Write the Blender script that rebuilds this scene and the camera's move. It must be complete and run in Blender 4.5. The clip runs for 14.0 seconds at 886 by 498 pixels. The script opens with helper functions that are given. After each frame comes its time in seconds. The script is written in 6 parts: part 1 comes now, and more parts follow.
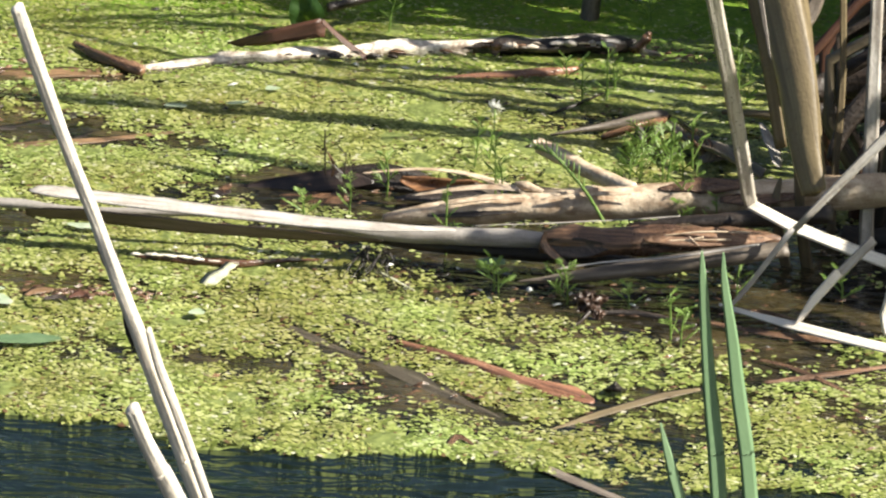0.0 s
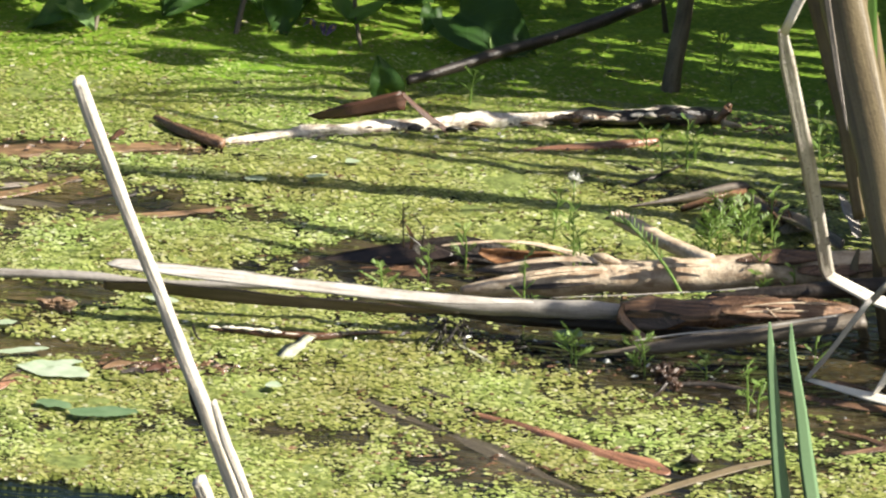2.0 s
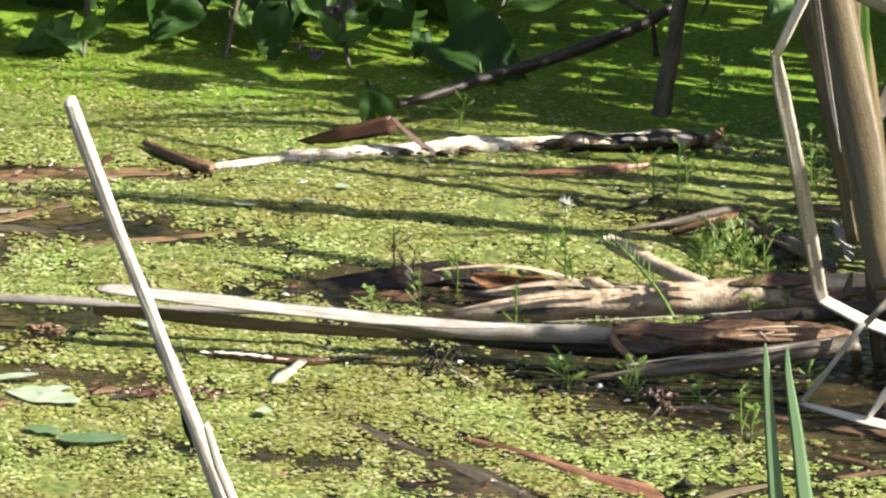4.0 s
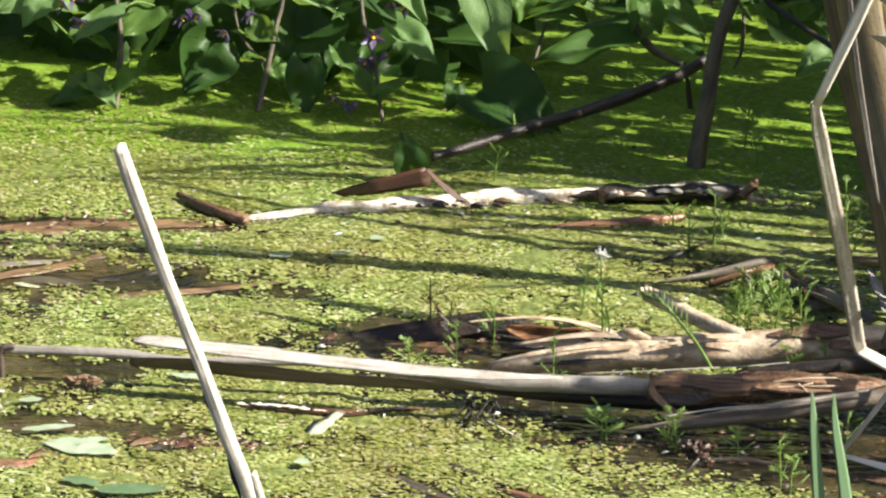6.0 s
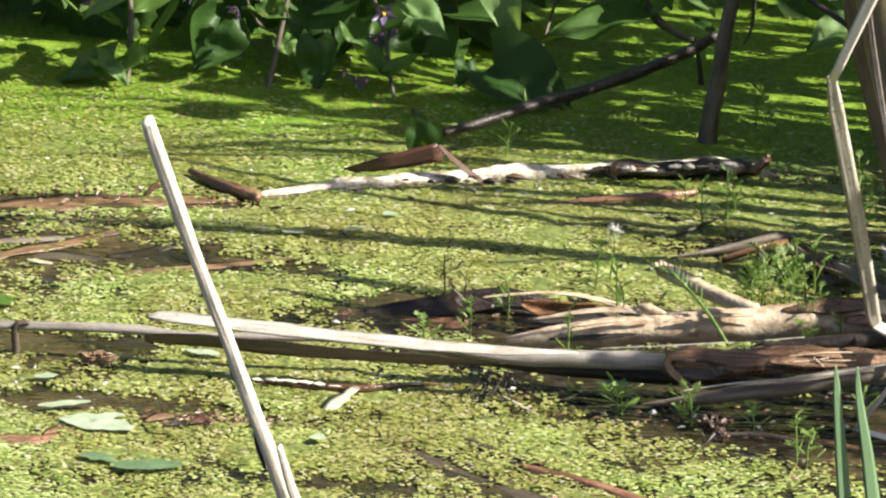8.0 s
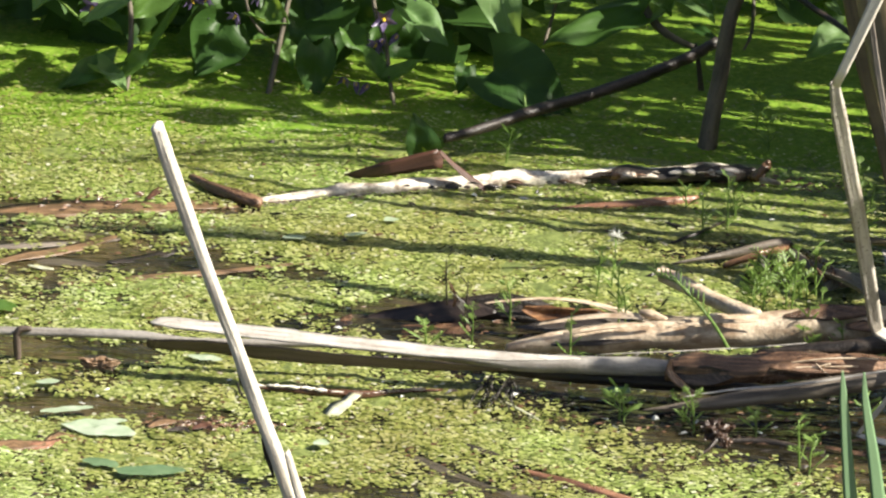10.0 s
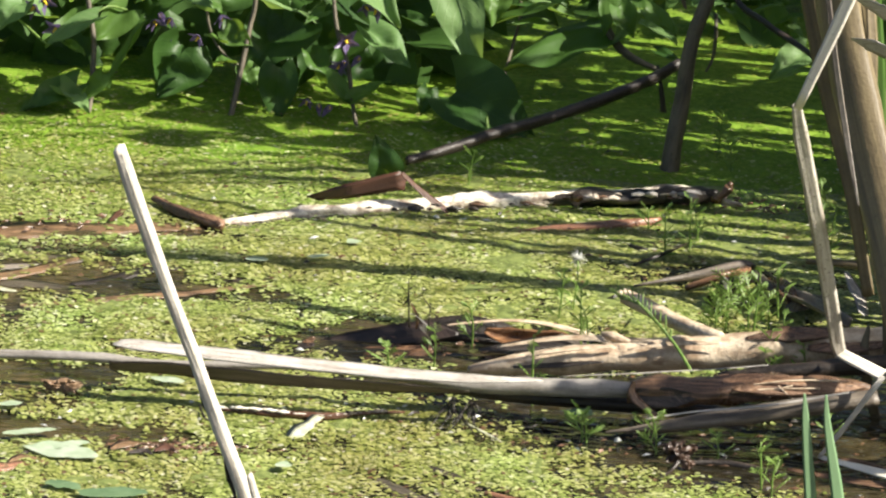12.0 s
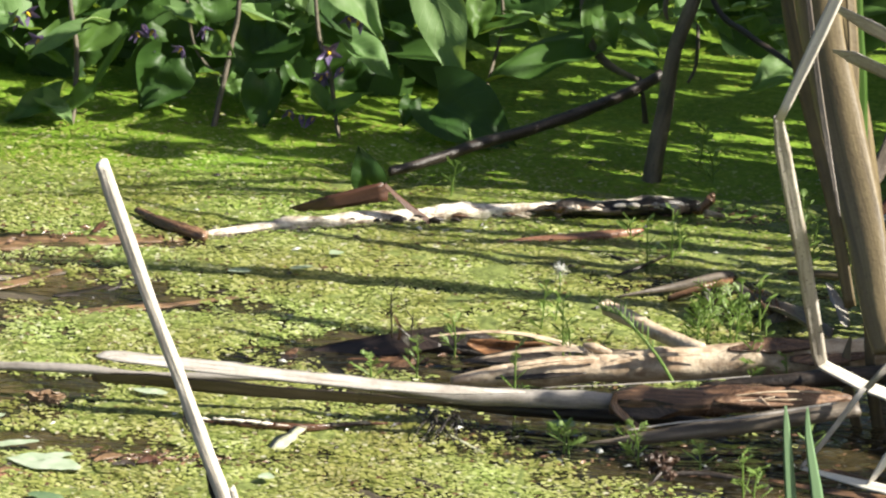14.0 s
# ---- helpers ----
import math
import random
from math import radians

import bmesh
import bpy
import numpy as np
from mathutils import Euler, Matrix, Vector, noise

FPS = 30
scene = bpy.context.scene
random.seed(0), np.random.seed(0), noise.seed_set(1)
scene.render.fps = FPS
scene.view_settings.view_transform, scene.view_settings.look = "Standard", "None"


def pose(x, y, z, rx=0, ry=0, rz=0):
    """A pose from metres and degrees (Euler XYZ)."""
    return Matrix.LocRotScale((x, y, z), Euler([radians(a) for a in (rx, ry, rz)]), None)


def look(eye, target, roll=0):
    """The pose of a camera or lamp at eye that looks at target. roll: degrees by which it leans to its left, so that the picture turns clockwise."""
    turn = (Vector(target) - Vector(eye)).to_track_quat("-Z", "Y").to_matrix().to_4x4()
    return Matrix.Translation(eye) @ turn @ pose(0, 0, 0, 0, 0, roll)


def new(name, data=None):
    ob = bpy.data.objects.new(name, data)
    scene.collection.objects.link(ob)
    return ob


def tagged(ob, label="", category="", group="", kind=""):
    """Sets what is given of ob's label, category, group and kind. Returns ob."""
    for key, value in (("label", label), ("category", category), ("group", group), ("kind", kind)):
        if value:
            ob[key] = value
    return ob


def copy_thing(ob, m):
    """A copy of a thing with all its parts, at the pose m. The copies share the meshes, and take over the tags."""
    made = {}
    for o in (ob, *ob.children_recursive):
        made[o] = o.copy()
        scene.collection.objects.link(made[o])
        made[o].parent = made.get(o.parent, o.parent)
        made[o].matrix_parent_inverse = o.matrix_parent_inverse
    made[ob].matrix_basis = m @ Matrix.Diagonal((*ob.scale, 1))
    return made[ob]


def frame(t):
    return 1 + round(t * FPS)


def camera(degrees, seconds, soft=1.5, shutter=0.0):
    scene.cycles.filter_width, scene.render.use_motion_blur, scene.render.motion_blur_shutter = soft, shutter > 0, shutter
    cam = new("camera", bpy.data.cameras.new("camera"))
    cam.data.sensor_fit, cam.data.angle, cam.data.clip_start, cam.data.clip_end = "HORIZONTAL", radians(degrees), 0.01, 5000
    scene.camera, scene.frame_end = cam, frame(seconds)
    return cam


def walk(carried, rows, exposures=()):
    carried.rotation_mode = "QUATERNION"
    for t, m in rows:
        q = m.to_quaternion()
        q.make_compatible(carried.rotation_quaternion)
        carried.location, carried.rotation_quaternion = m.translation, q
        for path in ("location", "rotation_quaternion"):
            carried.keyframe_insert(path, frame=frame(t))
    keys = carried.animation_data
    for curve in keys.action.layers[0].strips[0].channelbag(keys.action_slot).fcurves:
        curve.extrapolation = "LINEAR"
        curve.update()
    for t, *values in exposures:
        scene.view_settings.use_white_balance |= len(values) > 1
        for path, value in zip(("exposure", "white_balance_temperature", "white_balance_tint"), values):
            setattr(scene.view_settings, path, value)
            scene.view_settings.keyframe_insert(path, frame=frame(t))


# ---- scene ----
cam = camera(7.78, 14.0, soft=2.3)
PATH = [
    (0, (0.1779, -3.9398, 1.3632), (0.03353, -0.05827, -0.01057), 2.947),
    (0.5, (0.1844, -3.9385, 1.3638), (0.03219, -0.05169, 0.00591), 2.795),
    (1, (0.1925, -3.9405, 1.3646), (0.01879, -0.04910, 0.02245), 2.650),
    (1.5, (0.1987, -3.9395, 1.3638), (-0.00431, -0.04699, 0.02910), 2.543),
    (2, (0.2013, -3.9389, 1.3634), (-0.01852, -0.04667, 0.03045), 2.411),
    (2.5, (0.2022, -3.9346, 1.3597), (-0.02472, -0.04258, 0.02725), 2.353),
    (5, (0.1868, -3.9178, 1.3452), (-0.01536, -0.00735, 0.06373), 2.276),
    (5.5, (0.1819, -3.9183, 1.3421), (-0.03026, -0.00398, 0.07412), 2.218),
    (6, (0.1762, -3.9166, 1.3424), (-0.04030, -0.00533, 0.06599), 2.276),
    (6.5, (0.1702, -3.9180, 1.3396), (-0.04081, -0.00974, 0.05306), 2.301),
    (7, (0.1652, -3.9196, 1.3379), (-0.05034, -0.01174, 0.05098), 2.291),
    (7.5, (0.1592, -3.9150, 1.3371), (-0.05223, -0.00795, 0.04703), 2.256),
    (8, (0.1575, -3.9172, 1.3372), (-0.04853, -0.00876, 0.05025), 2.214),
    (10.5, (0.1460, -3.9181, 1.3356), (-0.04335, -0.00639, 0.05624), 2.314),
    (11, (0.1464, -3.9172, 1.3351), (-0.02934, -0.00045, 0.06903), 2.401),
    (11.5, (0.1468, -3.9189, 1.3376), (-0.02621, -0.00140, 0.07346), 2.408),
    (12, (0.1472, -3.9194, 1.3381), (-0.02679, -0.00377, 0.06845), 2.376),
    (12.5, (0.1474, -3.9201, 1.3416), (-0.02953, -0.00779, 0.06225), 2.380),
    (13, (0.1472, -3.9220, 1.3426), (-0.02918, -0.00920, 0.06458), 2.352),
    (13.5, (0.1477, -3.9222, 1.3434), (-0.02619, -0.00800, 0.06924), 2.336),
    (14, (0.1484, -3.9260, 1.3441), (-0.01578, -0.00870, 0.07833), 2.378),
]
walk(cam, [(t, look(eye, target, roll)) for t, eye, target, roll in PATH])

# ---- daylight ----
world = bpy.data.worlds.new("sky")
scene.world = world
world.use_nodes = True
wn = world.node_tree.nodes
sky = wn.new("ShaderNodeTexSky")
sky.sky_type = 'NISHITA'
sky.sun_disc = False
SUN_EL, SUN_AZ = radians(44), radians(99)  # azimuth counted clockwise from +y
sky.dust_density, sky.ozone_density = 2.5, 0.7
sky.sun_elevation, sky.sun_rotation = SUN_EL, SUN_AZ
world.node_tree.links.new(sky.outputs[0], wn["Background"].inputs[0])
wn["Background"].inputs[1].default_value = 0.05
to_sun = Vector((math.sin(SUN_AZ) * math.cos(SUN_EL), math.cos(SUN_AZ) * math.cos(SUN_EL), math.sin(SUN_EL)))
sun = new("sun", bpy.data.lights.new("sun", 'SUN'))
sun.data.energy, sun.data.angle, sun.data.color = 5.0, radians(0.53), (1.0, 0.94, 0.83)
sun.matrix_world = look(to_sun * 30, (0, 0, 0))
scene.view_settings.exposure = 1.26

rnd = random.Random(7)


# ---- materials ----
def material(name):
    m = bpy.data.materials.new(name)
    m.use_nodes = True
    t = m.node_tree
    return m, t, t.nodes["Principled BSDF"]


def node(t, kind, inputs=None, operation=""):
    n = t.nodes.new(kind)
    if operation:
        n.operation = operation
    for k, v in (inputs or {}).items():
        if isinstance(v, bpy.types.NodeSocket):
            t.links.new(v, n.inputs[k])
        else:
            n.inputs[k].default_value = v
    return n


def ramp(t, fac, stops, mode='LINEAR'):
    n = t.nodes.new("ShaderNodeValToRGB")
    n.color_ramp.interpolation = mode
    while len(n.color_ramp.elements) < len(stops):
        n.color_ramp.elements.new(0.5)
    for e, (p, c) in zip(n.color_ramp.elements, stops):
        e.position, e.color = p, (*c, 1)
    t.links.new(fac, n.inputs[0])
    return n.outputs[0]


def mixed(t, fac, a, b, kind='MIX'):
    n = t.nodes.new("ShaderNodeMix")
    n.data_type, n.blend_type = 'RGBA', kind
    for sock, v in ((n.inputs[0], fac), (n.inputs[6], a), (n.inputs[7], b)):
        if isinstance(v, bpy.types.NodeSocket):
            t.links.new(v, sock)
        else:
            sock.default_value = v if isinstance(v, float) else (*v, 1)
    return n.outputs[2]


def fibre_material(name, light, mid, dark, rough=0.6, stain=0.5, across=420.0, along=14.0, bump=0.35, stain_size=26.0, wet=0.0, specks=0.35):
    """Dead stems and wood: grain along the length (UV in metres), with stains at a larger scale."""
    m, t, p = material(name)
    uv = node(t, "ShaderNodeUVMap").outputs[0]
    mp = node(t, "ShaderNodeMapping", {0: uv, 3: (along, across, 1)}).outputs[0]
    grain = node(t, "ShaderNodeTexNoise", {"Vector": mp, "Scale": 1.0, "Detail": 5.0, "Roughness": 0.65})
    pos = node(t, "ShaderNodeTexCoord").outputs["Object"]
    info = node(t, "ShaderNodeObjectInfo").outputs["Random"]
    blot = node(t, "ShaderNodeTexNoise", {"Vector": pos, "Scale": stain_size, "Detail": 6.0, "Roughness": 0.7})
    fine = node(t, "ShaderNodeTexNoise", {"Vector": pos, "Scale": 420.0, "Detail": 3.0})
    col = ramp(t, grain.outputs[0], [(0.36, dark), (0.5, mid), (0.62, light)])
    st = ramp(t, blot.outputs[0], [(0.46, (0, 0, 0)), (0.66, (1, 1, 1))])
    stf = node(t, "ShaderNodeMath", {0: st, 1: stain}, operation='MULTIPLY').outputs[0]
    col = mixed(t, stf, col, dark)
    sp = ramp(t, fine.outputs[0], [(0.6, (0, 0, 0)), (0.72, (1, 1, 1))])
    spf = node(t, "ShaderNodeMath", {0: sp, 1: specks}, operation='MULTIPLY').outputs[0]
    col = mixed(t, spf, col, tuple(c * 0.45 for c in dark))
    hv = node(t, "ShaderNodeHueSaturation", {"Color": col, "Value": node(t, "ShaderNodeMapRange", {0: info, 3: 0.85, 4: 1.15}).outputs[0]})
    t.links.new(hv.outputs[0], p.inputs["Base Color"])
    r = node(t, "ShaderNodeMapRange", {0: blot.outputs[0], 1: 0.35, 2: 0.65, 3: rough, 4: max(0.12, rough - wet)}).outputs[0]
    t.links.new(r, p.inputs["Roughness"])
    h = node(t, "ShaderNodeMath", {0: grain.outputs[0], 1: fine.outputs[0]}, operation='ADD').outputs[0]
    b = node(t, "ShaderNodeBump", {"Height": h, "Strength": bump, "Distance": 0.0012})
    t.links.new(b.outputs[0], p.inputs["Normal"])
    return m


def leaf_material(name, top, pale, vein, glow=0.35, rough=0.42, side=5.0, ribs=0.15):
    """Green leaves: veins from UV (along 0..1, across -1..1), mottling, light shining through."""
    m, t, p = material(name)
    uv = node(t, "ShaderNodeUVMap").outputs[0]
    sep = node(t, "ShaderNodeSeparateXYZ", {0: uv})
    av = node(t, "ShaderNodeMath", {0: sep.outputs[1]}, operation='ABSOLUTE').outputs[0]
    rib = ramp(t, av, [(0.0, (1, 1, 1)), (0.07, (0, 0, 0))])
    slant = node(t, "ShaderNodeMath", {0: av, 1: -0.35, 2: sep.outputs[0]}, operation='MULTIPLY_ADD').outputs[0]
    wave = node(t, "ShaderNodeMath", {0: slant, 1: side}, operation='MULTIPLY').outputs[0]
    fr = node(t, "ShaderNodeMath", {0: wave}, operation='FRACT').outputs[0]
    pp = node(t, "ShaderNodeMath", {0: fr, 1: 0.5}, operation='SUBTRACT').outputs[0]
    pa = node(t, "ShaderNodeMath", {0: pp}, operation='ABSOLUTE').outputs[0]
    side_v = ramp(t, pa, [(0.0, (0.8, 0.8, 0.8)), (0.09, (0, 0, 0))])
    veins = mixed(t, 1.0, rib, side_v, 'LIGHTEN')
    pos = node(t, "ShaderNodeTexCoord").outputs["Object"]
    n1 = node(t, "ShaderNodeTexNoise", {"Vector": pos, "Scale": 45.0, "Detail": 4.0})
    n2 = node(t, "ShaderNodeTexNoise", {"Vector": pos, "Scale": 500.0, "Detail": 2.0})
    isl = node(t, "ShaderNodeNewGeometry").outputs["Random Per Island"]
    info = node(t, "ShaderNodeObjectInfo").outputs["Random"]
    both = node(t, "ShaderNodeMath", {0: isl, 1: info}, operation='ADD').outputs[0]
    r = node(t, "ShaderNodeMath", {0: both}, operation='FRACT').outputs[0]
    f = node(t, "ShaderNodeMath", {0: n1.outputs[0], 1: r}, operation='ADD').outputs[0]
    col = mixed(t, node(t, "ShaderNodeMapRange", {0: f, 1: 0.5, 2: 1.5}).outputs[0], top, pale)
    vf = node(t, "ShaderNodeMath", {0: veins, 1: ribs}, operation='MULTIPLY').outputs[0]
    col = mixed(t, vf, col, vein)
    t.links.new(col, p.inputs["Base Color"])
    p.inputs["Roughness"].default_value = rough
    p.inputs["Specular IOR Level"].default_value = 0.28
    h = node(t, "ShaderNodeMath", {0: n2.outputs[0], 1: veins}, operation='SUBTRACT').outputs[0]
    b = node(t, "ShaderNodeBump", {"Height": h, "Strength": 0.22, "Distance": 0.0006})
    t.links.new(b.outputs[0], p.inputs["Normal"])
    tr = node(t, "ShaderNodeBsdfTranslucent", {"Color": mixed(t, 0.5, col, (0.30, 0.42, 0.03)), "Normal": b.outputs[0]})
    mx = node(t, "ShaderNodeMixShader", {0: glow, 1: p.outputs[0], 2: tr.outputs[0]})
    t.links.new(mx.outputs[0], t.nodes["Material Output"].inputs[0])
    return m


def weed_material(name, cols, glow=0.2, rough=0.4, gloss=0.4, drift=1.0):
    """Duckweed: every frond its own green, some yellowed, a few bleached or brown, in drifts of deeper and paler weed."""
    m, t, p = material(name)
    isl = node(t, "ShaderNodeNewGeometry").outputs["Random Per Island"]
    pos = node(t, "ShaderNodeTexCoord").outputs["Object"]
    n1 = node(t, "ShaderNodeTexNoise", {"Vector": pos, "Scale": 9.0, "Detail": 4.0})
    n2 = node(t, "ShaderNodeTexNoise", {"Vector": pos, "Scale": 900.0, "Detail": 2.0})
    wide = node(t, "ShaderNodeMapping", {0: pos, 3: (22, 40, 1)}).outputs[0]
    n3 = node(t, "ShaderNodeTexNoise", {"Vector": wide, "Scale": 1.0, "Detail": 5.0, "Roughness": 0.65})
    shift = node(t, "ShaderNodeMapRange", {0: n3.outputs[0], 1: 0.3, 2: 0.7, 3: -0.22 * drift, 4: 0.2 * drift}).outputs[0]
    pick = node(t, "ShaderNodeMath", {0: isl, 1: shift}, operation='ADD')
    pick.use_clamp = True
    rare = node(t, "ShaderNodeMath", {0: isl, 1: 0.93}, operation='GREATER_THAN').outputs[0]
    green = node(t, "ShaderNodeMath", {0: pick.outputs[0], 1: 0.925}, operation='MINIMUM').outputs[0]
    which = node(t, "ShaderNodeMix", {0: rare, 2: green, 3: isl}).outputs[0]
    col = ramp(t, which, cols)
    sh = node(t, "ShaderNodeMapRange", {0: n1.outputs[0], 1: 0.3, 2: 0.7, 3: 0.70, 4: 1.18}).outputs[0]
    hs = node(t, "ShaderNodeMapRange", {0: n1.outputs[0], 1: 0.3, 2: 0.7, 3: 0.468, 4: 0.528}).outputs[0]
    hv = node(t, "ShaderNodeHueSaturation", {"Color": col, "Value": sh, "Hue": hs}).outputs[0]
    t.links.new(hv, p.inputs["Base Color"])
    p.inputs["Roughness"].default_value = rough
    p.inputs["Specular IOR Level"].default_value = gloss
    b = node(t, "ShaderNodeBump", {"Height": n2.outputs[0], "Strength": 0.3, "Distance": 0.0005})
    t.links.new(b.outputs[0], p.inputs["Normal"])
    tr = node(t, "ShaderNodeBsdfTranslucent", {"Color": hv})
    mx = node(t, "ShaderNodeMixShader", {0: glow, 1: p.outputs[0], 2: tr.outputs[0]})
    t.links.new(mx.outputs[0], t.nodes["Material Output"].inputs[0])
    return m


def water_material():
    """Dark clear water in front, brown silt showing in the shallows behind it, olive mud at one end."""
    m, t, p = material("pond_water")
    pos = node(t, "ShaderNodeTexCoord").outputs["Object"]
    sep = node(t, "ShaderNodeSeparateXYZ", {0: pos})
    n1 = node(t, "ShaderNodeTexNoise", {"Vector": pos, "Scale": 11.0, "Detail": 7.0, "Roughness": 0.65})
    silt = ramp(t, n1.outputs[0], [(0.40, (0.005, 0.005, 0.004)), (0.54, (0.032, 0.026, 0.012)), (0.70, (0.092, 0.070, 0.034))])
    mud = ramp(t, n1.outputs[0], [(0.40, (0.016, 0.015, 0.007)), (0.54, (0.060, 0.047, 0.019)), (0.70, (0.145, 0.108, 0.050))])
    silt = mixed(t, node(t, "ShaderNodeMapRange", {0: sep.outputs[0], 1: -0.12, 2: -0.20}).outputs[0], silt, mud)
    deep = node(t, "ShaderNodeMapRange", {0: sep.outputs[1], 1: -0.43, 2: -0.36}).outputs[0]
    t.links.new(mixed(t, deep, (0.005, 0.010, 0.009), silt), p.inputs["Base Color"])
    p.inputs["Roughness"].default_value = 0.03
    p.inputs["IOR"].default_value = 1.33
    p.inputs["Specular IOR Level"].default_value = 1.0
    st = node(t, "ShaderNodeMapping", {0: pos, 3: (20, 62, 1)}).outputs[0]
    n2 = node(t, "ShaderNodeTexNoise", {"Vector": st, "Scale": 1.0, "Detail": 2.0, "Distortion": 0.8})
    b = node(t, "ShaderNodeBump", {"Height": n2.outputs[0], "Strength": 1.0, "Distance": 0.0105})
    t.links.new(b.outputs[0], p.inputs["Normal"])
    return m


def mud_material():
    m, t, p = material("mud")
    pos = node(t, "ShaderNodeTexCoord").outputs["Object"]
    n1 = node(t, "ShaderNodeTexNoise", {"Vector": pos, "Scale": 5.0, "Detail": 8.0, "Roughness": 0.7})
    n2 = node(t, "ShaderNodeTexNoise", {"Vector": pos, "Scale": 60.0, "Detail": 5.0})
    col = ramp(t, n1.outputs[0], [(0.3, (0.03, 0.022, 0.012)), (0.55, (0.07, 0.05, 0.028)), (0.7, (0.06, 0.07, 0.02))])
    t.links.new(col, p.inputs["Base Color"])
    p.inputs["Roughness"].default_value = 0.85
    b = node(t, "ShaderNodeBump", {"Height": n2.outputs[0], "Strength": 0.6, "Distance": 0.02})
    t.links.new(b.outputs[0], p.inputs["Normal"])
    return m


def plain_material(name, a, b, rough=0.5, scale=120.0, glow=0.0, gloss=0.5):
    m, t, p = material(name)
    pos = node(t, "ShaderNodeTexCoord").outputs["Object"]
    n1 = node(t, "ShaderNodeTexNoise", {"Vector": pos, "Scale": scale, "Detail": 4.0})
    col = ramp(t, n1.outputs[0], [(0.35, a), (0.65, b)])
    t.links.new(col, p.inputs["Base Color"])
    p.inputs["Roughness"].default_value = rough
    p.inputs["Specular IOR Level"].default_value = gloss
    bm = node(t, "ShaderNodeBump", {"Height": n1.outputs[0], "Strength": 0.4, "Distance": 0.001})
    t.links.new(bm.outputs[0], p.inputs["Normal"])
    if glow:
        tr = node(t, "ShaderNodeBsdfTranslucent", {"Color": col})
        mx = node(t, "ShaderNodeMixShader", {0: glow, 1: p.outputs[0], 2: tr.outputs[0]})
        t.links.new(mx.outputs[0], t.nodes["Material Output"].inputs[0])
    return m


M_WATER, M_MUD = water_material(), mud_material()
M_STRAW = fibre_material("straw", (0.84, 0.79, 0.69), (0.76, 0.70, 0.59), (0.58, 0.50, 0.39), 0.5, 0.2, 900.0, 10.0, 0.25)
M_GREY = fibre_material("grey_reed", (0.50, 0.47, 0.425), (0.41, 0.38, 0.335), (0.235, 0.20, 0.165), 0.55, 0.6, 260.0, 22.0, 0.35, 45.0)
M_REED = fibre_material("tan_reed", (0.188, 0.146, 0.076), (0.148, 0.113, 0.058), (0.086, 0.064, 0.035), 0.55, 0.6, 170.0, 5.0, 0.3)
M_SPECK = fibre_material("speckled_reed", (0.50, 0.46, 0.40), (0.42, 0.385, 0.33), (0.26, 0.22, 0.175), 0.55, 0.35, 260.0, 20.0, 0.35, 45.0, 0.0, 0.95)
M_WEATHER = fibre_material("weathered_reed", (0.36, 0.335, 0.30), (0.295, 0.27, 0.24), (0.17, 0.15, 0.125), 0.6, 0.6, 200.0, 22.0, 0.35, 45.0)
M_LOG = fibre_material("peeled_wood", (0.70, 0.585, 0.43), (0.56, 0.445, 0.315), (0.29, 0.195, 0.12), 0.5, 0.8, 150.0, 55.0, 0.5, 75.0, 0.2)
M_BARK = fibre_material("red_bark", (0.29, 0.17, 0.098), (0.125, 0.070, 0.040), (0.035, 0.021, 0.014), 0.45, 0.6, 420.0, 20.0, 0.6, 40.0, 0.25)
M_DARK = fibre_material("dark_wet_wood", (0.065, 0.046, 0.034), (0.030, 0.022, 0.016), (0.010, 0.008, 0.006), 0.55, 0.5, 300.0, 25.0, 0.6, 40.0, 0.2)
M_STEM = fibre_material("live_bark", (0.165, 0.138, 0.092), (0.115, 0.096, 0.064), (0.060, 0.050, 0.034), 0.65, 0.5, 150.0, 30.0, 0.5)
M_RED = fibre_material("red_stick", (0.36, 0.19, 0.115), (0.25, 0.12, 0.07), (0.10, 0.05, 0.032), 0.35, 0.5, 420.0, 18.0, 0.4, 40.0, 0.15)
M_BIRCH = fibre_material("bleached_wood", (0.80, 0.75, 0.66), (0.66, 0.59, 0.48), (0.16, 0.11, 0.075), 0.5, 0.9, 180.0, 60.0, 0.6, 120.0, 0.2)
M_SUNK = fibre_material("sunken_reed", (0.14, 0.115, 0.078), (0.085, 0.07, 0.046), (0.034, 0.028, 0.018), 0.35, 0.5, 500.0, 12.0, 0.4)
M_DULL = fibre_material("dull_reed", (0.30, 0.26, 0.21), (0.20, 0.165, 0.13), (0.08, 0.06, 0.045), 0.5, 0.6, 500.0, 12.0, 0.4)
M_FILM = plain_material("weed_film", (0.085, 0.110, 0.026), (0.21, 0.25, 0.07), 0.5, 200.0, 0.1)
M_FILM2 = plain_material("green_film", (0.122, 0.225, 0.021), (0.215, 0.330, 0.042), 0.6, 160.0, 0.15, 0.1)
# nightshade green, darkened to hold the shade within the bush
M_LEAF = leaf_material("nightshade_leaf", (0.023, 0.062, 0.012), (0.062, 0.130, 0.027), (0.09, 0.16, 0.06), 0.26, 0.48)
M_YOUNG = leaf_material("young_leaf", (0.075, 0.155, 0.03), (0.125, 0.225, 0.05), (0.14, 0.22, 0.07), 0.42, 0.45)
# the same leaf where sun falls, the sunlight put into a paler green
M_LIT = leaf_material("sunlit_leaf", (0.115, 0.215, 0.068), (0.195, 0.305, 0.112), (0.30, 0.38, 0.19), 0.35, 0.52, 8.0, 0.4)
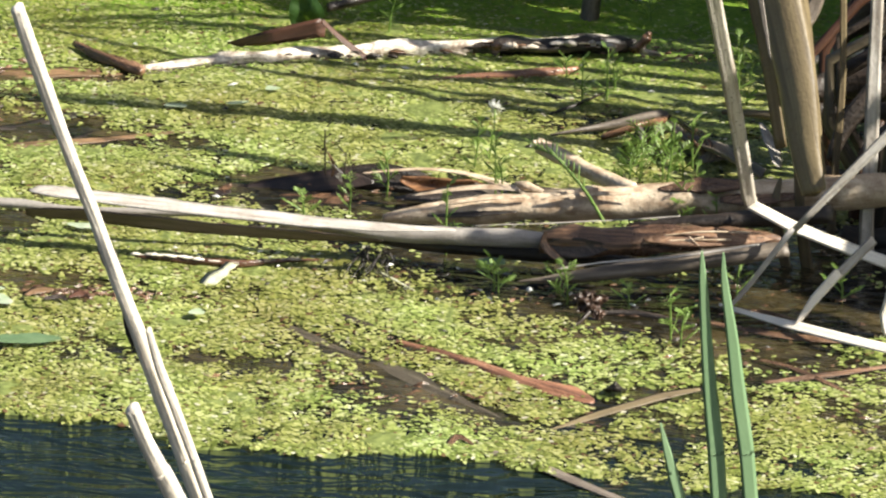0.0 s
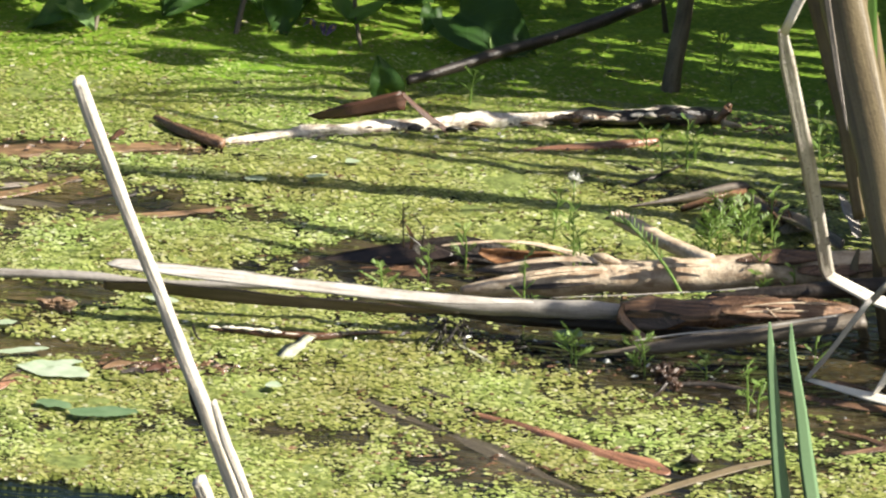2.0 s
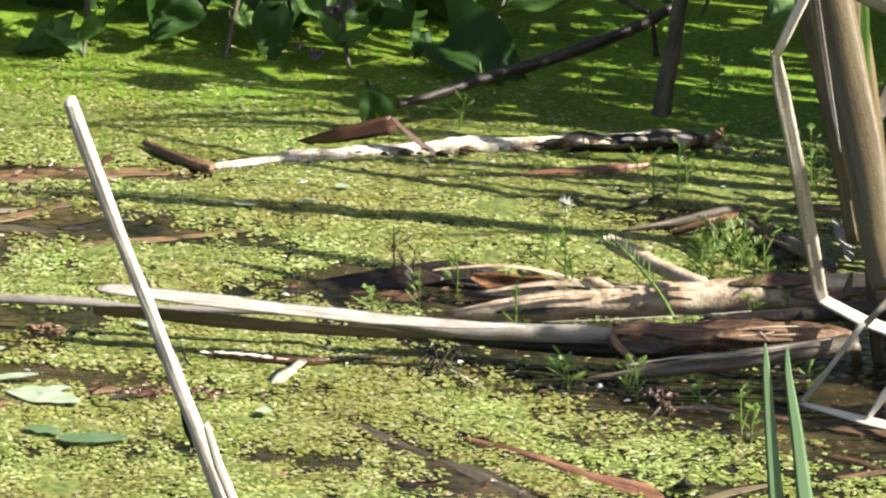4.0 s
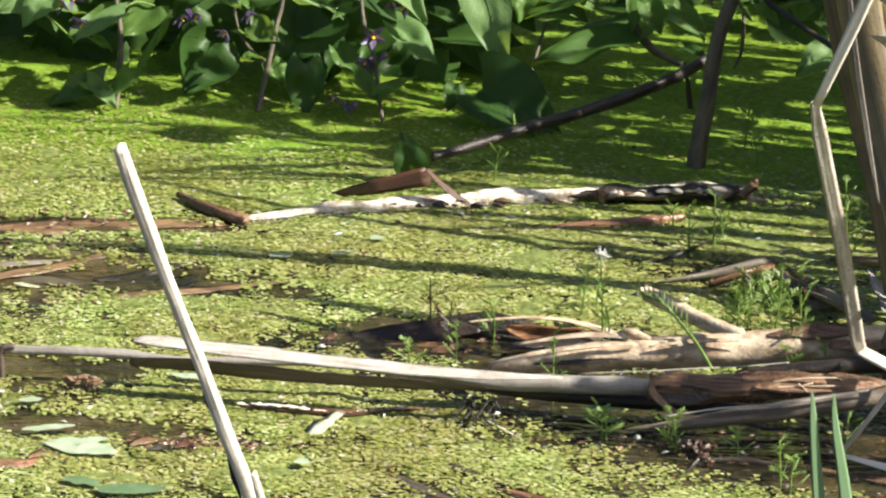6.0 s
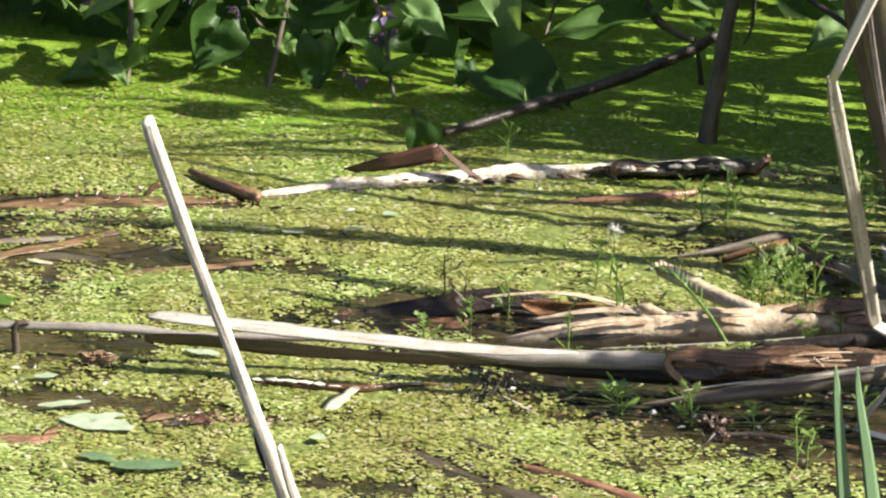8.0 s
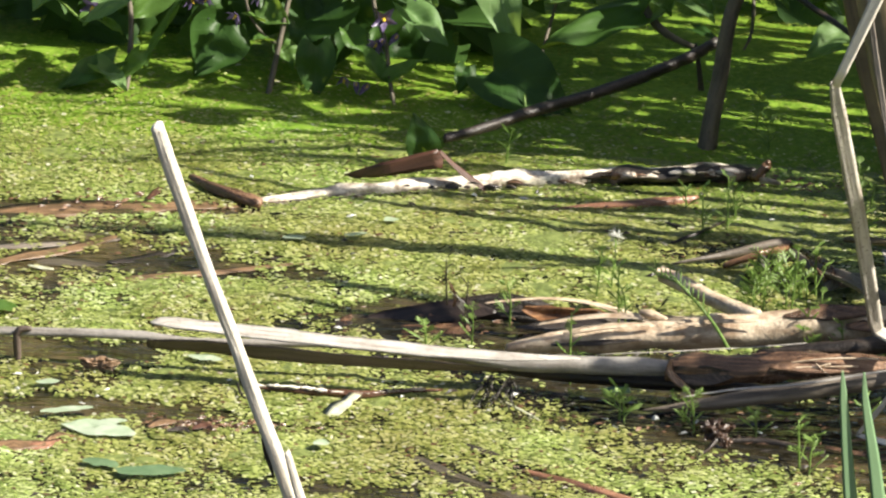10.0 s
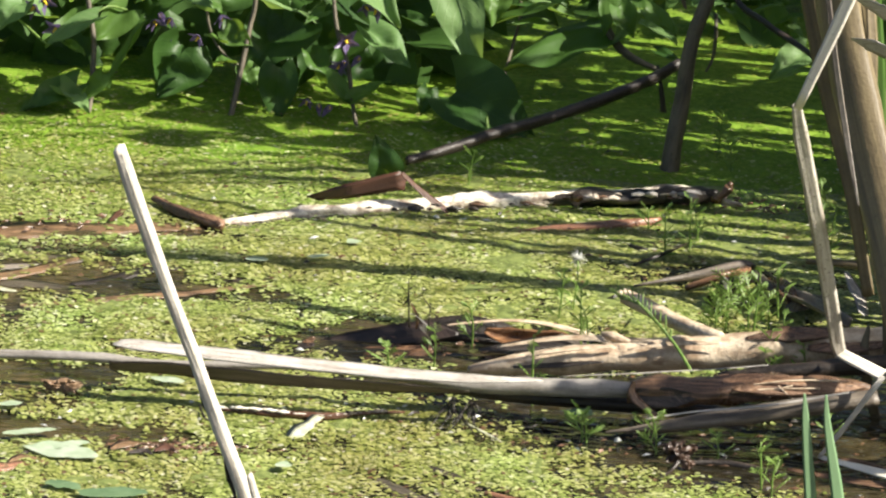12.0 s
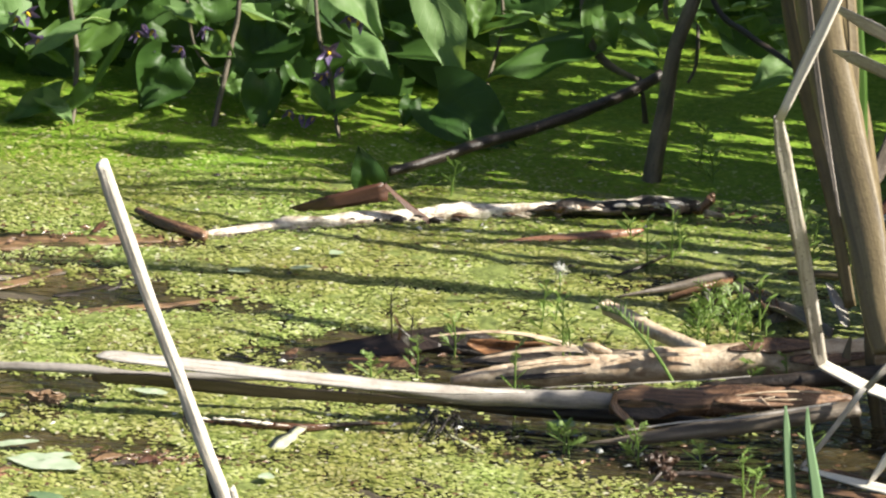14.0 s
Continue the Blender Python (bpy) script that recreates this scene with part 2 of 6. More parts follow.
M_BLADE = leaf_material("green_blade", (0.20, 0.33, 0.165), (0.26, 0.39, 0.215), (0.28, 0.41, 0.24), 0.38, 0.6, 0.0)
M_SPRIG = plain_material("sprig_green", (0.15, 0.25, 0.05), (0.25, 0.37, 0.09), 0.45, 300.0, 0.35)
M_SPRIGD = plain_material("sprig_dark", (0.02, 0.022, 0.012), (0.05, 0.04, 0.02), 0.5, 300.0)
M_STRAP = fibre_material("brown_strap", (0.100, 0.042, 0.022), (0.072, 0.031, 0.017), (0.038, 0.018, 0.010), 0.5, 0.4, 160.0, 8.0, 0.2)
M_RUST = fibre_material("rust_leaf", (0.36, 0.19, 0.085), (0.22, 0.105, 0.045), (0.07, 0.035, 0.018), 0.45, 0.6, 160.0, 40.0, 0.5, 70.0, 0.2)
M_SOAK = fibre_material("soaked_leaf", (0.34, 0.235, 0.145), (0.24, 0.15, 0.085), (0.11, 0.065, 0.035), 0.5, 0.6, 200.0, 60.0, 0.5, 90.0, 0.2)
M_WET = fibre_material("wet_twig", (0.20, 0.10, 0.055), (0.12, 0.058, 0.032), (0.04, 0.022, 0.014), 0.3, 0.5, 300.0, 30.0, 0.4, 60.0, 0.15)
M_AWASH2 = fibre_material("soaked_reed", (0.27, 0.165, 0.088), (0.18, 0.108, 0.054), (0.075, 0.047, 0.024), 0.35, 0.7, 220.0, 14.0, 0.35, 60.0)
M_LITTER = fibre_material("litter_leaf", (0.040, 0.025, 0.019), (0.024, 0.016, 0.012), (0.012, 0.008, 0.007), 0.5, 0.5, 160.0, 14.0, 0.35, 60.0, 0.15)
M_ROT = fibre_material("rotten_leaf", (0.105, 0.058, 0.034), (0.062, 0.034, 0.021), (0.022, 0.013, 0.009), 0.5, 0.6, 160.0, 60.0, 0.5, 90.0, 0.15)
# torn bark with the sun on it painted in as orange tan
M_TORN = fibre_material("sunlit_torn_bark", (0.36, 0.225, 0.13), (0.22, 0.115, 0.06), (0.085, 0.045, 0.026), 0.55, 0.6, 200.0, 24.0, 0.5, 60.0)
M_UNDER = fibre_material("shaded_brown_reed", (0.115, 0.085, 0.066), (0.085, 0.062, 0.048), (0.05, 0.036, 0.028), 0.6, 0.5, 160.0, 10.0, 0.3, 50.0)
M_SPLIT = fibre_material("split_reed", (0.20, 0.165, 0.125), (0.135, 0.11, 0.083), (0.055, 0.042, 0.031), 0.5, 0.6, 220.0, 16.0, 0.4)
M_PAD = plain_material("pad_green", (0.30, 0.38, 0.24), (0.48, 0.54, 0.41), 0.35, 60.0, 0.2)
M_PAD2 = plain_material("dull_pad", (0.10, 0.17, 0.08), (0.16, 0.24, 0.12), 0.35, 60.0, 0.2)
M_PETAL = plain_material("violet_petal", (0.07, 0.045, 0.13), (0.20, 0.15, 0.28), 0.45, 200.0, 0.3)
M_CONE = plain_material("yellow_cone", (0.75, 0.50, 0.03), (0.85, 0.62, 0.06), 0.4, 200.0)
M_BROWNLEAF = fibre_material("brown_leaf", (0.27, 0.15, 0.08), (0.14, 0.075, 0.04), (0.045, 0.027, 0.017), 0.4, 0.5, 300.0, 30.0, 0.6, 50.0, 0.2)
M_FLUFF = plain_material("white_fluff", (0.7, 0.7, 0.66), (0.85, 0.85, 0.82), 0.7, 300.0, 0.3)
M_CHIP = plain_material("pale_chip", (0.27, 0.27, 0.17), (0.47, 0.48, 0.35), 0.5, 160.0)
WEED = [(0.0, (0.130, 0.165, 0.034)), (0.3, (0.240, 0.280, 0.066)), (0.6, (0.350, 0.385, 0.118)), (0.92, (0.46, 0.48, 0.21)), (0.945, (0.58, 0.57, 0.40)), (0.96, (0.58, 0.56, 0.43)), (0.965, (0.17, 0.10, 0.045)), (1.0, (0.10, 0.06, 0.034))]
M_WEED = weed_material("duckweed", WEED, 0.2, 0.42, 0.3)
M_MEAL = weed_material("duckweed_fine", [(0.0, (0.120, 0.215, 0.022)), (0.45, (0.195, 0.300, 0.037)), (0.92, (0.305, 0.395, 0.070)), (0.98, (0.31, 0.395, 0.075)), (1.0, (0.45, 0.45, 0.2))], 0.25, 0.6, 0.1, 0.9)


# ---- builders ----
def mesh_object(name, verts, faces, mat, uvs=None, smooth=True, parent=None, label=""):
    me = bpy.data.meshes.new(name)
    me.from_pydata(verts, [], faces)
    if uvs is not None:
        lay = me.uv_layers.new(name="UVMap")
        idx = np.empty(len(me.loops), dtype=np.int32)
        me.loops.foreach_get("vertex_index", idx)
        lay.data.foreach_set("uv", np.asarray(uvs, dtype=np.float32)[idx].ravel())
    if smooth:
        me.polygons.foreach_set("use_smooth", [True] * len(me.polygons))
    me.materials.append(mat)
    ob = new(name, me)
    if parent is not None:
        ob.parent = parent
    if label:
        tagged(ob, label)
    return ob


def smooth_line(pts, vals, n):
    """Catmull-Rom through pts, n steps a span, with the values blended along."""
    P = [Vector(p) for p in pts]
    out, ov = [], []
    for i in range(len(P) - 1):
        a, b, c, d = P[max(i - 1, 0)], P[i], P[i + 1], P[min(i + 2, len(P) - 1)]
        for k in range(n):
            u = k / n
            out.append(0.5 * ((2 * b) + (c - a) * u + (2 * a - 5 * b + 4 * c - d) * u * u + (3 * b - a - 3 * c + d) * u ** 3))
            ov.append(vals[i] * (1 - u) + vals[i + 1] * u)
    out.append(P[-1])
    ov.append(vals[-1])
    return out, ov


ROUND = [(math.cos(a * math.tau / 12), math.sin(a * math.tau / 12)) for a in range(12)]
THIN = [(math.cos(a * math.tau / 6), math.sin(a * math.tau / 6)) for a in range(6)]
BLADE = [(1, 0.05), (0.5, -0.25), (0, -0.5), (-0.5, -0.25), (-1, 0.05), (-0.5, 0.05), (0, -0.15), (0.5, 0.05)]
FOLDED = [(1, 0), (0.85, 0.4), (0.5, 0.6), (0.3, 0.56), (0.1, 0.72), (-0.3, 0.78), (-0.6, 0.6), (-0.85, 0.42), (-1, 0), (-0.6, -0.4), (0, -0.55), (0.6, -0.4)]
GROOVED = [(1, 0), (0.8, 0.45), (0.55, 0.63), (0.42, 0.60), (0.3, 0.69), (0, 0.74), (-0.25, 0.69), (-0.36, 0.60), (-0.5, 0.63), (-0.8, 0.42), (-1, 0), (-0.5, -0.4), (0, -0.5), (0.5, -0.4)]
CHANNEL = [(1, 0.5), (0.8, -0.25), (0.3, -0.8), (-0.3, -0.8), (-0.8, -0.25), (-1, 0.5), (-0.84, 0.5), (-0.6, -0.05), (-0.2, -0.5), (0.2, -0.5), (0.6, -0.05), (0.84, 0.5)]


def sweep(name, pts, half, mat, profile=ROUND, flat=1.0, facing=(0, -0.35, 0.94), rough=0.06, steps=6, parent=None, label="", sharp=False, seed=0, cut=0.0, bow=0.0):
    """A stem, reed or blade: the profile carried along a line, with uneven girth and closed, slightly ragged ends."""
    if not isinstance(half, (list, tuple)):
        half = [half] * len(pts)
    if sharp:
        line, w = [Vector(p) for p in pts], list(half)
        L2, W2 = [], []
        for i in range(len(line) - 1):
            for k in range(steps):
                u = k / steps
                L2.append(line[i].lerp(line[i + 1], u))
                W2.append(w[i] * (1 - u) + w[i + 1] * u)
        line, w = L2 + [line[-1]], W2 + [w[-1]]
    else:
        line, w = smooth_line(pts, half, steps)
    face = Vector(facing).normalized()
    verts, uvs, faces = [], [], []
    n, run, gone = len(profile), 0.0, Vector((seed * 3.7, seed * 1.3, 0))
    for i, p in enumerate(line):
        tan = (line[min(i + 1, len(line) - 1)] - line[max(i - 1, 0)]).normalized()
        if i:
            run += (p - line[i - 1]).length
        side = tan.cross(face)
        if side.length < 1e-4:
            side = tan.cross(Vector((1, 0, 0)))
        side.normalize()
        nor = side.cross(tan)
        for j, (a, b) in enumerate(profile):
            k = 1 + rough * 2 * noise.noise(Vector((p.x * 30, p.y * 30, p.z * 30 + j * 0.9)) + gone) + rough * noise.noise(Vector((p.x * 110, p.y * 110, j * 1.9)) + gone)
            q = p + side * (a * w[i] * k) + nor * (b * w[i] * flat * k)
            if i in (0, len(line) - 1):
                q = q + tan * (noise.noise(Vector((j * 1.7, i * 2.1, seed))) * w[i] * 0.7 + cut * a * w[i])
            verts.append(q)
            uvs.append((run, j * w[i] * 5.0 / n))
    for i in range(len(line) - 1):
        for j in range(n):
            a, b = i * n + j, i * n + (j + 1) % n
            faces.append((a, a + n, b + n, b))
    faces.append(tuple(range(n)))
    faces.append(tuple(reversed(range((len(line) - 1) * n, len(line) * n))))
    return mesh_object(name, verts, faces, mat, uvs, True, parent, label)


def leaf_data(base, tip, width, facing, fold=0.25, droop=0.1, heart=0.15, la=9, lb=7, wave=0.05, seed=0, blunt=False):
    """An ovate leaf from base to tip, folded on its midrib; width across its widest part."""
    base, tip = Vector(base), Vector(tip)
    ax = tip - base
    L = ax.length
    ax.normalize()
    side = ax.cross(Vector(facing)).normalized()
    nor = side.cross(ax).normalized()
    verts, uvs, faces = [], [], []
    for i in range(la + 1):
        u = i / la
        wd = (math.sin(math.pi * min(1, (u * 0.93 + 0.07)) ** 0.72) ** 0.85) * (1 - 0.35 * u) * 0.62
        if blunt:
            wd = 0.5 * math.sin(math.pi * (0.03 + 0.94 * u)) ** 0.6
        elif i == la:
            wd = 0.004
        for j in range(lb):
            v = -1 + 2 * j / (lb - 1)
            back = -heart * L * abs(v) ** 1.5 * (1 - u) ** 4
            up = fold * width * 0.5 * abs(v) * wd * 1.6 - droop * L * u * u
            up += wave * width * noise.noise(Vector((u * 3 + seed, v * 1.3, seed * 2.3)))
            p = base + ax * (L * u + back) + side * (v * wd * width) + nor * up
            verts.append(p)
            uvs.append((u, v))
    for i in range(la):
        for j in range(lb - 1):
            a = i * lb + j
            faces.append((a, a + lb, a + lb + 1, a + 1))
    return verts, faces, uvs


def thing(name, at, label, category, group="", kind=""):
    ob = new(name)
    ob.location = at
    ob.empty_display_size = 0.02
    return tagged(ob, label, category, group, kind)


def rooted(ob, at):
    """Moves a mesh thing's origin to its base."""
    at = Vector(at)
    ob.data.transform(Matrix.Translation(-at))
    ob.location = at
    return ob


def adopt(parent, *obs):
    """Parts were made in world places: set them under their thing."""
    for ob in obs:
        ob.parent = parent
        ob.matrix_parent_inverse = Matrix.Translation(-parent.location)


def crumple(name, c, wide, high, mat, seed, fold=0.5):
    """A rotten leaf screwed up into a ragged clump with many creases."""
    n, V, F = 11, [], []
    c = Vector(c)
    for j in range(n):
        for i in range(n):
            u, v = i / (n - 1) * 2 - 1, j / (n - 1) * 2 - 1
            a = math.atan2(v, u)
            r = 0.78 + 0.5 * noise.noise(Vector((math.cos(a) * 1.7, math.sin(a) * 1.7, seed)))
            k = r * max(abs(u), abs(v)) / max(1e-6, math.hypot(u, v))
            crease = abs(noise.noise(Vector((u * 2.3, v * 2.3, seed + 4)))) + 0.5 * noise.noise(Vector((u * 5, v * 5, seed)))
            dome = 1 - min(1.0, u * u + v * v)
            V.append(c + Vector((u * k * wide, v * k * high * 0.5 - (crease + 0.6 * dome) * fold * high, v * k * high + crease * 0.35 * high)))
    F = [(j * n + i, j * n + i + 1, (j + 1) * n + i + 1, (j + 1) * n + i) for j in range(n - 1) for i in range(n - 1)]
    ob = mesh_object(name, V, F, mat, [(p.x, p.z) for p in V], False)
    m = ob.modifiers.new("thickness", 'SOLIDIFY')
    m.thickness = 0.0005
    return ob


def single(name, pts, half, mat, label, category, group="", **kw):
    ob = sweep(name, pts, half, mat, **kw)
    rooted(ob, pts[0])
    return tagged(ob, label, category, group)


# ---- ground and water ----
def build_ground():
    xs = [-300, -80, -20, -6, -3, -2, -1.4, -1, -0.7, -0.4, -0.1, 0.2, 0.5, 0.8, 1.1, 1.5, 2, 3, 6, 20, 80, 300]
    ys = [-300, -80, -20, -8, -5.2, -4.4, -3.6, -2.8, -1.8, -1, -0.5, 0, 0.5, 0.9, 1.1, 1.3, 1.6, 2.2, 4, 10, 40, 300]
    verts, faces = [], []
    for y in ys:
        for x in xs:
            far = max(0.0, min(1.0, (y - 0.85) / 0.5), min(1.0, (-2.2 - y) / 1.6), min(1.0, (abs(x) - 2.2) / 1.5))
            verts.append((x, y, -0.16 + 0.26 * far + (0.03 * noise.noise(Vector((x * 1.7, y * 1.7, 0))) if abs(x) < 10 and abs(y) < 10 else 0)))
    n = len(xs)
    for i in range(len(ys) - 1):
        for j in range(n - 1):
            faces.append((i * n + j, i * n + j + 1, (i + 1) * n + j + 1, (i + 1) * n + j))
    tagged(mesh_object("ground", verts, faces, M_MUD), "muddy pond bed and bank of dark earth", "ground", kind="structure")
    w = [(-4.5, -4.4, 0), (4.5, -4.4, 0), (4.5, 1.4, 0), (-4.5, 1.4, 0)]
    tagged(mesh_object("water", w, [(0, 1, 2, 3)], M_WATER, smooth=False), "dark still pond water with brown silt", "water", kind="structure")


build_ground()


AWASH = (((-0.056, -0.246, 0.000), (0.089, -0.385, 0.000), 0.010, 0.48), ((0.015, -0.261, 0.000), (0.137, -0.343, 0.000), 0.008, 0.48), ((0.118, -0.388, 0.000), (0.198, -0.311, 0.000), 0.006, 0.5), ((-0.36, 0.195, 0.000), (-0.20, 0.210, 0.000), 0.012, 0.75), ((-0.179, 0.238, 0.000), (0.127, 0.354, 0.000), 0.008, 0.6))


# How thickly the duckweed lies at a place on the pond, 0 to 1.
def weed_cover(x, y):
    edge = -0.455 + 0.008 * math.sin(x * 30) - 0.10 * max(0, x - 0.05) + 0.25 * max(0, -0.09 - x)
    edge += 0.014 * noise.noise(Vector((x * 26, 3.1, 0))) + 0.008 * noise.noise(Vector((x * 80, 7.1, 0)))
    if y < edge:
        return 0.0
    c = 1.0
    # open brown water with sunken reeds
    c -= 0.60 * math.exp(-((x + 0.36) / 0.16) ** 2 - ((y - 0.105) / 0.06) ** 2)
    c -= 0.6 * math.exp(-((x + 0.20) / 0.09) ** 2 - ((y - 0.085) / 0.02) ** 2)
    c -= 0.6 * math.exp(-((x + 0.24) / 0.09) ** 2 - ((y + 0.19) / 0.014) ** 2)
    # dark water under the raised end of the long stem
    c -= 0.5 * math.exp(-((x + 0.30) / 0.10) ** 4 - ((y + 0.083) / 0.017) ** 2)
    c -= 0.32 * math.exp(-((x + 0.35) / 0.06) ** 2 - ((y + 0.03) / 0.06) ** 2)
    c -= 0.32 * math.exp(-((x + 0.34) / 0.06) ** 2 - ((y + 0.15) / 0.03) ** 2)
    # bare water and litter round the stems
    c -= 1.1 * math.exp(-((x + 0.03) / 0.11) ** 4 - ((y - 0.0) / 0.035) ** 2)
    c -= 0.9 * math.exp(-((x - 0.05) / 0.14) ** 4 - ((y + 0.07) / 0.03) ** 2)
    c -= 0.75 * math.exp(-((x - 0.15) / 0.15) ** 4 - ((y + 0.135) / 0.06) ** 2)
    c -= 0.72 * math.exp(-((x - 0.33) / 0.10) ** 4 - ((y + 0.09) / 0.11) ** 4)
    c -= 0.20 * math.exp(-((x - 0.27) / 0.12) ** 2 - ((y + 0.30) / 0.10) ** 2)
    c -= 0.8 * math.exp(-((x - 0.02) / 0.035) ** 2 - ((y + 0.345) / 0.035) ** 2)
    c -= 0.6 * math.exp(-((x + 0.08) / 0.10) ** 2 - ((y + 0.31) / 0.02) ** 2)
    c -= 0.5 * math.exp(-((x + 0.25) / 0.10) ** 2 - ((y + 0.205) / 0.022) ** 2)
    c -= 0.5 * math.exp(-((x + 0.3) / 0.12) ** 2 - ((y + 0.105) / 0.03) ** 2)
    c -= 0.4 * math.exp(-((x + 0.26) / 0.12) ** 2 - ((y - 0.235) / 0.02) ** 2)
    c -= 0.4 * math.exp(-((x - 0.16) / 0.10) ** 2 - ((y + 0.195) / 0.03) ** 2)
    c -= 0.12 * math.exp(-((x - 0.13) / 0.11) ** 2 - ((y + 0.25) / 0.05) ** 2)
    if y < -0.15:
        c -= 0.17 * max(0.0, min(1.0, (x - 0.06) / 0.1))
    # along the reed and the stick that lie awash
    for (ax, ay, _), (bx, by, _), wide, deep in AWASH:
        u = max(0.0, min(1.0, ((x - ax) * (bx - ax) + (y - ay) * (by - ay)) / ((bx - ax) ** 2 + (by - ay) ** 2)))
        c -= deep * math.exp(-((x - ax - u * (bx - ax)) ** 2 + (y - ay - u * (by - ay)) ** 2) / wide ** 2)
    k = noise.noise(Vector((x * 14, y * 14, 1.0))) * 0.5 + noise.noise(Vector((x * 45, y * 45, 5.0))) * 0.45
    if y < 0.22:
        k += 0.45 * noise.noise(Vector((x * 100, y * 60, 9.0))) + 0.3 * noise.noise(Vector((x * 170, y * 110, 2.0)))
        c += (k - 0.14) * (0.85 if x < 0.12 else 1.0)
    else:
        c += k * 0.25
    return max(0.0, min(1.0, c))


def fronds(name, x0, x1, y0, y1, pitch, size, mat, label, cells=0.005, lift=0.0008, fade=(), tilt=0.11):
    """Small oval fronds, thousands, lying on the water in rosettes of two or three."""
    rs = np.random.RandomState(len(name) * 7 + 3)
    nx, ny = int((x1 - x0) / cells) + 2, int((y1 - y0) / cells) + 2
    cov = np.array([[weed_cover(x0 + i * cells, y0 + j * cells) for i in range(nx)] for j in range(ny)])
    gx, gy = np.meshgrid(np.arange(x0, x1, pitch), np.arange(y0, y1, pitch))
    gx, gy = gx.ravel() + rs.uniform(-0.6, 0.6, gx.size) * pitch, gy.ravel() + rs.uniform(-0.6, 0.6, gy.size) * pitch
    fx, fy = (gx - x0) / cells, (gy - y0) / cells
    ix, iy = np.clip(fx.astype(int), 0, nx - 2), np.clip(fy.astype(int), 0, ny - 2)
    fx, fy = np.clip(fx - ix, 0, 1), np.clip(fy - iy, 0, 1)
    c = (cov[iy, ix] * (1 - fx) + cov[iy, ix + 1] * fx) * (1 - fy) + (cov[iy + 1, ix] * (1 - fx) + cov[iy + 1, ix + 1] * fx) * fy
    keep = np.interp(gy, fade[0], fade[1]) if fade else 1.0
    if mat is M_WEED:
        keep = keep * (1.0 - 0.7 * np.clip((gy - 0.26) / 0.05, 0, 1) * np.clip(gx / 0.08, 0, 1))
    ok = rs.uniform(0, 1, c.size) < np.clip((c - 0.27) / 0.55, 0, 1) * keep
    # the mat swells and sinks a little, and the fronds lie on its slopes
    hum = np.array([[0.0026 * noise.noise(Vector(((x0 + i * cells) * 34, (y0 + j * cells) * 30, 8.0))) + 0.0008 * noise.noise(Vector(((x0 + i * cells) * 110, (y0 + j * cells) * 100, 2.0))) + 0.0012 for i in range(nx)] for j in range(ny)]) * cov
    h = (hum[iy, ix] * (1 - fx) + hum[iy, ix + 1] * fx) * (1 - fy) + (hum[iy + 1, ix] * (1 - fx) + hum[iy + 1, ix + 1] * fx) * fy
    sx, sy = (hum[iy, ix + 1] - hum[iy, ix]) / cells, (hum[iy + 1, ix] - hum[iy, ix]) / cells
    gx, gy, h, sx, sy = gx[ok], gy[ok], h[ok], sx[ok], sy[ok]
    n = gx.size
    a0 = rs.uniform(0, math.tau, n)
    ln = size * rs.uniform(0.55, 1.35, n)
    wd = ln * rs.uniform(0.5, 0.8, n)
    z0 = lift + np.maximum(h, 0.0) + rs.uniform(0, 0.0008, n)
    tx, ty = sx + rs.normal(0, tilt, n), sy + rs.normal(0, tilt, n)
    K = 6
    ang = np.arange(K) * math.tau / K
    px = np.cos(ang)[None, :] * ln[:, None] * 0.5
    py = np.sin(ang)[None, :] * wd[:, None] * 0.5
    X = gx[:, None] + px * np.cos(a0)[:, None] - py * np.sin(a0)[:, None]
    Y = gy[:, None] + px * np.sin(a0)[:, None] + py * np.cos(a0)[:, None]
    Z = np.maximum(z0[:, None] + (X - gx[:, None]) * tx[:, None] + (Y - gy[:, None]) * ty[:, None], 0.0004)
    co = np.stack([X, Y, Z], -1).reshape(-1, 3).astype(np.float32)
    me = bpy.data.meshes.new(name)
    me.vertices.add(n * K)
    me.vertices.foreach_set("co", co.ravel())
    me.loops.add(n * K)
    me.loops.foreach_set("vertex_index", np.arange(n * K, dtype=np.int32))
    me.polygons.add(n)
    me.polygons.foreach_set("loop_start", np.arange(0, n * K, K, dtype=np.int32))
    me.update(calc_edges=True)
    me.validate()
    me.materials.append(mat)
    return tagged(new(name, me), label, "duckweed", kind="stuff")


fronds("duckweed", -0.52, 0.52, -0.60, 0.62, 0.00205, 0.0036, M_WEED, "bright yellow-green duckweed floating on the pond", fade=((0.24, 0.33, 0.44, 0.58), (1.0, 0.6, 0.18, 0.0)), tilt=0.055)
fronds("duckweed_carpet", -0.60, 0.60, 0.22, 0.95, 0.0021, 0.0023, M_MEAL, "dense carpet of fine green duckweed in dappled shade", fade=((0.22, 0.34, 0.5), (0.1, 0.75, 0.5)), tilt=0.03)


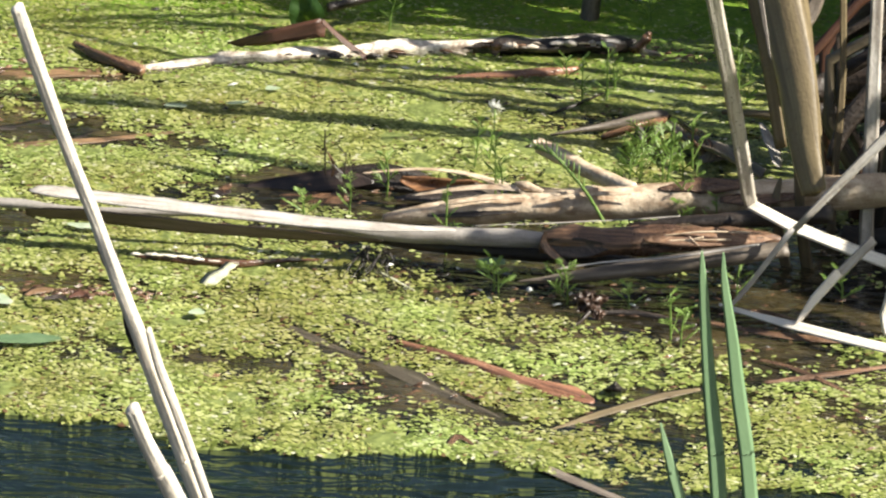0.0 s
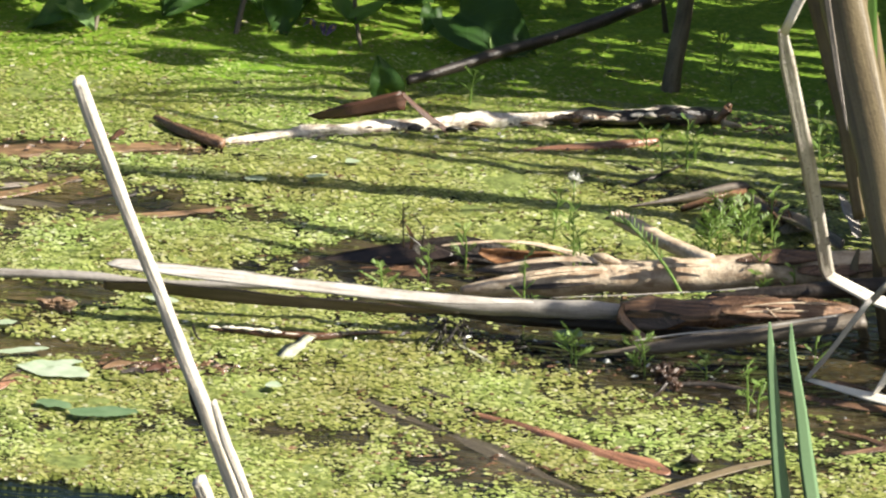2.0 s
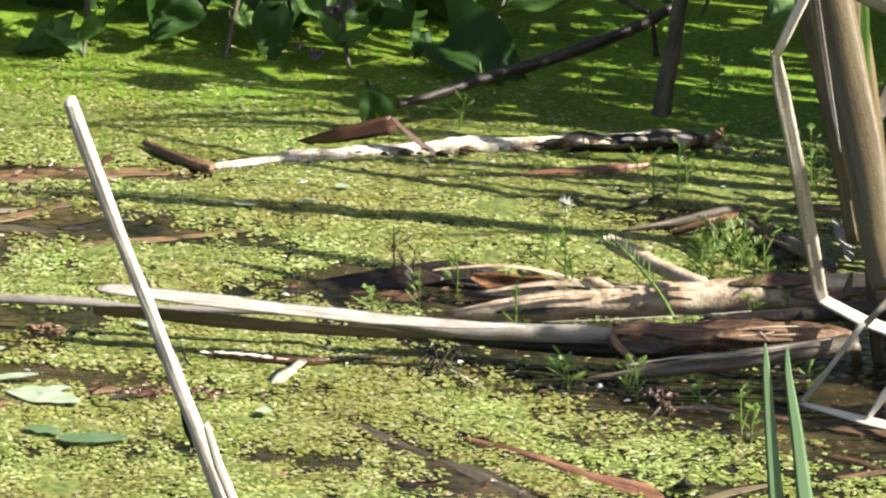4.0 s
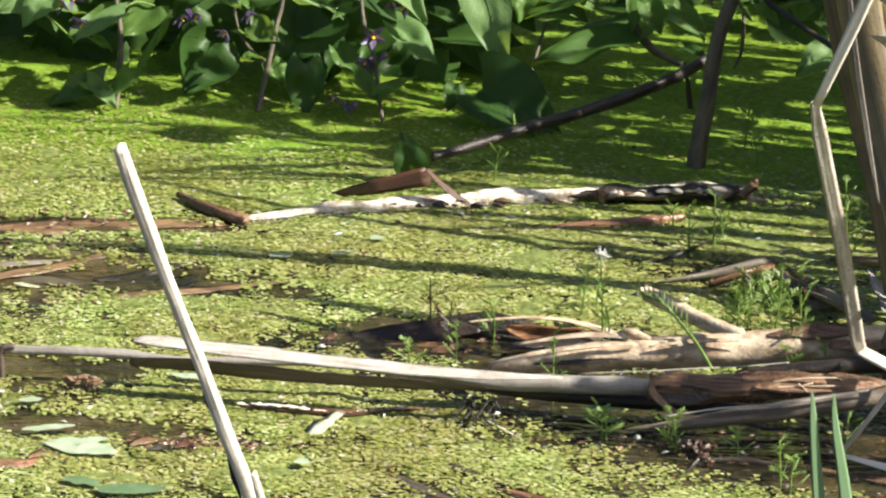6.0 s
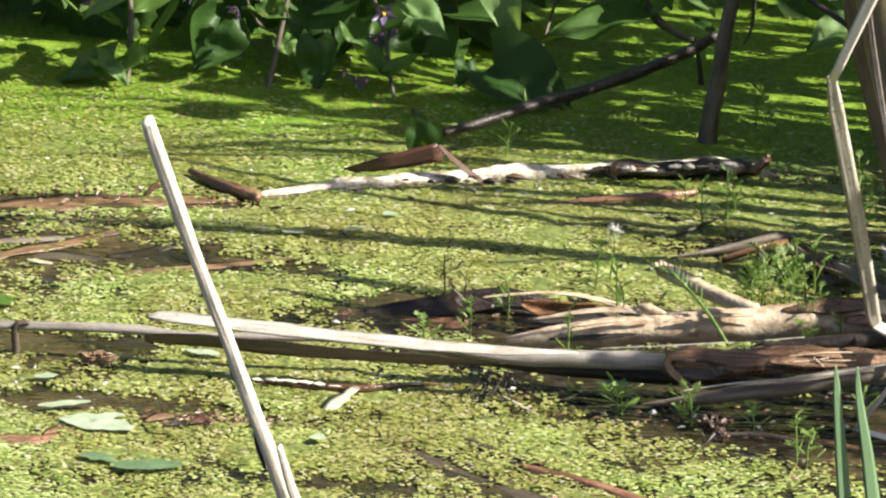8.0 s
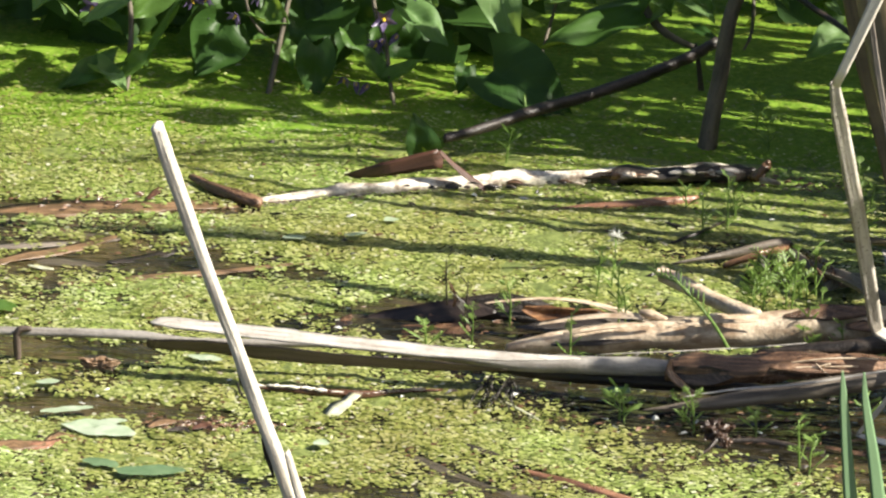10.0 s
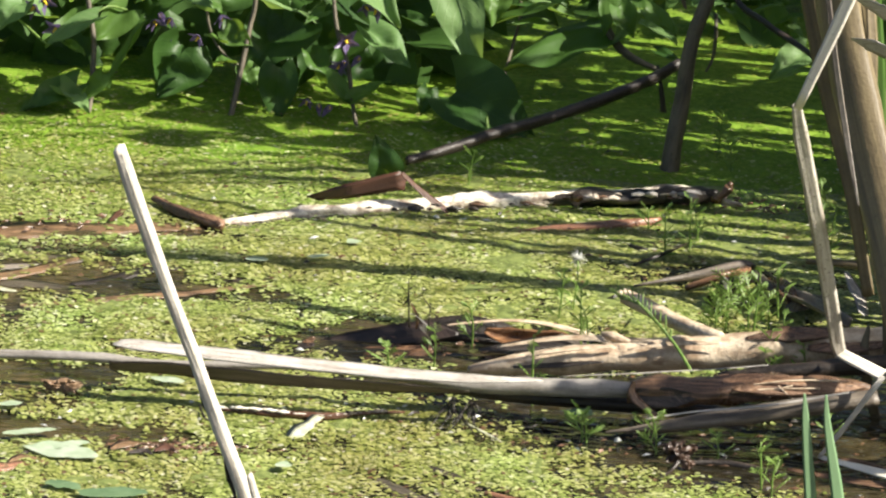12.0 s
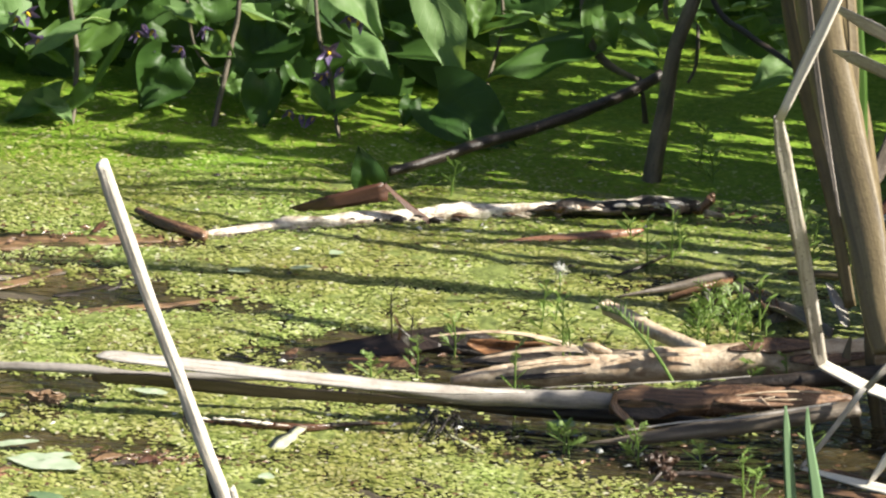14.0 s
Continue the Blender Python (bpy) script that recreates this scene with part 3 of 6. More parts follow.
def build_mat(name, y0, y1, mat):
    """Film of finer weed under the fronds, broken where the water is open."""
    step = 0.006
    xs, ys = np.arange(-0.62, 0.62, step), np.arange(y0, y1, step)
    verts, faces = [], []
    for y in ys:
        for x in xs:
            lift = -0.0036 + 0.0052 * weed_cover(x, y)
            lift += (0.0012 - lift) * max(0.0, min(1.0, (y - 0.2) / 0.15))
            verts.append((x, y, lift + 0.0016 * noise.noise(Vector((x * 60, y * 60, 0)))))
    n = len(xs)
    for i in range(len(ys) - 1):
        for j in range(n - 1):
            faces.append((i * n + j, i * n + j + 1, (i + 1) * n + j + 1, (i + 1) * n + j))
    tagged(mesh_object(name, verts, faces, mat), "thin green film of weed on still water", "duckweed", kind="stuff")


build_mat("weed_film", -0.62, 0.380, M_FILM)
build_mat("green_film", 0.376, 1.2, M_FILM2)


def far_film(name, x0, x1):
    """The same weed away to the sides, up to the bank."""
    xs, ys = np.arange(x0, x1 + 0.01, 0.06), np.arange(-0.55, 1.4, 0.05)
    verts = [(x, y, 0.0012 + 0.003 * noise.noise(Vector((x * 6, y * 9, 4.0))) - (0.006 if y < -0.4 + 0.15 * noise.noise(Vector((x * 2, 0, 0))) else 0)) for y in ys for x in xs]
    n = len(xs)
    faces = [(i * n + j, i * n + j + 1, (i + 1) * n + j + 1, (i + 1) * n + j) for i in range(len(ys) - 1) for j in range(n - 1)]
    tagged(mesh_object(name, verts, faces, M_FILM2), "green weed covering the pond toward its ends", "duckweed", kind="stuff")


far_film("weed_cover", -4.2, -0.6)
far_film("weed_cover", 0.6, 4.2)


# ---- fallen stems across the middle ----
def build_front_stem():
    e = thing("fallen_reed", (0.034, -0.130, 0.016), "long bleached grey cattail stem lying just above the water", "dead reed")
    back = sweep("stem", [(-0.3810, -0.1050, 0.0130), (-0.3419, -0.1070, 0.0160), (-0.2991, -0.1100, 0.0185), (-0.2636, -0.1120, 0.0202), (-0.2282, -0.1140, 0.0211), (-0.1928, -0.1160, 0.0199), (-0.1178, -0.1180, 0.0240), (-0.0579, -0.1220, 0.0237), (-0.0015, -0.1260, 0.0217), (0.0405, -0.1280, 0.0230), (0.0788, -0.1280, 0.0241), (0.1067, -0.1260, 0.0236)],
                 [0.0022, 0.003, 0.0032, 0.0034, 0.0036, 0.003, 0.0026, 0.0034, 0.0058, 0.0066, 0.0066, 0.005], M_WEATHER, flat=0.8, rough=0.08, parent=None)
    strip = sweep("peeled_sheath", [(-0.2224, -0.1300, 0.0364), (-0.2115, -0.1340, 0.0380), (-0.1655, -0.1380, 0.0365), (-0.1058, -0.1420, 0.0344), (-0.0497, -0.1460, 0.0331), (-0.0009, -0.1460, 0.0323), (0.0442, -0.1440, 0.0328)],
                  [0.001, 0.0046, 0.0058, 0.0058, 0.0052, 0.004, 0.0006], M_GREY, BLADE, 0.35, facing=(0.1, -0.45, 0.88), rough=0.1)
    # lower strip coloured darker to paint the shade on the downward face
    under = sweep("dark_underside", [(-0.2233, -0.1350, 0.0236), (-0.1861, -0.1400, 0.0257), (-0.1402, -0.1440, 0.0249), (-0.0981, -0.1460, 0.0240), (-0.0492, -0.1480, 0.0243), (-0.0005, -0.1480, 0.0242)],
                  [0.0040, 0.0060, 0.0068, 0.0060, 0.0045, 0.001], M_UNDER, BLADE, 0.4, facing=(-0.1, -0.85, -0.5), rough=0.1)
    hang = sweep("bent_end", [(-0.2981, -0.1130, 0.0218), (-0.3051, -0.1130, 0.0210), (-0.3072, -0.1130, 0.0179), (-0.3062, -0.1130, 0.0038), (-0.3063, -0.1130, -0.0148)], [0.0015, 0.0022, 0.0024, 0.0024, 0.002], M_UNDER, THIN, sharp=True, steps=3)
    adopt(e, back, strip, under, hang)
    tagged(under, "brown split underside with shade painted in")


build_front_stem()


def build_middle_log():
    e = thing("peeled_log", (0.137, -0.060, 0.017), "pale brown peeled log with shaded reddish end", "log")
    body = sweep("log_body", [(-0.004, -0.085, 0.016), (0.024, -0.080, 0.020), (0.066, -0.075, 0.024), (0.118, -0.070, 0.029), (0.171, -0.065, 0.033), (0.213, -0.062, 0.037), (0.255, -0.060, 0.041), (0.311, -0.055, 0.047)],
                 [0.003, 0.0068, 0.0092, 0.0104, 0.0110, 0.0112, 0.0110, 0.010], M_LOG, rough=0.14, steps=10)
    top = sweep("bark_strip", [(0.012, -0.050, 0.021), (0.051, -0.050, 0.029), (0.086, -0.055, 0.032), (0.122, -0.060, 0.033), (0.146, -0.060, 0.034)], [0.001, 0.0028, 0.0038, 0.003, 0.001], M_LOG, BLADE, 0.6, rough=0.12)
    knot = sweep("broken_lip", [(0.077, -0.062, 0.038), (0.084, -0.066, 0.038), (0.095, -0.070, 0.036)], [0.0012, 0.004, 0.002], M_LOG, THIN, 0.6, rough=0.25)
    low = sweep("lower_splinter", [(0.053, -0.100, 0.021), (0.102, -0.100, 0.026), (0.154, -0.100, 0.032), (0.182, -0.100, 0.036)], [0.0003, 0.0007, 0.0005, 0.0004], M_GREY, BLADE, 0.6, rough=0.4)
    adopt(e, body, top, knot, low)
    # bark strips; the red-brown ones also paint the shade on the right end
    for pts, w, m in (([(0.167, -0.071, 0.043), (0.192, -0.069, 0.046), (0.223, -0.066, 0.049)], [0.001, 0.006, 0.003], M_BARK), 
                      ([(0.206, -0.075, 0.040), (0.234, -0.073, 0.042), (0.262, -0.070, 0.047)], [0.002, 0.006, 0.004], M_BARK), ([(0.031, -0.088, 0.029), (0.059, -0.084, 0.034), (0.087, -0.082, 0.036)], [0.0008, 0.002, 0.0006], M_LOG),
                      ([(0.094, -0.083, 0.035), (0.125, -0.080, 0.040), (0.153, -0.078, 0.041)], [0.0006, 0.002, 0.0006], M_LOG), ([(0.024, -0.090, 0.022), (0.052, -0.087, 0.024), (0.080, -0.085, 0.027)], [0.0006, 0.0022, 0.0006], M_DARK)):
        adopt(e, sweep("bark_patch", pts, w, m, BLADE, 0.4, facing=(0, -0.6, 0.8), rough=0.25))


build_middle_log()


def build_bark():
    e = thing("bark_roll", (0.166, -0.081, 0.000), "curled red-brown bark piece, splintered and open at one end", "bark")
    # the tube's bark colour is darkened for the shade lying over it
    body = sweep("bark_tube", [(0.098, -0.135, 0.026), (0.114, -0.135, 0.027), (0.152, -0.132, 0.029), (0.193, -0.130, 0.032), (0.224, -0.128, 0.033), (0.245, -0.126, 0.033)],
                 [0.0074, 0.0092, 0.0104, 0.0100, 0.0075, 0.003], M_BARK, ROUND, 0.85, rough=0.24, steps=9)
    lip = sweep("rim", [(0.100, -0.145, 0.036), (0.099, -0.148, 0.029), (0.106, -0.150, 0.022), (0.118, -0.150, 0.015)], [0.001, 0.0032, 0.0026, 0.0006], M_BARK, BLADE, 0.5, facing=(0.6, -0.75, 0.2), rough=0.15)
    sp = [sweep("splinter", pts, 0.0006, M_LOG, THIN, rough=0.2) for pts in (
        [(0.172, -0.139, 0.036), (0.196, -0.139, 0.040), (0.226, -0.137, 0.041)], [(0.183, -0.141, 0.029), (0.190, -0.141, 0.035), (0.197, -0.140, 0.037)],
        [(0.188, -0.141, 0.037), (0.194, -0.142, 0.032), (0.198, -0.142, 0.029)], [(0.155, -0.141, 0.030), (0.179, -0.141, 0.034), (0.214, -0.139, 0.036)])]
    # dark patch painting the shade inside the open roll
    hollow = sweep("open_hollow", [(0.101, -0.1440, 0.0262), (0.112, -0.1450, 0.0262), (0.126, -0.1445, 0.0270), (0.140, -0.1430, 0.0278)], [0.0050, 0.0064, 0.0056, 0.0008], M_DARK, CHANNEL, 0.35, facing=(-0.1, -0.9, 0.4), rough=0.25)
    # splintered end in a lighter bark, its sunlight put into the colour
    torn = sweep("torn_end", [(0.160, -0.1415, 0.0335), (0.182, -0.1405, 0.0350), (0.206, -0.1380, 0.0350), (0.228, -0.1340, 0.0355), (0.243, -0.1300, 0.0362)], [0.0010, 0.0052, 0.0056, 0.0036, 0.0006], M_TORN, BLADE, 0.5, facing=(0.1, -0.7, 0.7), rough=0.25)
    adopt(e, body, lip, hollow, torn, *sp)
    e2 = thing("fallen_reed", (0.140, -0.139, 0.000), "grey split reed with a pale torn edge beside the bark", "dead reed")
    a = sweep("stem", [(0.084, -0.165, 0.009), (0.102, -0.165, 0.012), (0.126, -0.162, 0.015), (0.173, -0.158, 0.023), (0.214, -0.155, 0.031), (0.249, -0.150, 0.036)], [0.0006, 0.0022, 0.0052, 0.0068, 0.0070, 0.006], M_SPLIT, ROUND, 0.7, rough=0.1)
    b = sweep("torn_edge", [(0.108, -0.168, 0.020), (0.139, -0.166, 0.026), (0.183, -0.164, 0.032), (0.235, -0.158, 0.042)], [0.0005, 0.0011, 0.0013, 0.0008], M_GREY, BLADE, 0.5, rough=0.1)
    adopt(e2, a, b)
    single("fallen_reed", [(0.151, -0.100, 0.027), (0.186, -0.100, 0.031), (0.228, -0.095, 0.036), (0.276, -0.090, 0.040)], [0.002, 0.005, 0.006, 0.006], M_DARK, "dark wet reed wedged between the logs", "dead reed", rough=0.12)
    single("fallen_reed", [(-0.037, -0.115, 0.015), (0.033, -0.120, 0.013), (0.103, -0.120, 0.012), (0.156, -0.120, 0.011)], [0.002, 0.004, 0.005, 0.003], M_DARK, "dark wet reed under the pale stem", "dead reed", rough=0.12)


build_bark()

# stub with a slanting cut, and broken reeds behind it
e = thing("cut_stub", (0.149, 0.049, 0.000), "round reed stub with a pale slanting cut end", "dead reed")
b1 = sweep("stub", [(0.088, 0.030, 0.033), (0.105, 0.010, 0.032), (0.128, -0.020, 0.032), (0.153, -0.050, 0.033)], [0.0048, 0.0052, 0.0052, 0.005], M_LOG, rough=0.08, cut=0.8)
b2 = sweep("cut_face", [(0.084, 0.024, 0.037), (0.091, 0.024, 0.036), (0.097, 0.020, 0.034)], [0.0012, 0.0028, 0.0024], M_LOG, BLADE, 0.3, facing=(-0.2, -0.6, 0.7), rough=0.1)
adopt(e, b1, b2)
single("broken_reed", [(0.093, 0.142, 0.003), (0.110, 0.149, 0.005), (0.132, 0.161, 0.006), (0.163, 0.173, 0.011), (0.170, 0.171, 0.010)], [0.0006, 0.0014, 0.0030, 0.0040, 0.0026], M_SPLIT, "grey broken reed piece on the weed", "dead reed", rough=0.15)
single("broken_reed", [(0.127, 0.141, 0.004), (0.150, 0.145, 0.012), (0.168, 0.169, 0.010)], [0.002, 0.003, 0.002], M_BROWNLEAF, "brown splintered reed piece on the weed", "dead reed", rough=0.2)
single("broken_reed", [(0.170, 0.158, 0.012), (0.184, 0.131, 0.010), (0.206, 0.099, 0.014), (0.232, 0.051, 0.016)], [0.0015, 0.0038, 0.005, 0.004], M_DULL, "grey curled reed half sunk behind the log", "dead reed", profile=CHANNEL, rough=0.1)
single("broken_reed", [(0.231, 0.145, 0.020), (0.239, 0.117, 0.014), (0.243, 0.088, 0.010)], [0.0015, 0.006, 0.004], M_GREY, "grey folded reed flap behind the log", "dead reed", profile=BLADE, flat=0.4, facing=(0.4, -0.8, 0.4))
single("broken_reed", [(0.206, 0.205, 0.006), (0.224, 0.199, 0.008), (0.243, 0.196, 0.008)], [0.0018, 0.0026, 0.0026], M_REED, "tan broken reed beside the cattails", "dead reed", rough=0.15)

# litter where the logs meet the water
single("dead_leaf", [(-0.1196, 0.0000, -0.0081), (-0.1031, 0.0040, -0.0032), (-0.0800, 0.0080, 0.0007), (-0.0586, 0.0100, 0.0039), (-0.0370, 0.0100, 0.0071), (-0.0153, 0.0080, 0.0083)], [0.0007, 0.0039, 0.0066, 0.0084, 0.0087, 0.0009], M_LITTER, "broad dark brown strap leaf arched over the litter", "dead leaf", profile=BLADE, flat=0.25, facing=(0.05, -0.8, 0.6), rough=0.1, steps=6)
single("dead_leaf", [(-0.0589, 0.0180, -0.0015), (-0.0375, 0.0180, 0.0059), (-0.0123, 0.0180, 0.0089), (0.0132, 0.0180, 0.0055), (0.0351, 0.0180, 0.0010)], [0.0014, 0.0070, 0.0091, 0.0077, 0.0009], M_DARK, "black rotten leaf arched behind the litter", "dead leaf", profile=BLADE, flat=0.3, facing=(0.05, -0.9, 0.4), rough=0.1, steps=6)
single("dead_leaf", [(-0.0895, -0.0080, -0.0059), (-0.0717, -0.0060, -0.0025), (-0.0538, -0.0060, -0.0018), (-0.0324, -0.0040, 0.0007), (-0.0217, -0.0020, 0.0022)], [0.0014, 0.0042, 0.0049, 0.0042, 0.0010], M_BROWNLEAF, "rust-brown leaf under the arched strap leaf", "dead leaf", profile=BLADE, flat=0.5, facing=(0.1, -0.8, 0.6), rough=0.2, steps=6)
single("dead_leaf", [(-0.0544, -0.0200, -0.0084), (-0.0424, -0.0150, -0.0007), (-0.0302, -0.0120, 0.0035)], [0.0010, 0.0042, 0.0018], M_BROWNLEAF, "upturned orange-brown leaf flake behind the stem", "dead leaf", profile=BLADE, flat=0.3, facing=(-0.4, -0.8, 0.4), rough=0.15, steps=6)
single("dead_leaf", [(-0.1079, -0.0040, -0.0053), (-0.0861, -0.0040, -0.0071), (-0.0572, -0.0040, -0.0091), (-0.0248, -0.0040, -0.0072), (0.0074, -0.0040, -0.0038)], [0.0021, 0.0049, 0.0063, 0.0063, 0.0028], M_DARK, "black sodden leaves at the bottom of the litter", "dead leaf", profile=CHANNEL, flat=0.5, facing=(0, -0.9, 0.3), rough=0.2, steps=6)
single("dead_leaf", [(-0.1499, -0.0200, -0.0031), (-0.1359, -0.0160, -0.0006), (-0.1182, -0.0120, 0.0006), (-0.1058, -0.0100, 0.0022)], [0.0010, 0.0039, 0.0042, 0.0018], M_LITTER, "flat purple-brown sodden leaf at the edge of the litter", "dead leaf", profile=BLADE, flat=0.2, facing=(0, -0.3, 0.95), rough=0.2, steps=6)
single("dead_leaf", [(-0.1164, -0.0060, -0.0044), (-0.1117, -0.0040, 0.0006), (-0.1062, -0.0020, 0.0040)], [0.0010, 0.0032, 0.0010], M_BROWNLEAF, "small rust-brown leaf tip at the mound's end", "dead leaf", profile=BLADE, flat=0.3, facing=(-0.2, -0.8, 0.5), rough=0.15, steps=4)
single("reed_strip", [(-0.0229, 0.0120, 0.0126), (-0.0051, 0.0140, 0.0149), (0.0164, 0.0150, 0.0170), (0.0382, 0.0140, 0.0167), (0.0601, 0.0080, 0.0143), (0.0822, -0.0020, 0.0114), (0.0969, -0.0120, 0.0103)], [0.0005, 0.0009, 0.0010, 0.0014, 0.0019, 0.0021, 0.0007], M_LOG, "pale curled rim of a dead leaf arching over the litter", "dead reed", profile=BLADE, flat=0.5, facing=(0, -0.7, 0.7), rough=0.1, steps=6)
single("dead_leaf", [(0.0019, 0.0060, 0.0123), (0.0155, 0.0040, 0.0092), (0.0318, 0.0020, 0.0093), (0.0498, 0.0000, 0.0118), (0.0607, -0.0020, 0.0109)], [0.0018, 0.0056, 0.0063, 0.0042, 0.0010], M_RUST, "rust-orange curled dead leaf like a bowl on the logs", "dead leaf", profile=CHANNEL, flat=0.7, facing=(0.05, -0.75, 0.65), rough=0.15, steps=6)
single("reed_strip", [(0.0162, -0.0060, 0.0050), (0.0324, -0.0060, 0.0037), (0.0503, -0.0060, 0.0051), (0.0610, -0.0060, 0.0069)], [0.0003, 0.0008, 0.0008, 0.0003], M_LOG, "pale lower rim of the curled leaf", "dead reed", profile=BLADE, flat=0.5, facing=(0, -0.9, 0.45), rough=0.1, steps=6)
single("bark_curl", [(0.0498, -0.0060, 0.0169), (0.0572, -0.0080, 0.0131), (0.0682, -0.0120, 0.0117), (0.0772, -0.0140, 0.0114)], [0.0007, 0.0018, 0.0018, 0.0005], M_SPLIT, "small pale curl of bark on the log", "bark", profile=BLADE, flat=0.4, facing=(-0.2, -0.7, 0.6), rough=0.1, steps=6)
single("reed_tip", [(-0.0421, 0.0000, 0.0132), (-0.0413, 0.0000, 0.0197), (-0.0437, 0.0000, 0.0260), (-0.0460, 0.0000, 0.0297)], [0.0009, 0.0014, 0.0010, 0.0003], M_BROWNLEAF, "ragged brown reed tip upright in the litter", "dead reed", profile=BLADE, flat=0.4, facing=(0.4, -0.9, 0.1), rough=0.3, steps=6)
single("leaf_scrap", [(0.0591, -0.1500, 0.0147), (0.0660, -0.1500, 0.0158), (0.0758, -0.1500, 0.0157)], [0.0024, 0.0032, 0.0024], M_PAD2, "grey-green leaf scrap in the shade of the stem", "leaf fragment", profile=BLADE, flat=0.3, facing=(0, -0.5, 0.85), rough=0.1, steps=6)
single("dead_leaf", [(-0.001, -0.014, 0.006), (0.034, -0.010, 0.010), (0.062, -0.006, 0.012)], [0.001, 0.008, 0.002], M_DARK, "dark leaf strip among the logs", "dead leaf", profile=BLADE, flat=0.4, rough=0.2)


single("dead_leaf", [(0.141, 0.122, 0.003), (0.155, 0.114, 0.016), (0.170, 0.153, 0.008)], [0.002, 0.007, 0.002], M_DARK, "dark curled dead leaf behind the peeled log", "dead leaf", profile=CHANNEL, rough=0.3)
single("dead_leaf", [(0.178, 0.177, 0.003), (0.190, 0.122, 0.014), (0.199, 0.106, 0.006)], [0.002, 0.006, 0.002], M_BROWNLEAF, "brown curled dead leaf behind the peeled log", "dead leaf", profile=CHANNEL, rough=0.3)
single("dead_leaf", [(0.194, 0.100, 0.006), (0.208, 0.110, 0.010), (0.223, 0.132, 0.006)], [0.003, 0.008, 0.003], M_SPLIT, "flat grey dead leaf behind the peeled log", "dead leaf", profile=BLADE, flat=0.4, rough=0.25)
for pts in ([(0.091, 0.189, 0.002), (0.109, 0.202, 0.006), (0.127, 0.242, 0.003)], [(0.146, 0.107, 0.002), (0.168, 0.109, 0.006), (0.190, 0.117, 0.003)], [(0.170, 0.199, 0.004), (0.187, 0.148, 0.010), (0.193, 0.132, 0.004)], [(0.082, 0.239, 0.001), (0.094, 0.223, 0.003), (0.103, 0.224, 0.001)]):
    single("dead_twig", pts, [0.0008, 0.0014, 0.0006], M_DARK, "thin dark twig lying in the weed", "twig", "dark twigs behind the log", profile=THIN, rough=0.2)


# ---- litter on the back water ----
e = thing("bleached_log", (-0.026, 0.296, 0.000), "half-sunk bleached log, white at one end, mottled dark with painted glints at the other", "log")
b1 = sweep("log_body", [(-0.186, 0.238, -0.001), (-0.146, 0.256, 0.001), (-0.094, 0.276, 0.003), (-0.041, 0.293, 0.004), (0.012, 0.311, 0.004), (0.069, 0.327, 0.005), (0.119, 0.342, 0.004), (0.146, 0.351, 0.002)],
           [0.0026, 0.0040, 0.0050, 0.0056, 0.0058, 0.0060, 0.0060, 0.004], M_BIRCH, rough=0.3, steps=9)
b2 = sweep("wet_bark", [(0.024, 0.312, 0.004), (0.050, 0.316, 0.006), (0.081, 0.321, 0.007), (0.108, 0.327, 0.008), (0.129, 0.334, 0.007), (0.150, 0.343, 0.004)], [0.0015, 0.0050, 0.0060, 0.0060, 0.0058, 0.004], M_DARK, rough=0.55, steps=14)
b3 = sweep("broken_tip", [(0.143, 0.316, 0.010), (0.151, 0.328, 0.016), (0.153, 0.328, 0.020)], [0.004, 0.0035, 0.0015], M_BROWNLEAF, THIN, rough=0.35)
b4 = sweep("broken_tip", [(0.148, 0.323, 0.008), (0.162, 0.323, 0.006)], [0.0035, 0.002], M_BIRCH, THIN, rough=0.35)
adopt(e, b1, b2, b3, b4)
pa, pb = Vector((-0.115, 0.257, 0.006)), Vector((0.142, 0.328, 0.009))
# bark flakes; the pale ones on the dark half paint sun glints
for k in range(44):
    u = rnd.random() ** 0.6
    late = u > 0.55
    c = pa.lerp(pb, u) + Vector((0, rnd.uniform(-0.006, 0.003), rnd.uniform(-0.001, 0.002) + (0.0025 if late else 0)))
    d = Vector((rnd.uniform(0.002, 0.006), rnd.uniform(-0.001, 0.001), 0))
    w = rnd.uniform(0.0008, 0.0026)
    adopt(e, sweep("bark_patch", [c - d, c + Vector((0, 0, w * 0.3)), c + d], [w * 0.5, w, w * 0.3], rnd.choice([M_BIRCH, M_BIRCH, M_GREY, M_BROWNLEAF] if late else [M_DARK, M_BROWNLEAF, M_DARK, M_BIRCH]), THIN, 0.6, rough=0.6, steps=3, seed=k))


e = thing("brown_strap", (-0.071, 0.339, 0.000), "flat dark brown strap leaf folded over, lying on the weed", "dead leaf")
b1 = sweep("strap", [(-0.134, 0.297, 0.002), (-0.106, 0.286, 0.012), (-0.068, 0.287, 0.022)], [0.0015, 0.0052, 0.0066], M_STRAP, BLADE, 0.25, facing=(-0.35, -0.93, 0.02), rough=0.06, sharp=True)
b2 = sweep("folded_end", [(-0.069, 0.276, 0.030), (-0.054, 0.278, 0.016), (-0.037, 0.278, 0.004)], [0.0022, 0.0034, 0.0026], M_STRAP, BLADE, 0.5, rough=0.12)
adopt(e, b1, b2)
single("stick", [(-0.236, 0.264, 0.006), (-0.213, 0.241, 0.005), (-0.185, 0.220, 0.003)], [0.0020, 0.0036, 0.0040], M_BARK, "short brown stick floating in the weed", "stick", rough=0.4)
single("red_log", [(-0.001, 0.245, -0.001), (0.036, 0.260, 0.001), (0.074, 0.269, 0.003), (0.106, 0.283, 0.003)], [0.002, 0.0032, 0.0038, 0.0034], M_RED, "reddish half-sunk log among the weed", "log", rough=0.15)

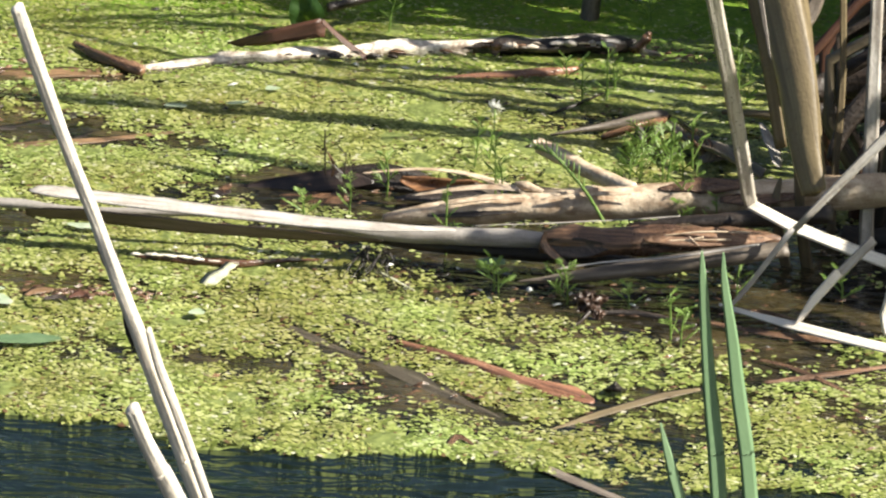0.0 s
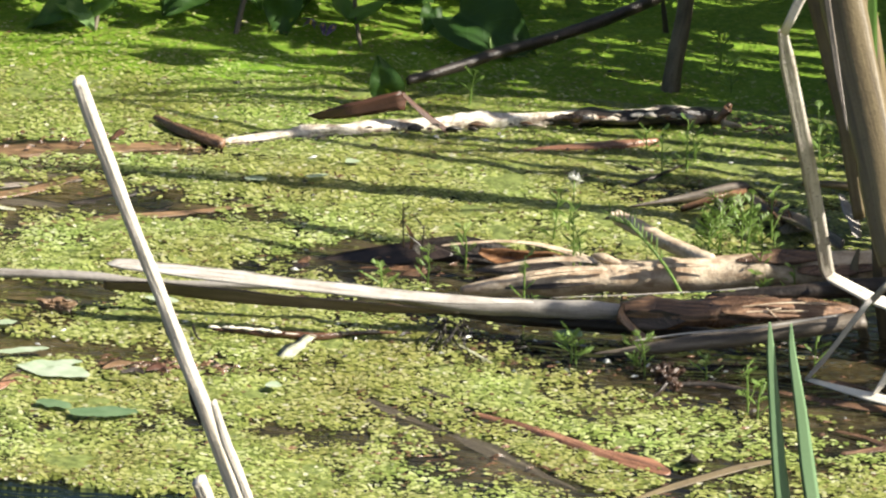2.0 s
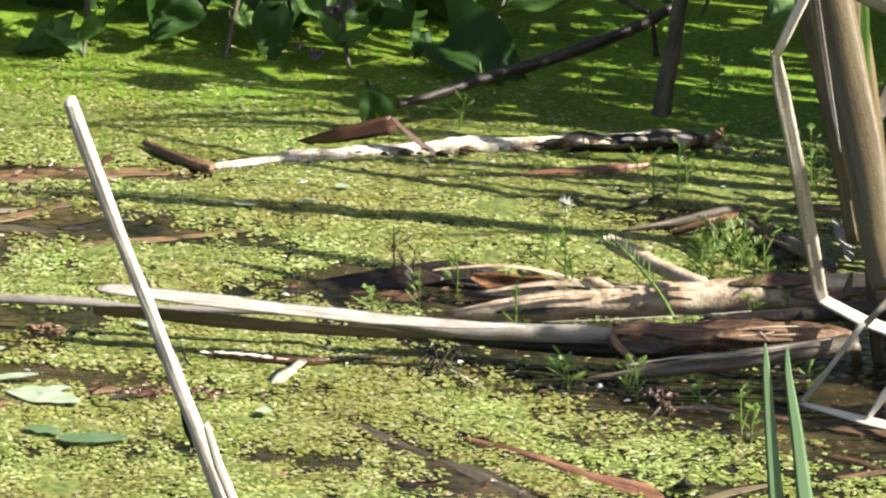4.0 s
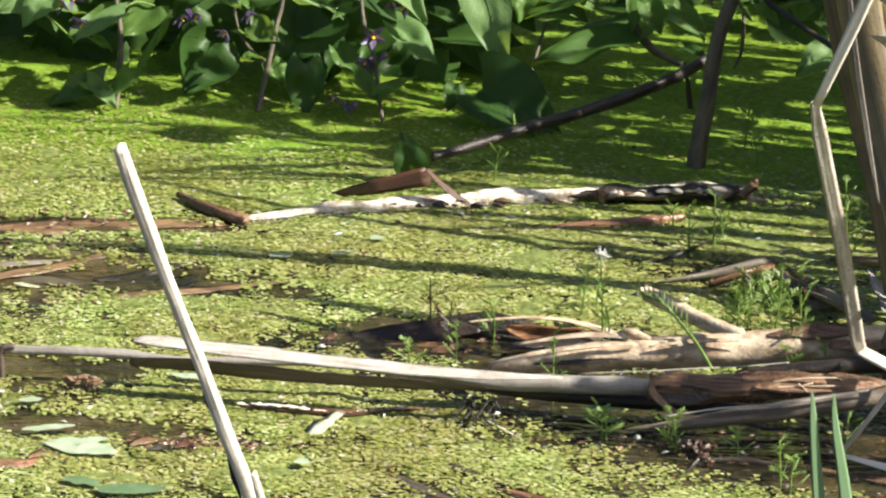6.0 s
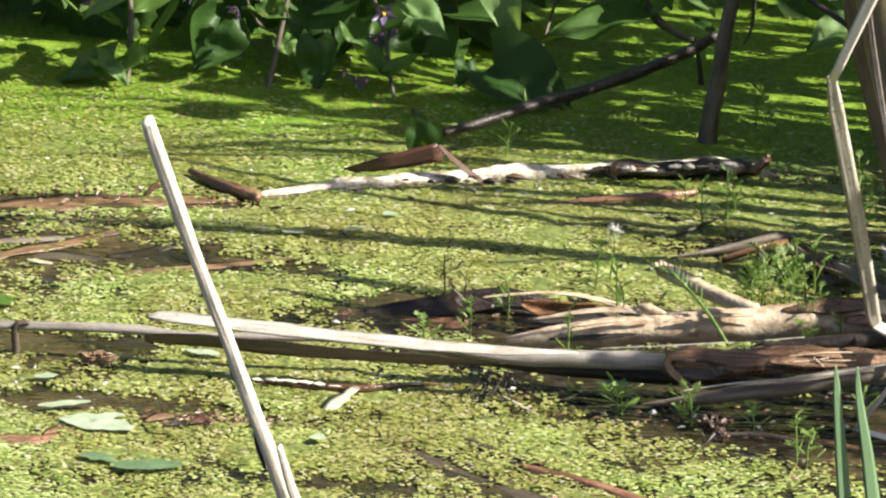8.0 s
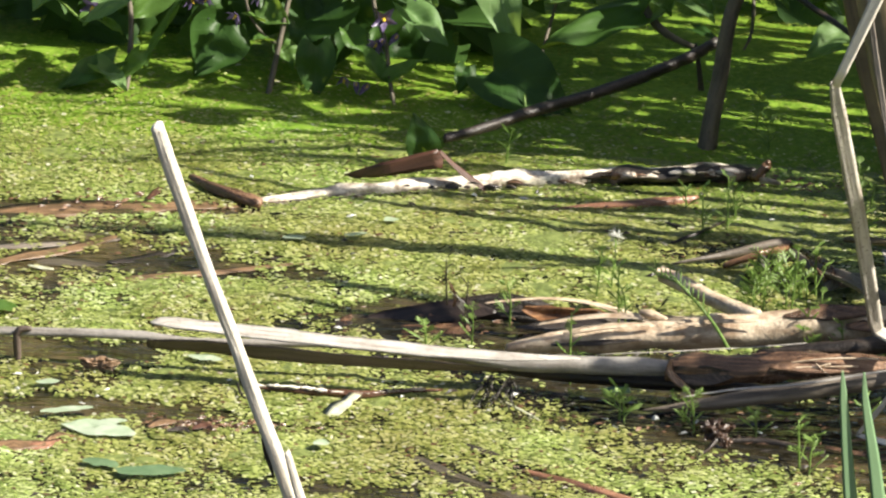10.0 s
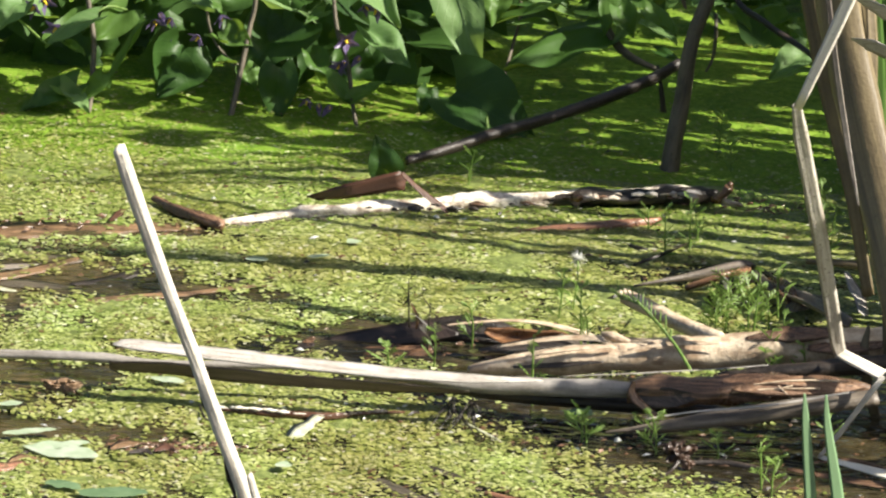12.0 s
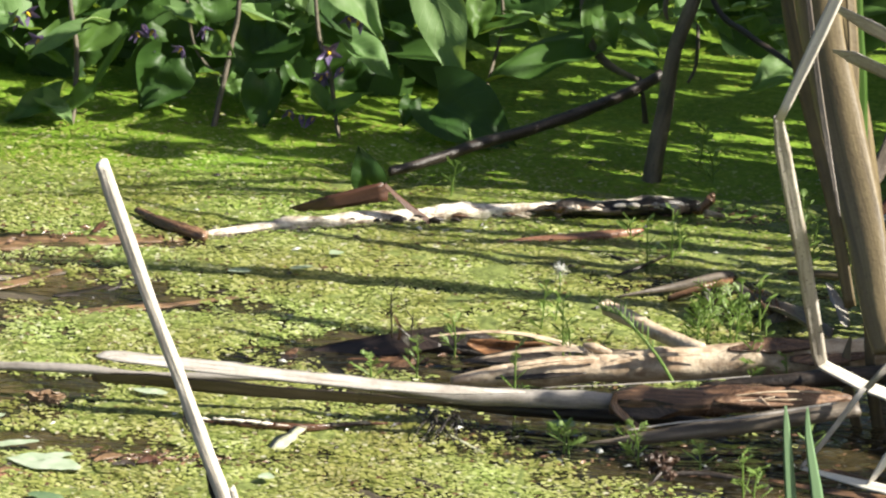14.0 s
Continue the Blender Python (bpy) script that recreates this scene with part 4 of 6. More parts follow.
single("sunken_reed", [(-0.4143, 0.1496, 0.0013), (-0.3578, 0.1772, 0.0000), (-0.3181, 0.1920, 0.0013), (-0.2813, 0.2012, 0.0000), (-0.2373, 0.2143, 0.0013), (-0.1965, 0.2243, 0.0000)], [0.0060, 0.0100, 0.0110, 0.0100, 0.0090, 0.0020], M_AWASH2, "broad red-brown reed leaf soaked in the weed", "dead reed", profile=BLADE, flat=0.3, facing=(0, -0.1, 1), rough=0.35)
single("sunken_reed", [(-0.4026, 0.0183, 0.0021), (-0.3637, 0.0544, 0.0008), (-0.3240, 0.0888, 0.0021), (-0.2974, 0.1139, 0.0008), (-0.2724, 0.1389, 0.0021)], [0.0030, 0.0052, 0.0060, 0.0060, 0.0020], M_AWASH2, "orange-brown reed lying awash", "dead reed", profile=BLADE, flat=0.3, facing=(0, -0.1, 1), rough=0.35)
single("sunken_reed", [(-0.4024, 0.0930, 0.0015), (-0.3592, 0.1033, 0.0002), (-0.3235, 0.1146, 0.0015), (-0.2916, 0.1276, 0.0002), (-0.2647, 0.1373, 0.0015)], [0.0020, 0.0040, 0.0045, 0.0040, 0.0010], M_DULL, "grey-brown reed lying awash", "dead reed", profile=BLADE, flat=0.3, facing=(0, -0.1, 1), rough=0.35)
single("sunken_reed", [(-0.3986, 0.1451, 0.0005), (-0.3458, 0.1426, -0.0008), (-0.3080, 0.1398, 0.0005), (-0.2637, 0.1455, -0.0008), (-0.2241, 0.1600, 0.0005), (-0.1985, 0.1671, -0.0008)], [0.0040, 0.0060, 0.0065, 0.0060, 0.0050, 0.0010], M_SUNK, "dark grey reed sunken under the water", "dead reed", profile=BLADE, flat=0.3, facing=(0, -0.1, 1), rough=0.35)
single("sunken_reed", [(-0.2720, 0.0870, 0.0011), (-0.2479, 0.1032, -0.0002), (-0.2278, 0.1236, 0.0011), (-0.1959, 0.1391, -0.0002)], [0.0020, 0.0050, 0.0050, 0.0010], M_DARK, "dark reed sunken in brown water", "dead reed", profile=BLADE, flat=0.3, facing=(0, -0.1, 1), rough=0.35)
single("sunken_reed", [(-0.2989, 0.0353, 0.0019), (-0.2714, 0.0495, 0.0006), (-0.2326, 0.0635, 0.0019), (-0.1977, 0.0815, 0.0006), (-0.1552, 0.1010, 0.0019), (-0.1228, 0.1116, 0.0006)], [0.0020, 0.0045, 0.0050, 0.0042, 0.0030, 0.0010], M_AWASH2, "long red-brown reed lying awash", "dead reed", profile=BLADE, flat=0.3, facing=(0, -0.1, 1), rough=0.35)
single("sunken_reed", [(-0.2192, 0.0766, 0.0007), (-0.1928, 0.1073, -0.0006), (-0.1714, 0.1160, 0.0007), (-0.1494, 0.1199, -0.0006)], [0.0020, 0.0040, 0.0040, 0.0010], M_DARK, "dark reed sunken by the brown reed", "dead reed", profile=BLADE, flat=0.3, facing=(0, -0.1, 1), rough=0.35)
single("sunken_reed", [(-0.3941, 0.0614, 0.0007), (-0.3453, 0.0821, -0.0006), (-0.3011, 0.0830, 0.0007), (-0.2566, 0.0816, -0.0006)], [0.0030, 0.0060, 0.0060, 0.0020], M_SUNK, "flat grey-brown reed under shallow water", "dead reed", profile=BLADE, flat=0.3, facing=(0, -0.1, 1), rough=0.35)
single("sunken_reed", [(-0.3216, 0.0642, 0.0040), (-0.3130, 0.0599, 0.0040), (-0.3040, 0.0580, 0.0040)], [0.0010, 0.0028, 0.0010], M_CHIP, "pale curled reed fragment afloat", "dead reed", profile=BLADE, flat=0.3, facing=(0, -0.1, 1), rough=0.15)
single("sunken_reed", [(-0.2606, 0.2194, 0.0030), (-0.2566, 0.2352, 0.0030), (-0.2539, 0.2484, 0.0030)], [0.0010, 0.0035, 0.0020], M_STRAP, "short dark red twig beside the soaked reed", "dead reed", profile=BLADE, flat=0.3, facing=(0, -0.1, 1), rough=0.15)

# ---- litter on the front water ----
ob = crumple("dead_leaf", (-0.2544, -0.1217, 0.0040), 0.0160, 0.0052, M_SOAK, 3.0, 0.9)
rooted(ob, (-0.2544, -0.1217, 0.0))
tagged(ob, "crumpled pale brown leaf floating in dark water", "dead leaf")
TWIG = [(-0.1535, -0.1496, 0.0040), (-0.1389, -0.1492, 0.0040), (-0.1213, -0.1505, 0.0040), (-0.1037, -0.1527, 0.0040), (-0.0865, -0.1508, 0.0040), (-0.0662, -0.1410, 0.0040), (-0.0422, -0.1348, 0.0040)]
e = thing("twig", (-0.1535, -0.1496, 0.0040), "wet red-brown twig with painted glints along its top", "twig")
adopt(e, sweep("twig_body", TWIG, [0.0007, 0.0016, 0.0023, 0.0024, 0.0021, 0.0014, 0.0007], M_WET, rough=0.25, steps=8))
# small white pieces painting the glints on the wet upper side
for k in range(46):
    u = rnd.random() * 5.6
    a, c = Vector(TWIG[int(u)]), Vector(TWIG[int(u) + 1])
    c = a.lerp(c, u % 1) + Vector((0, rnd.uniform(-0.0012, 0.0012), 0.0016 + 0.0006 * math.sin(u)))
    w = rnd.uniform(0.0006, 0.0014)
    d = Vector((rnd.uniform(0.001, 0.005), 0, 0))
    adopt(e, sweep("pale_fleck", [c - d, c + d * 0.2, c + d], [w * 0.4, w, w * 0.3], M_BIRCH if u > 3.6 else M_STRAW, THIN, 0.6, rough=0.4, steps=2, seed=k))
e = thing("root_tuft", (-0.004, -0.118, 0.000), "tuft of dark dead roots hanging in the water", "roots")
for k in range(26):
    a = Vector((-0.005, -0.138, 0.012)) + Vector((rnd.uniform(-0.010, 0.010), rnd.uniform(-0.008, 0.004), rnd.uniform(-0.004, 0.004)))
    b2 = a + Vector((rnd.uniform(-0.014, 0.014), rnd.uniform(-0.03, 0.0), -rnd.uniform(0.004, 0.012)))
    adopt(e, sweep("root", [a, a.lerp(b2, 0.5) + Vector((rnd.uniform(-0.004, 0.004), 0, 0.003)), b2], [0.0006, 0.0005, 0.0002], M_DARK, THIN, rough=0.2, steps=3, seed=k))
single("grass_blade", [(-0.002, -0.148, 0.004), (0.010, -0.166, 0.005), (0.022, -0.177, 0.003)], [0.0005, 0.0009, 0.0004], M_CHIP, "thin yellowed grass blade on the weed", "grass blade", profile=BLADE, flat=0.4)
single("sunken_reed", [(-0.298, -0.276, 0.002), (-0.272, -0.271, 0.003), (-0.252, -0.249, 0.002)], [0.003, 0.0042, 0.0015], M_RED, "short red-brown reed by the floating leaf", "dead reed", profile=BLADE, flat=0.4, rough=0.2)
single("twig", [(-0.166, -0.149, 0.006), (-0.162, -0.164, 0.004), (-0.159, -0.164, 0.002)], [0.0008, 0.0008, 0.0004], M_DARK, "small dark side twig in the weed", "twig", profile=THIN, rough=0.2)
single("pale_chip", [(-0.1055, -0.1885, 0.002), (-0.1011, -0.1795, 0.004), (-0.0954, -0.1639, 0.004), (-0.0911, -0.1527, 0.005), (-0.0875, -0.1447, 0.003)], [0.0036, 0.0042, 0.0030, 0.0036, 0.0020], M_CHIP, "pale ragged soaked leaf fragment floating", "leaf fragment", profile=BLADE, flat=0.4, facing=(0.1, -0.3, 0.95), rough=0.55, steps=7)
single("red_stick", [(0.0153, -0.2612, 0.0), (0.0363, -0.2710, -0.0008), (0.0612, -0.2919, 0.0004), (0.0857, -0.3106, -0.0004), (0.1066, -0.3278, 0.0004), (0.1237, -0.3351, -0.0008), (0.1367, -0.3432, -0.002)], [0.0020, 0.0033, 0.0048, 0.0054, 0.0058, 0.0056, 0.0040], M_RED, "long reddish stick lying in the duckweed", "stick", flat=0.7, rough=0.28)
single("sunken_reed", [(-0.056, -0.245, 0.0006), (-0.032, -0.2686, 0.0006), (-0.003, -0.2946, -0.0002), (0.0259, -0.3241, 0.0007), (0.0508, -0.3500, 0.0002), (0.0891, -0.3852, -0.0010)], [0.002, 0.004, 0.005, 0.0058, 0.006, 0.003], M_SUNK, "flat grey reed awash under the weed", "dead reed", profile=BLADE, flat=0.25, rough=0.35)
single("sunken_reed", [(-0.052, -0.208, 0.001), (-0.019, -0.230, 0.002), (0.009, -0.246, 0.001)], [0.001, 0.003, 0.002], M_DARK, "flat dark reed awash under the weed", "dead reed", profile=BLADE, flat=0.3, rough=0.15)
single("sunken_reed", [(0.112, -0.394, 0.000), (0.143, -0.362, 0.001), (0.175, -0.332, 0.002), (0.200, -0.316, 0.003)], [0.001, 0.0032, 0.0036, 0.0016], M_REED, "tan reed lying in the duckweed", "dead reed", profile=BLADE, flat=0.4, rough=0.15)
single("sunken_reed", [(0.078, -0.437, 0.002), (0.101, -0.449, 0.002), (0.128, -0.473, 0.002), (0.161, -0.503, 0.002)], [0.002, 0.003, 0.0036, 0.003], M_DULL, "brown reed at the edge of the open water", "dead reed", profile=BLADE, flat=0.4, rough=0.15)
single("dead_leaf", [(0.143, -0.326, 0.002), (0.150, -0.335, 0.008), (0.156, -0.324, 0.002)], [0.001, 0.0042, 0.001], M_DARK, "small dark crumpled leaf on the duckweed", "dead leaf", profile=CHANNEL, rough=0.3)
single("dead_leaf", [(0.055, -0.441, 0.002), (0.061, -0.423, 0.004), (0.071, -0.429, 0.002)], [0.001, 0.003, 0.001], M_BROWNLEAF, "small brown leaf on the duckweed", "dead leaf", profile=BLADE, flat=0.4, rough=0.3)
e = thing("root_clump", (0.129, -0.170, 0.000), "dark crumpled leaf with roots trailing into the water", "dead leaf")
b1 = crumple("crumpled_leaf", (0.1305, -0.193, 0.0098), 0.0104, 0.0070, M_ROT, 2.6)
b4 = crumple("leaf_scrap", (0.1355, -0.200, 0.0036), 0.0056, 0.0040, M_ROT, 5.0)
b2 = sweep("root", [(0.130, -0.197, 0.004), (0.1258, -0.205, 0.001), (0.122, -0.214, 0.0004), (0.1186, -0.222, -0.001)], [0.0022, 0.0014, 0.0022, 0.0006], M_DARK, THIN, rough=0.5)
b3 = sweep("root", [(0.137, -0.190, 0.001), (0.161, -0.187, 0.001), (0.196, -0.198, 0.0)], [0.002, 0.0024, 0.001], M_DARK, THIN, rough=0.2)
adopt(e, b1, b2, b3, b4)
for pts, w in (([(0.196, -0.196, 0.003), (0.254, -0.216, 0.003), (0.316, -0.215, 0.003)], 0.003), ([(0.238, -0.295, 0.002), (0.272, -0.280, 0.003), (0.316, -0.254, 0.003)], 0.0028), ([(0.234, -0.257, 0.002), (0.255, -0.270, 0.003), (0.289, -0.305, 0.002)], 0.0022), ([(0.209, -0.184, 0.003), (0.237, -0.177, 0.004), (0.275, -0.202, 0.003)], 0.002)):
    single("sunken_reed", pts, [w * 0.5, w, w * 0.6], M_BARK, "brown soaked reed in the shallow water", "dead reed", profile=BLADE, flat=0.4, rough=0.2)


single("dead_leaf", [(-0.1859, -0.2297, 0.0035), (-0.1809, -0.2217, 0.0035), (-0.1741, -0.2215, 0.0035)], [0.0008, 0.0032, 0.0010], M_STRAP, "brown sodden leaf scrap floating in the weed", "dead leaf", "leaf scraps in the weed", profile=BLADE, flat=0.4, facing=(0, -0.4, 0.9), rough=0.25, seed=0)
single("dead_leaf", [(-0.2123, -0.2301, 0.0035), (-0.2057, -0.2209, 0.0035), (-0.1965, -0.2172, 0.0035)], [0.0010, 0.0035, 0.0010], M_AWASH2, "brown sodden leaf scrap floating in the weed", "dead leaf", "leaf scraps in the weed", profile=BLADE, flat=0.4, facing=(0, -0.4, 0.9), rough=0.25, seed=1)
single("dead_leaf", [(-0.2009, -0.2343, 0.0035), (-0.1929, -0.2288, 0.0035), (-0.1872, -0.2340, 0.0035)], [0.0010, 0.0030, 0.0010], M_DARK, "brown sodden leaf scrap floating in the weed", "dead leaf", "leaf scraps in the weed", profile=BLADE, flat=0.4, facing=(0, -0.4, 0.9), rough=0.25, seed=2)
single("dead_leaf", [(-0.3049, -0.2763, 0.0035), (-0.2881, -0.2754, 0.0035), (-0.2703, -0.2684, 0.0035)], [0.0030, 0.0060, 0.0020], M_AWASH2, "brown sodden leaf scrap floating in the weed", "dead leaf", "leaf scraps in the weed", profile=BLADE, flat=0.4, facing=(0, -0.4, 0.9), rough=0.25, seed=3)
single("dead_leaf", [(-0.2670, -0.2537, 0.0035), (-0.2611, -0.2457, 0.0035), (-0.2536, -0.2514, 0.0035)], [0.0010, 0.0030, 0.0010], M_DARK, "brown sodden leaf scrap floating in the weed", "dead leaf", "leaf scraps in the weed", profile=BLADE, flat=0.4, facing=(0, -0.4, 0.9), rough=0.25, seed=4)
single("dead_leaf", [(-0.2698, -0.2643, 0.0035), (-0.2632, -0.2571, 0.0035), (-0.2493, -0.2588, 0.0035)], [0.0010, 0.0040, 0.0010], M_AWASH2, "brown sodden leaf scrap floating in the weed", "dead leaf", "leaf scraps in the weed", profile=BLADE, flat=0.4, facing=(0, -0.4, 0.9), rough=0.25, seed=5)


def crumbs(spots, n, mat, label):
    """Bits of rotten leaf and stem strewn on the weed round a few spots."""
    rr = random.Random(n)
    V, F = [], []
    for k in range(n):
        cx, cy, sx, sy = spots[k % len(spots)]
        c = Vector((rr.gauss(cx, sx), rr.gauss(cy, sy), rr.uniform(0.0016, 0.0032)))
        a, ln = rr.gauss(0, 0.6), rr.uniform(0.0025, 0.009)
        d = Vector((math.cos(a), math.sin(a), rr.uniform(-0.1, 0.25))) * ln
        w = Vector((-math.sin(a), math.cos(a), rr.uniform(-0.3, 0.3))) * ln * rr.uniform(0.15, 0.45)
        up = Vector((0, 0, rr.uniform(0.0006, 0.0018)))
        i = len(V)
        V += [c - d * 0.5, c - w * 0.5, c + d * 0.5, c + w * 0.5 + up * 0.5, c + up]
        F += [(i, i + 1, i + 4), (i + 1, i + 2, i + 4), (i + 2, i + 3, i + 4), (i + 3, i, i + 4), (i + 3, i + 2, i + 1, i)]
    tagged(mesh_object("leaf_litter", V, F, mat, [(v.x, v.y) for v in V], False), label, "leaf litter", kind="stuff")


crumbs([(-0.17, -0.215, 0.03, 0.007), (-0.17, -0.215, 0.025, 0.006), (0.01, -0.345, 0.04, 0.012), (0.24, -0.30, 0.06, 0.06), (0.10, -0.17, 0.07, 0.015), (-0.3, 0.21, 0.05, 0.012), (0.0, 0.0, 0.06, 0.02), (0.22, -0.14, 0.06, 0.04), (0.17, 0.33, 0.02, 0.008)], 520, M_BROWNLEAF, "brown crumbs of rotten leaf strewn over the weed")
crumbs([(0.0, -0.2, 0.2, 0.1), (-0.1, 0.2, 0.15, 0.15), (0.1, -0.1, 0.1, 0.08), (0.0, 0.28, 0.15, 0.02)], 160, M_DARK, "dark specks of rotten stem strewn over the weed")
crumbs([(-0.05, -0.13, 0.06, 0.008), (-0.25, -0.15, 0.05, 0.02), (0.12, -0.17, 0.05, 0.01), (0.02, 0.27, 0.1, 0.01), (0.05, 0.2, 0.2, 0.15)], 60, M_FLUFF, "white specks of fallen petal and seed fluff on the weed")


def floating_leaf(base, tip, width, mat, label):
    base, tip = Vector(base) + Vector((0, 0, 0.0022)), Vector(tip) + Vector((0, 0, 0.0022))
    v, f, u = leaf_data(base, tip, width, (0, 0, 1), fold=0.05, droop=0.0, heart=0.0, wave=0.03, seed=base[0] * 9, blunt=True)
    v = [p + Vector((noise.noise(p * 150), noise.noise(p * 150 + Vector((7, 3, 1))), 0.25 * noise.noise(p * 220))) * width * 0.2 for p in map(Vector, v)]
    ob = mesh_object("floating_leaf", v, f, mat, u)
    rooted(ob, base)
    tagged(ob, label, "leaf", "leaves afloat")


floating_leaf((-0.2628, -0.2374, 0.0030), (-0.2188, -0.2481, 0.0030), 0.0252, M_PAD, "ragged pale green leaf floating on the weed")
floating_leaf((-0.2516, -0.2396, 0.0030), (-0.2254, -0.2228, 0.0030), 0.0103, M_PAD, "torn pale flap of a floating leaf")
floating_leaf((-0.2219, -0.3142, 0.0030), (-0.1838, -0.3058, 0.0030), 0.0172, M_PAD2, "dull green oval leaf floating on the weed")
floating_leaf((-0.2800, -0.2179, 0.0030), (-0.2482, -0.2042, 0.0030), 0.0092, M_PAD, "narrow pale leaf floating on the weed")
floating_leaf((-0.3331, -0.0269, 0.0030), (-0.3200, -0.0223, 0.0030), 0.0206, M_YOUNG, "small round green leaf floating")
floating_leaf((-0.2011, -0.0997, 0.0030), (-0.1801, -0.1047, 0.0030), 0.0103, M_PAD, "torn pale leaf scrap floating under a stem")
floating_leaf((-0.2884, -0.1652, 0.0030), (-0.2743, -0.1606, 0.0030), 0.0103, M_PAD, "small white scrap of leaf on the weed")
floating_leaf((-0.1623, 0.1475, 0.0030), (-0.1483, 0.1489, 0.0030), 0.0092, M_PAD, "small pale leaf lying on the weed")
floating_leaf((-0.1222, 0.1585, 0.0030), (-0.1100, 0.1655, 0.0030), 0.0080, M_PAD, "small white leaf scrap on the weed")
floating_leaf((-0.2448, -0.2965, 0.0030), (-0.2220, -0.3044, 0.0030), 0.0137, M_PAD2, "sunken grey-green leaf under the water")
floating_leaf((-0.1111, -0.2438, 0.0030), (-0.1014, -0.2462, 0.0030), 0.0103, M_PAD, "small pale green leaf on the weed")
floating_leaf((-0.0994, 0.1944, 0.0030), (-0.0916, 0.2007, 0.0030), 0.0092, M_PAD, "white scrap of leaf on the weed")


# ---- cattails ----
def bent_reed(lines, label, group=""):
    e = thing("bent_reed", lines[0][0][-1], label, "dead reed", group)
    adopt(e, *[sweep("reed_blade", pts, w, mat, prof, fl, facing=fc, sharp=True, steps=5, rough=0.05) for pts, w, mat, prof, fl, fc in lines])
    return e


KF = (0.15, -0.9, 0.35)
bent_reed([([(0.2215, -0.262, 0.336), (0.2095, -0.257, 0.302), (0.1888, -0.249, 0.2465)], [0.0036, 0.0038, 0.0026], M_STRAW, BLADE, 0.5, KF),
           ([(0.1880, -0.249, 0.2495), (0.1918, -0.2317, 0.2243), (0.2091, -0.1698, 0.1375), (0.2231, -0.1122, 0.0568), (0.2260, -0.1050, 0.0467)], [0.0030, 0.0050, 0.0050, 0.0048, 0.0040], M_SPECK, BLADE, 0.5, KF),
           ([(0.2235, -0.1050, 0.0489), (0.2506, -0.1220, 0.0418), (0.3104, -0.1350, 0.0262), (0.3283, -0.1389, 0.0216)], [0.0036, 0.0042, 0.0042, 0.004], M_STRAW, BLADE, 0.5, (0, -0.75, 0.65))],
          "bleached cattail leaf bent twice at sharp knees")
bent_reed([([(0.340, -0.150, 0.156), (0.304, -0.157, 0.115), (0.251, -0.168, 0.054)], [0.0045, 0.0036, 0.0020], M_GREY, BLADE, 0.5, KF),
           ([(0.251, -0.168, 0.056), (0.225, -0.176, 0.018), (0.215, -0.180, 0.006)], [0.0019, 0.0016, 0.0012], M_GREY, BLADE, 0.6, KF),
           ([(0.215, -0.179, 0.006), (0.254, -0.212, 0.009), (0.311, -0.245, 0.010), (0.355, -0.271, 0.010)], [0.0016, 0.0034, 0.0036, 0.003], M_STRAW, BLADE, 0.5, (0, -0.6, 0.8))],
          "bleached cattail leaf folded back above the water")
bent_reed([([(0.300, -0.190, 0.060), (0.279, -0.200, 0.038)], [0.003, 0.0032], M_GREY, BLADE, 0.5, KF),
           ([(0.280, -0.200, 0.041), (0.266, -0.208, 0.025), (0.255, -0.212, 0.008)], [0.0032, 0.003, 0.001], M_STRAW, BLADE, 0.5, KF)],
          "short bleached reed leaning on another reed")
bent_reed([([(0.316, -0.220, 0.052), (0.310, -0.222, 0.023), (0.312, -0.225, 0.014), (0.322, -0.225, 0.007)], [0.004, 0.0042, 0.004, 0.004], M_STRAW, BLADE, 0.5, KF)],
          "bleached reed loop beside the cattails")


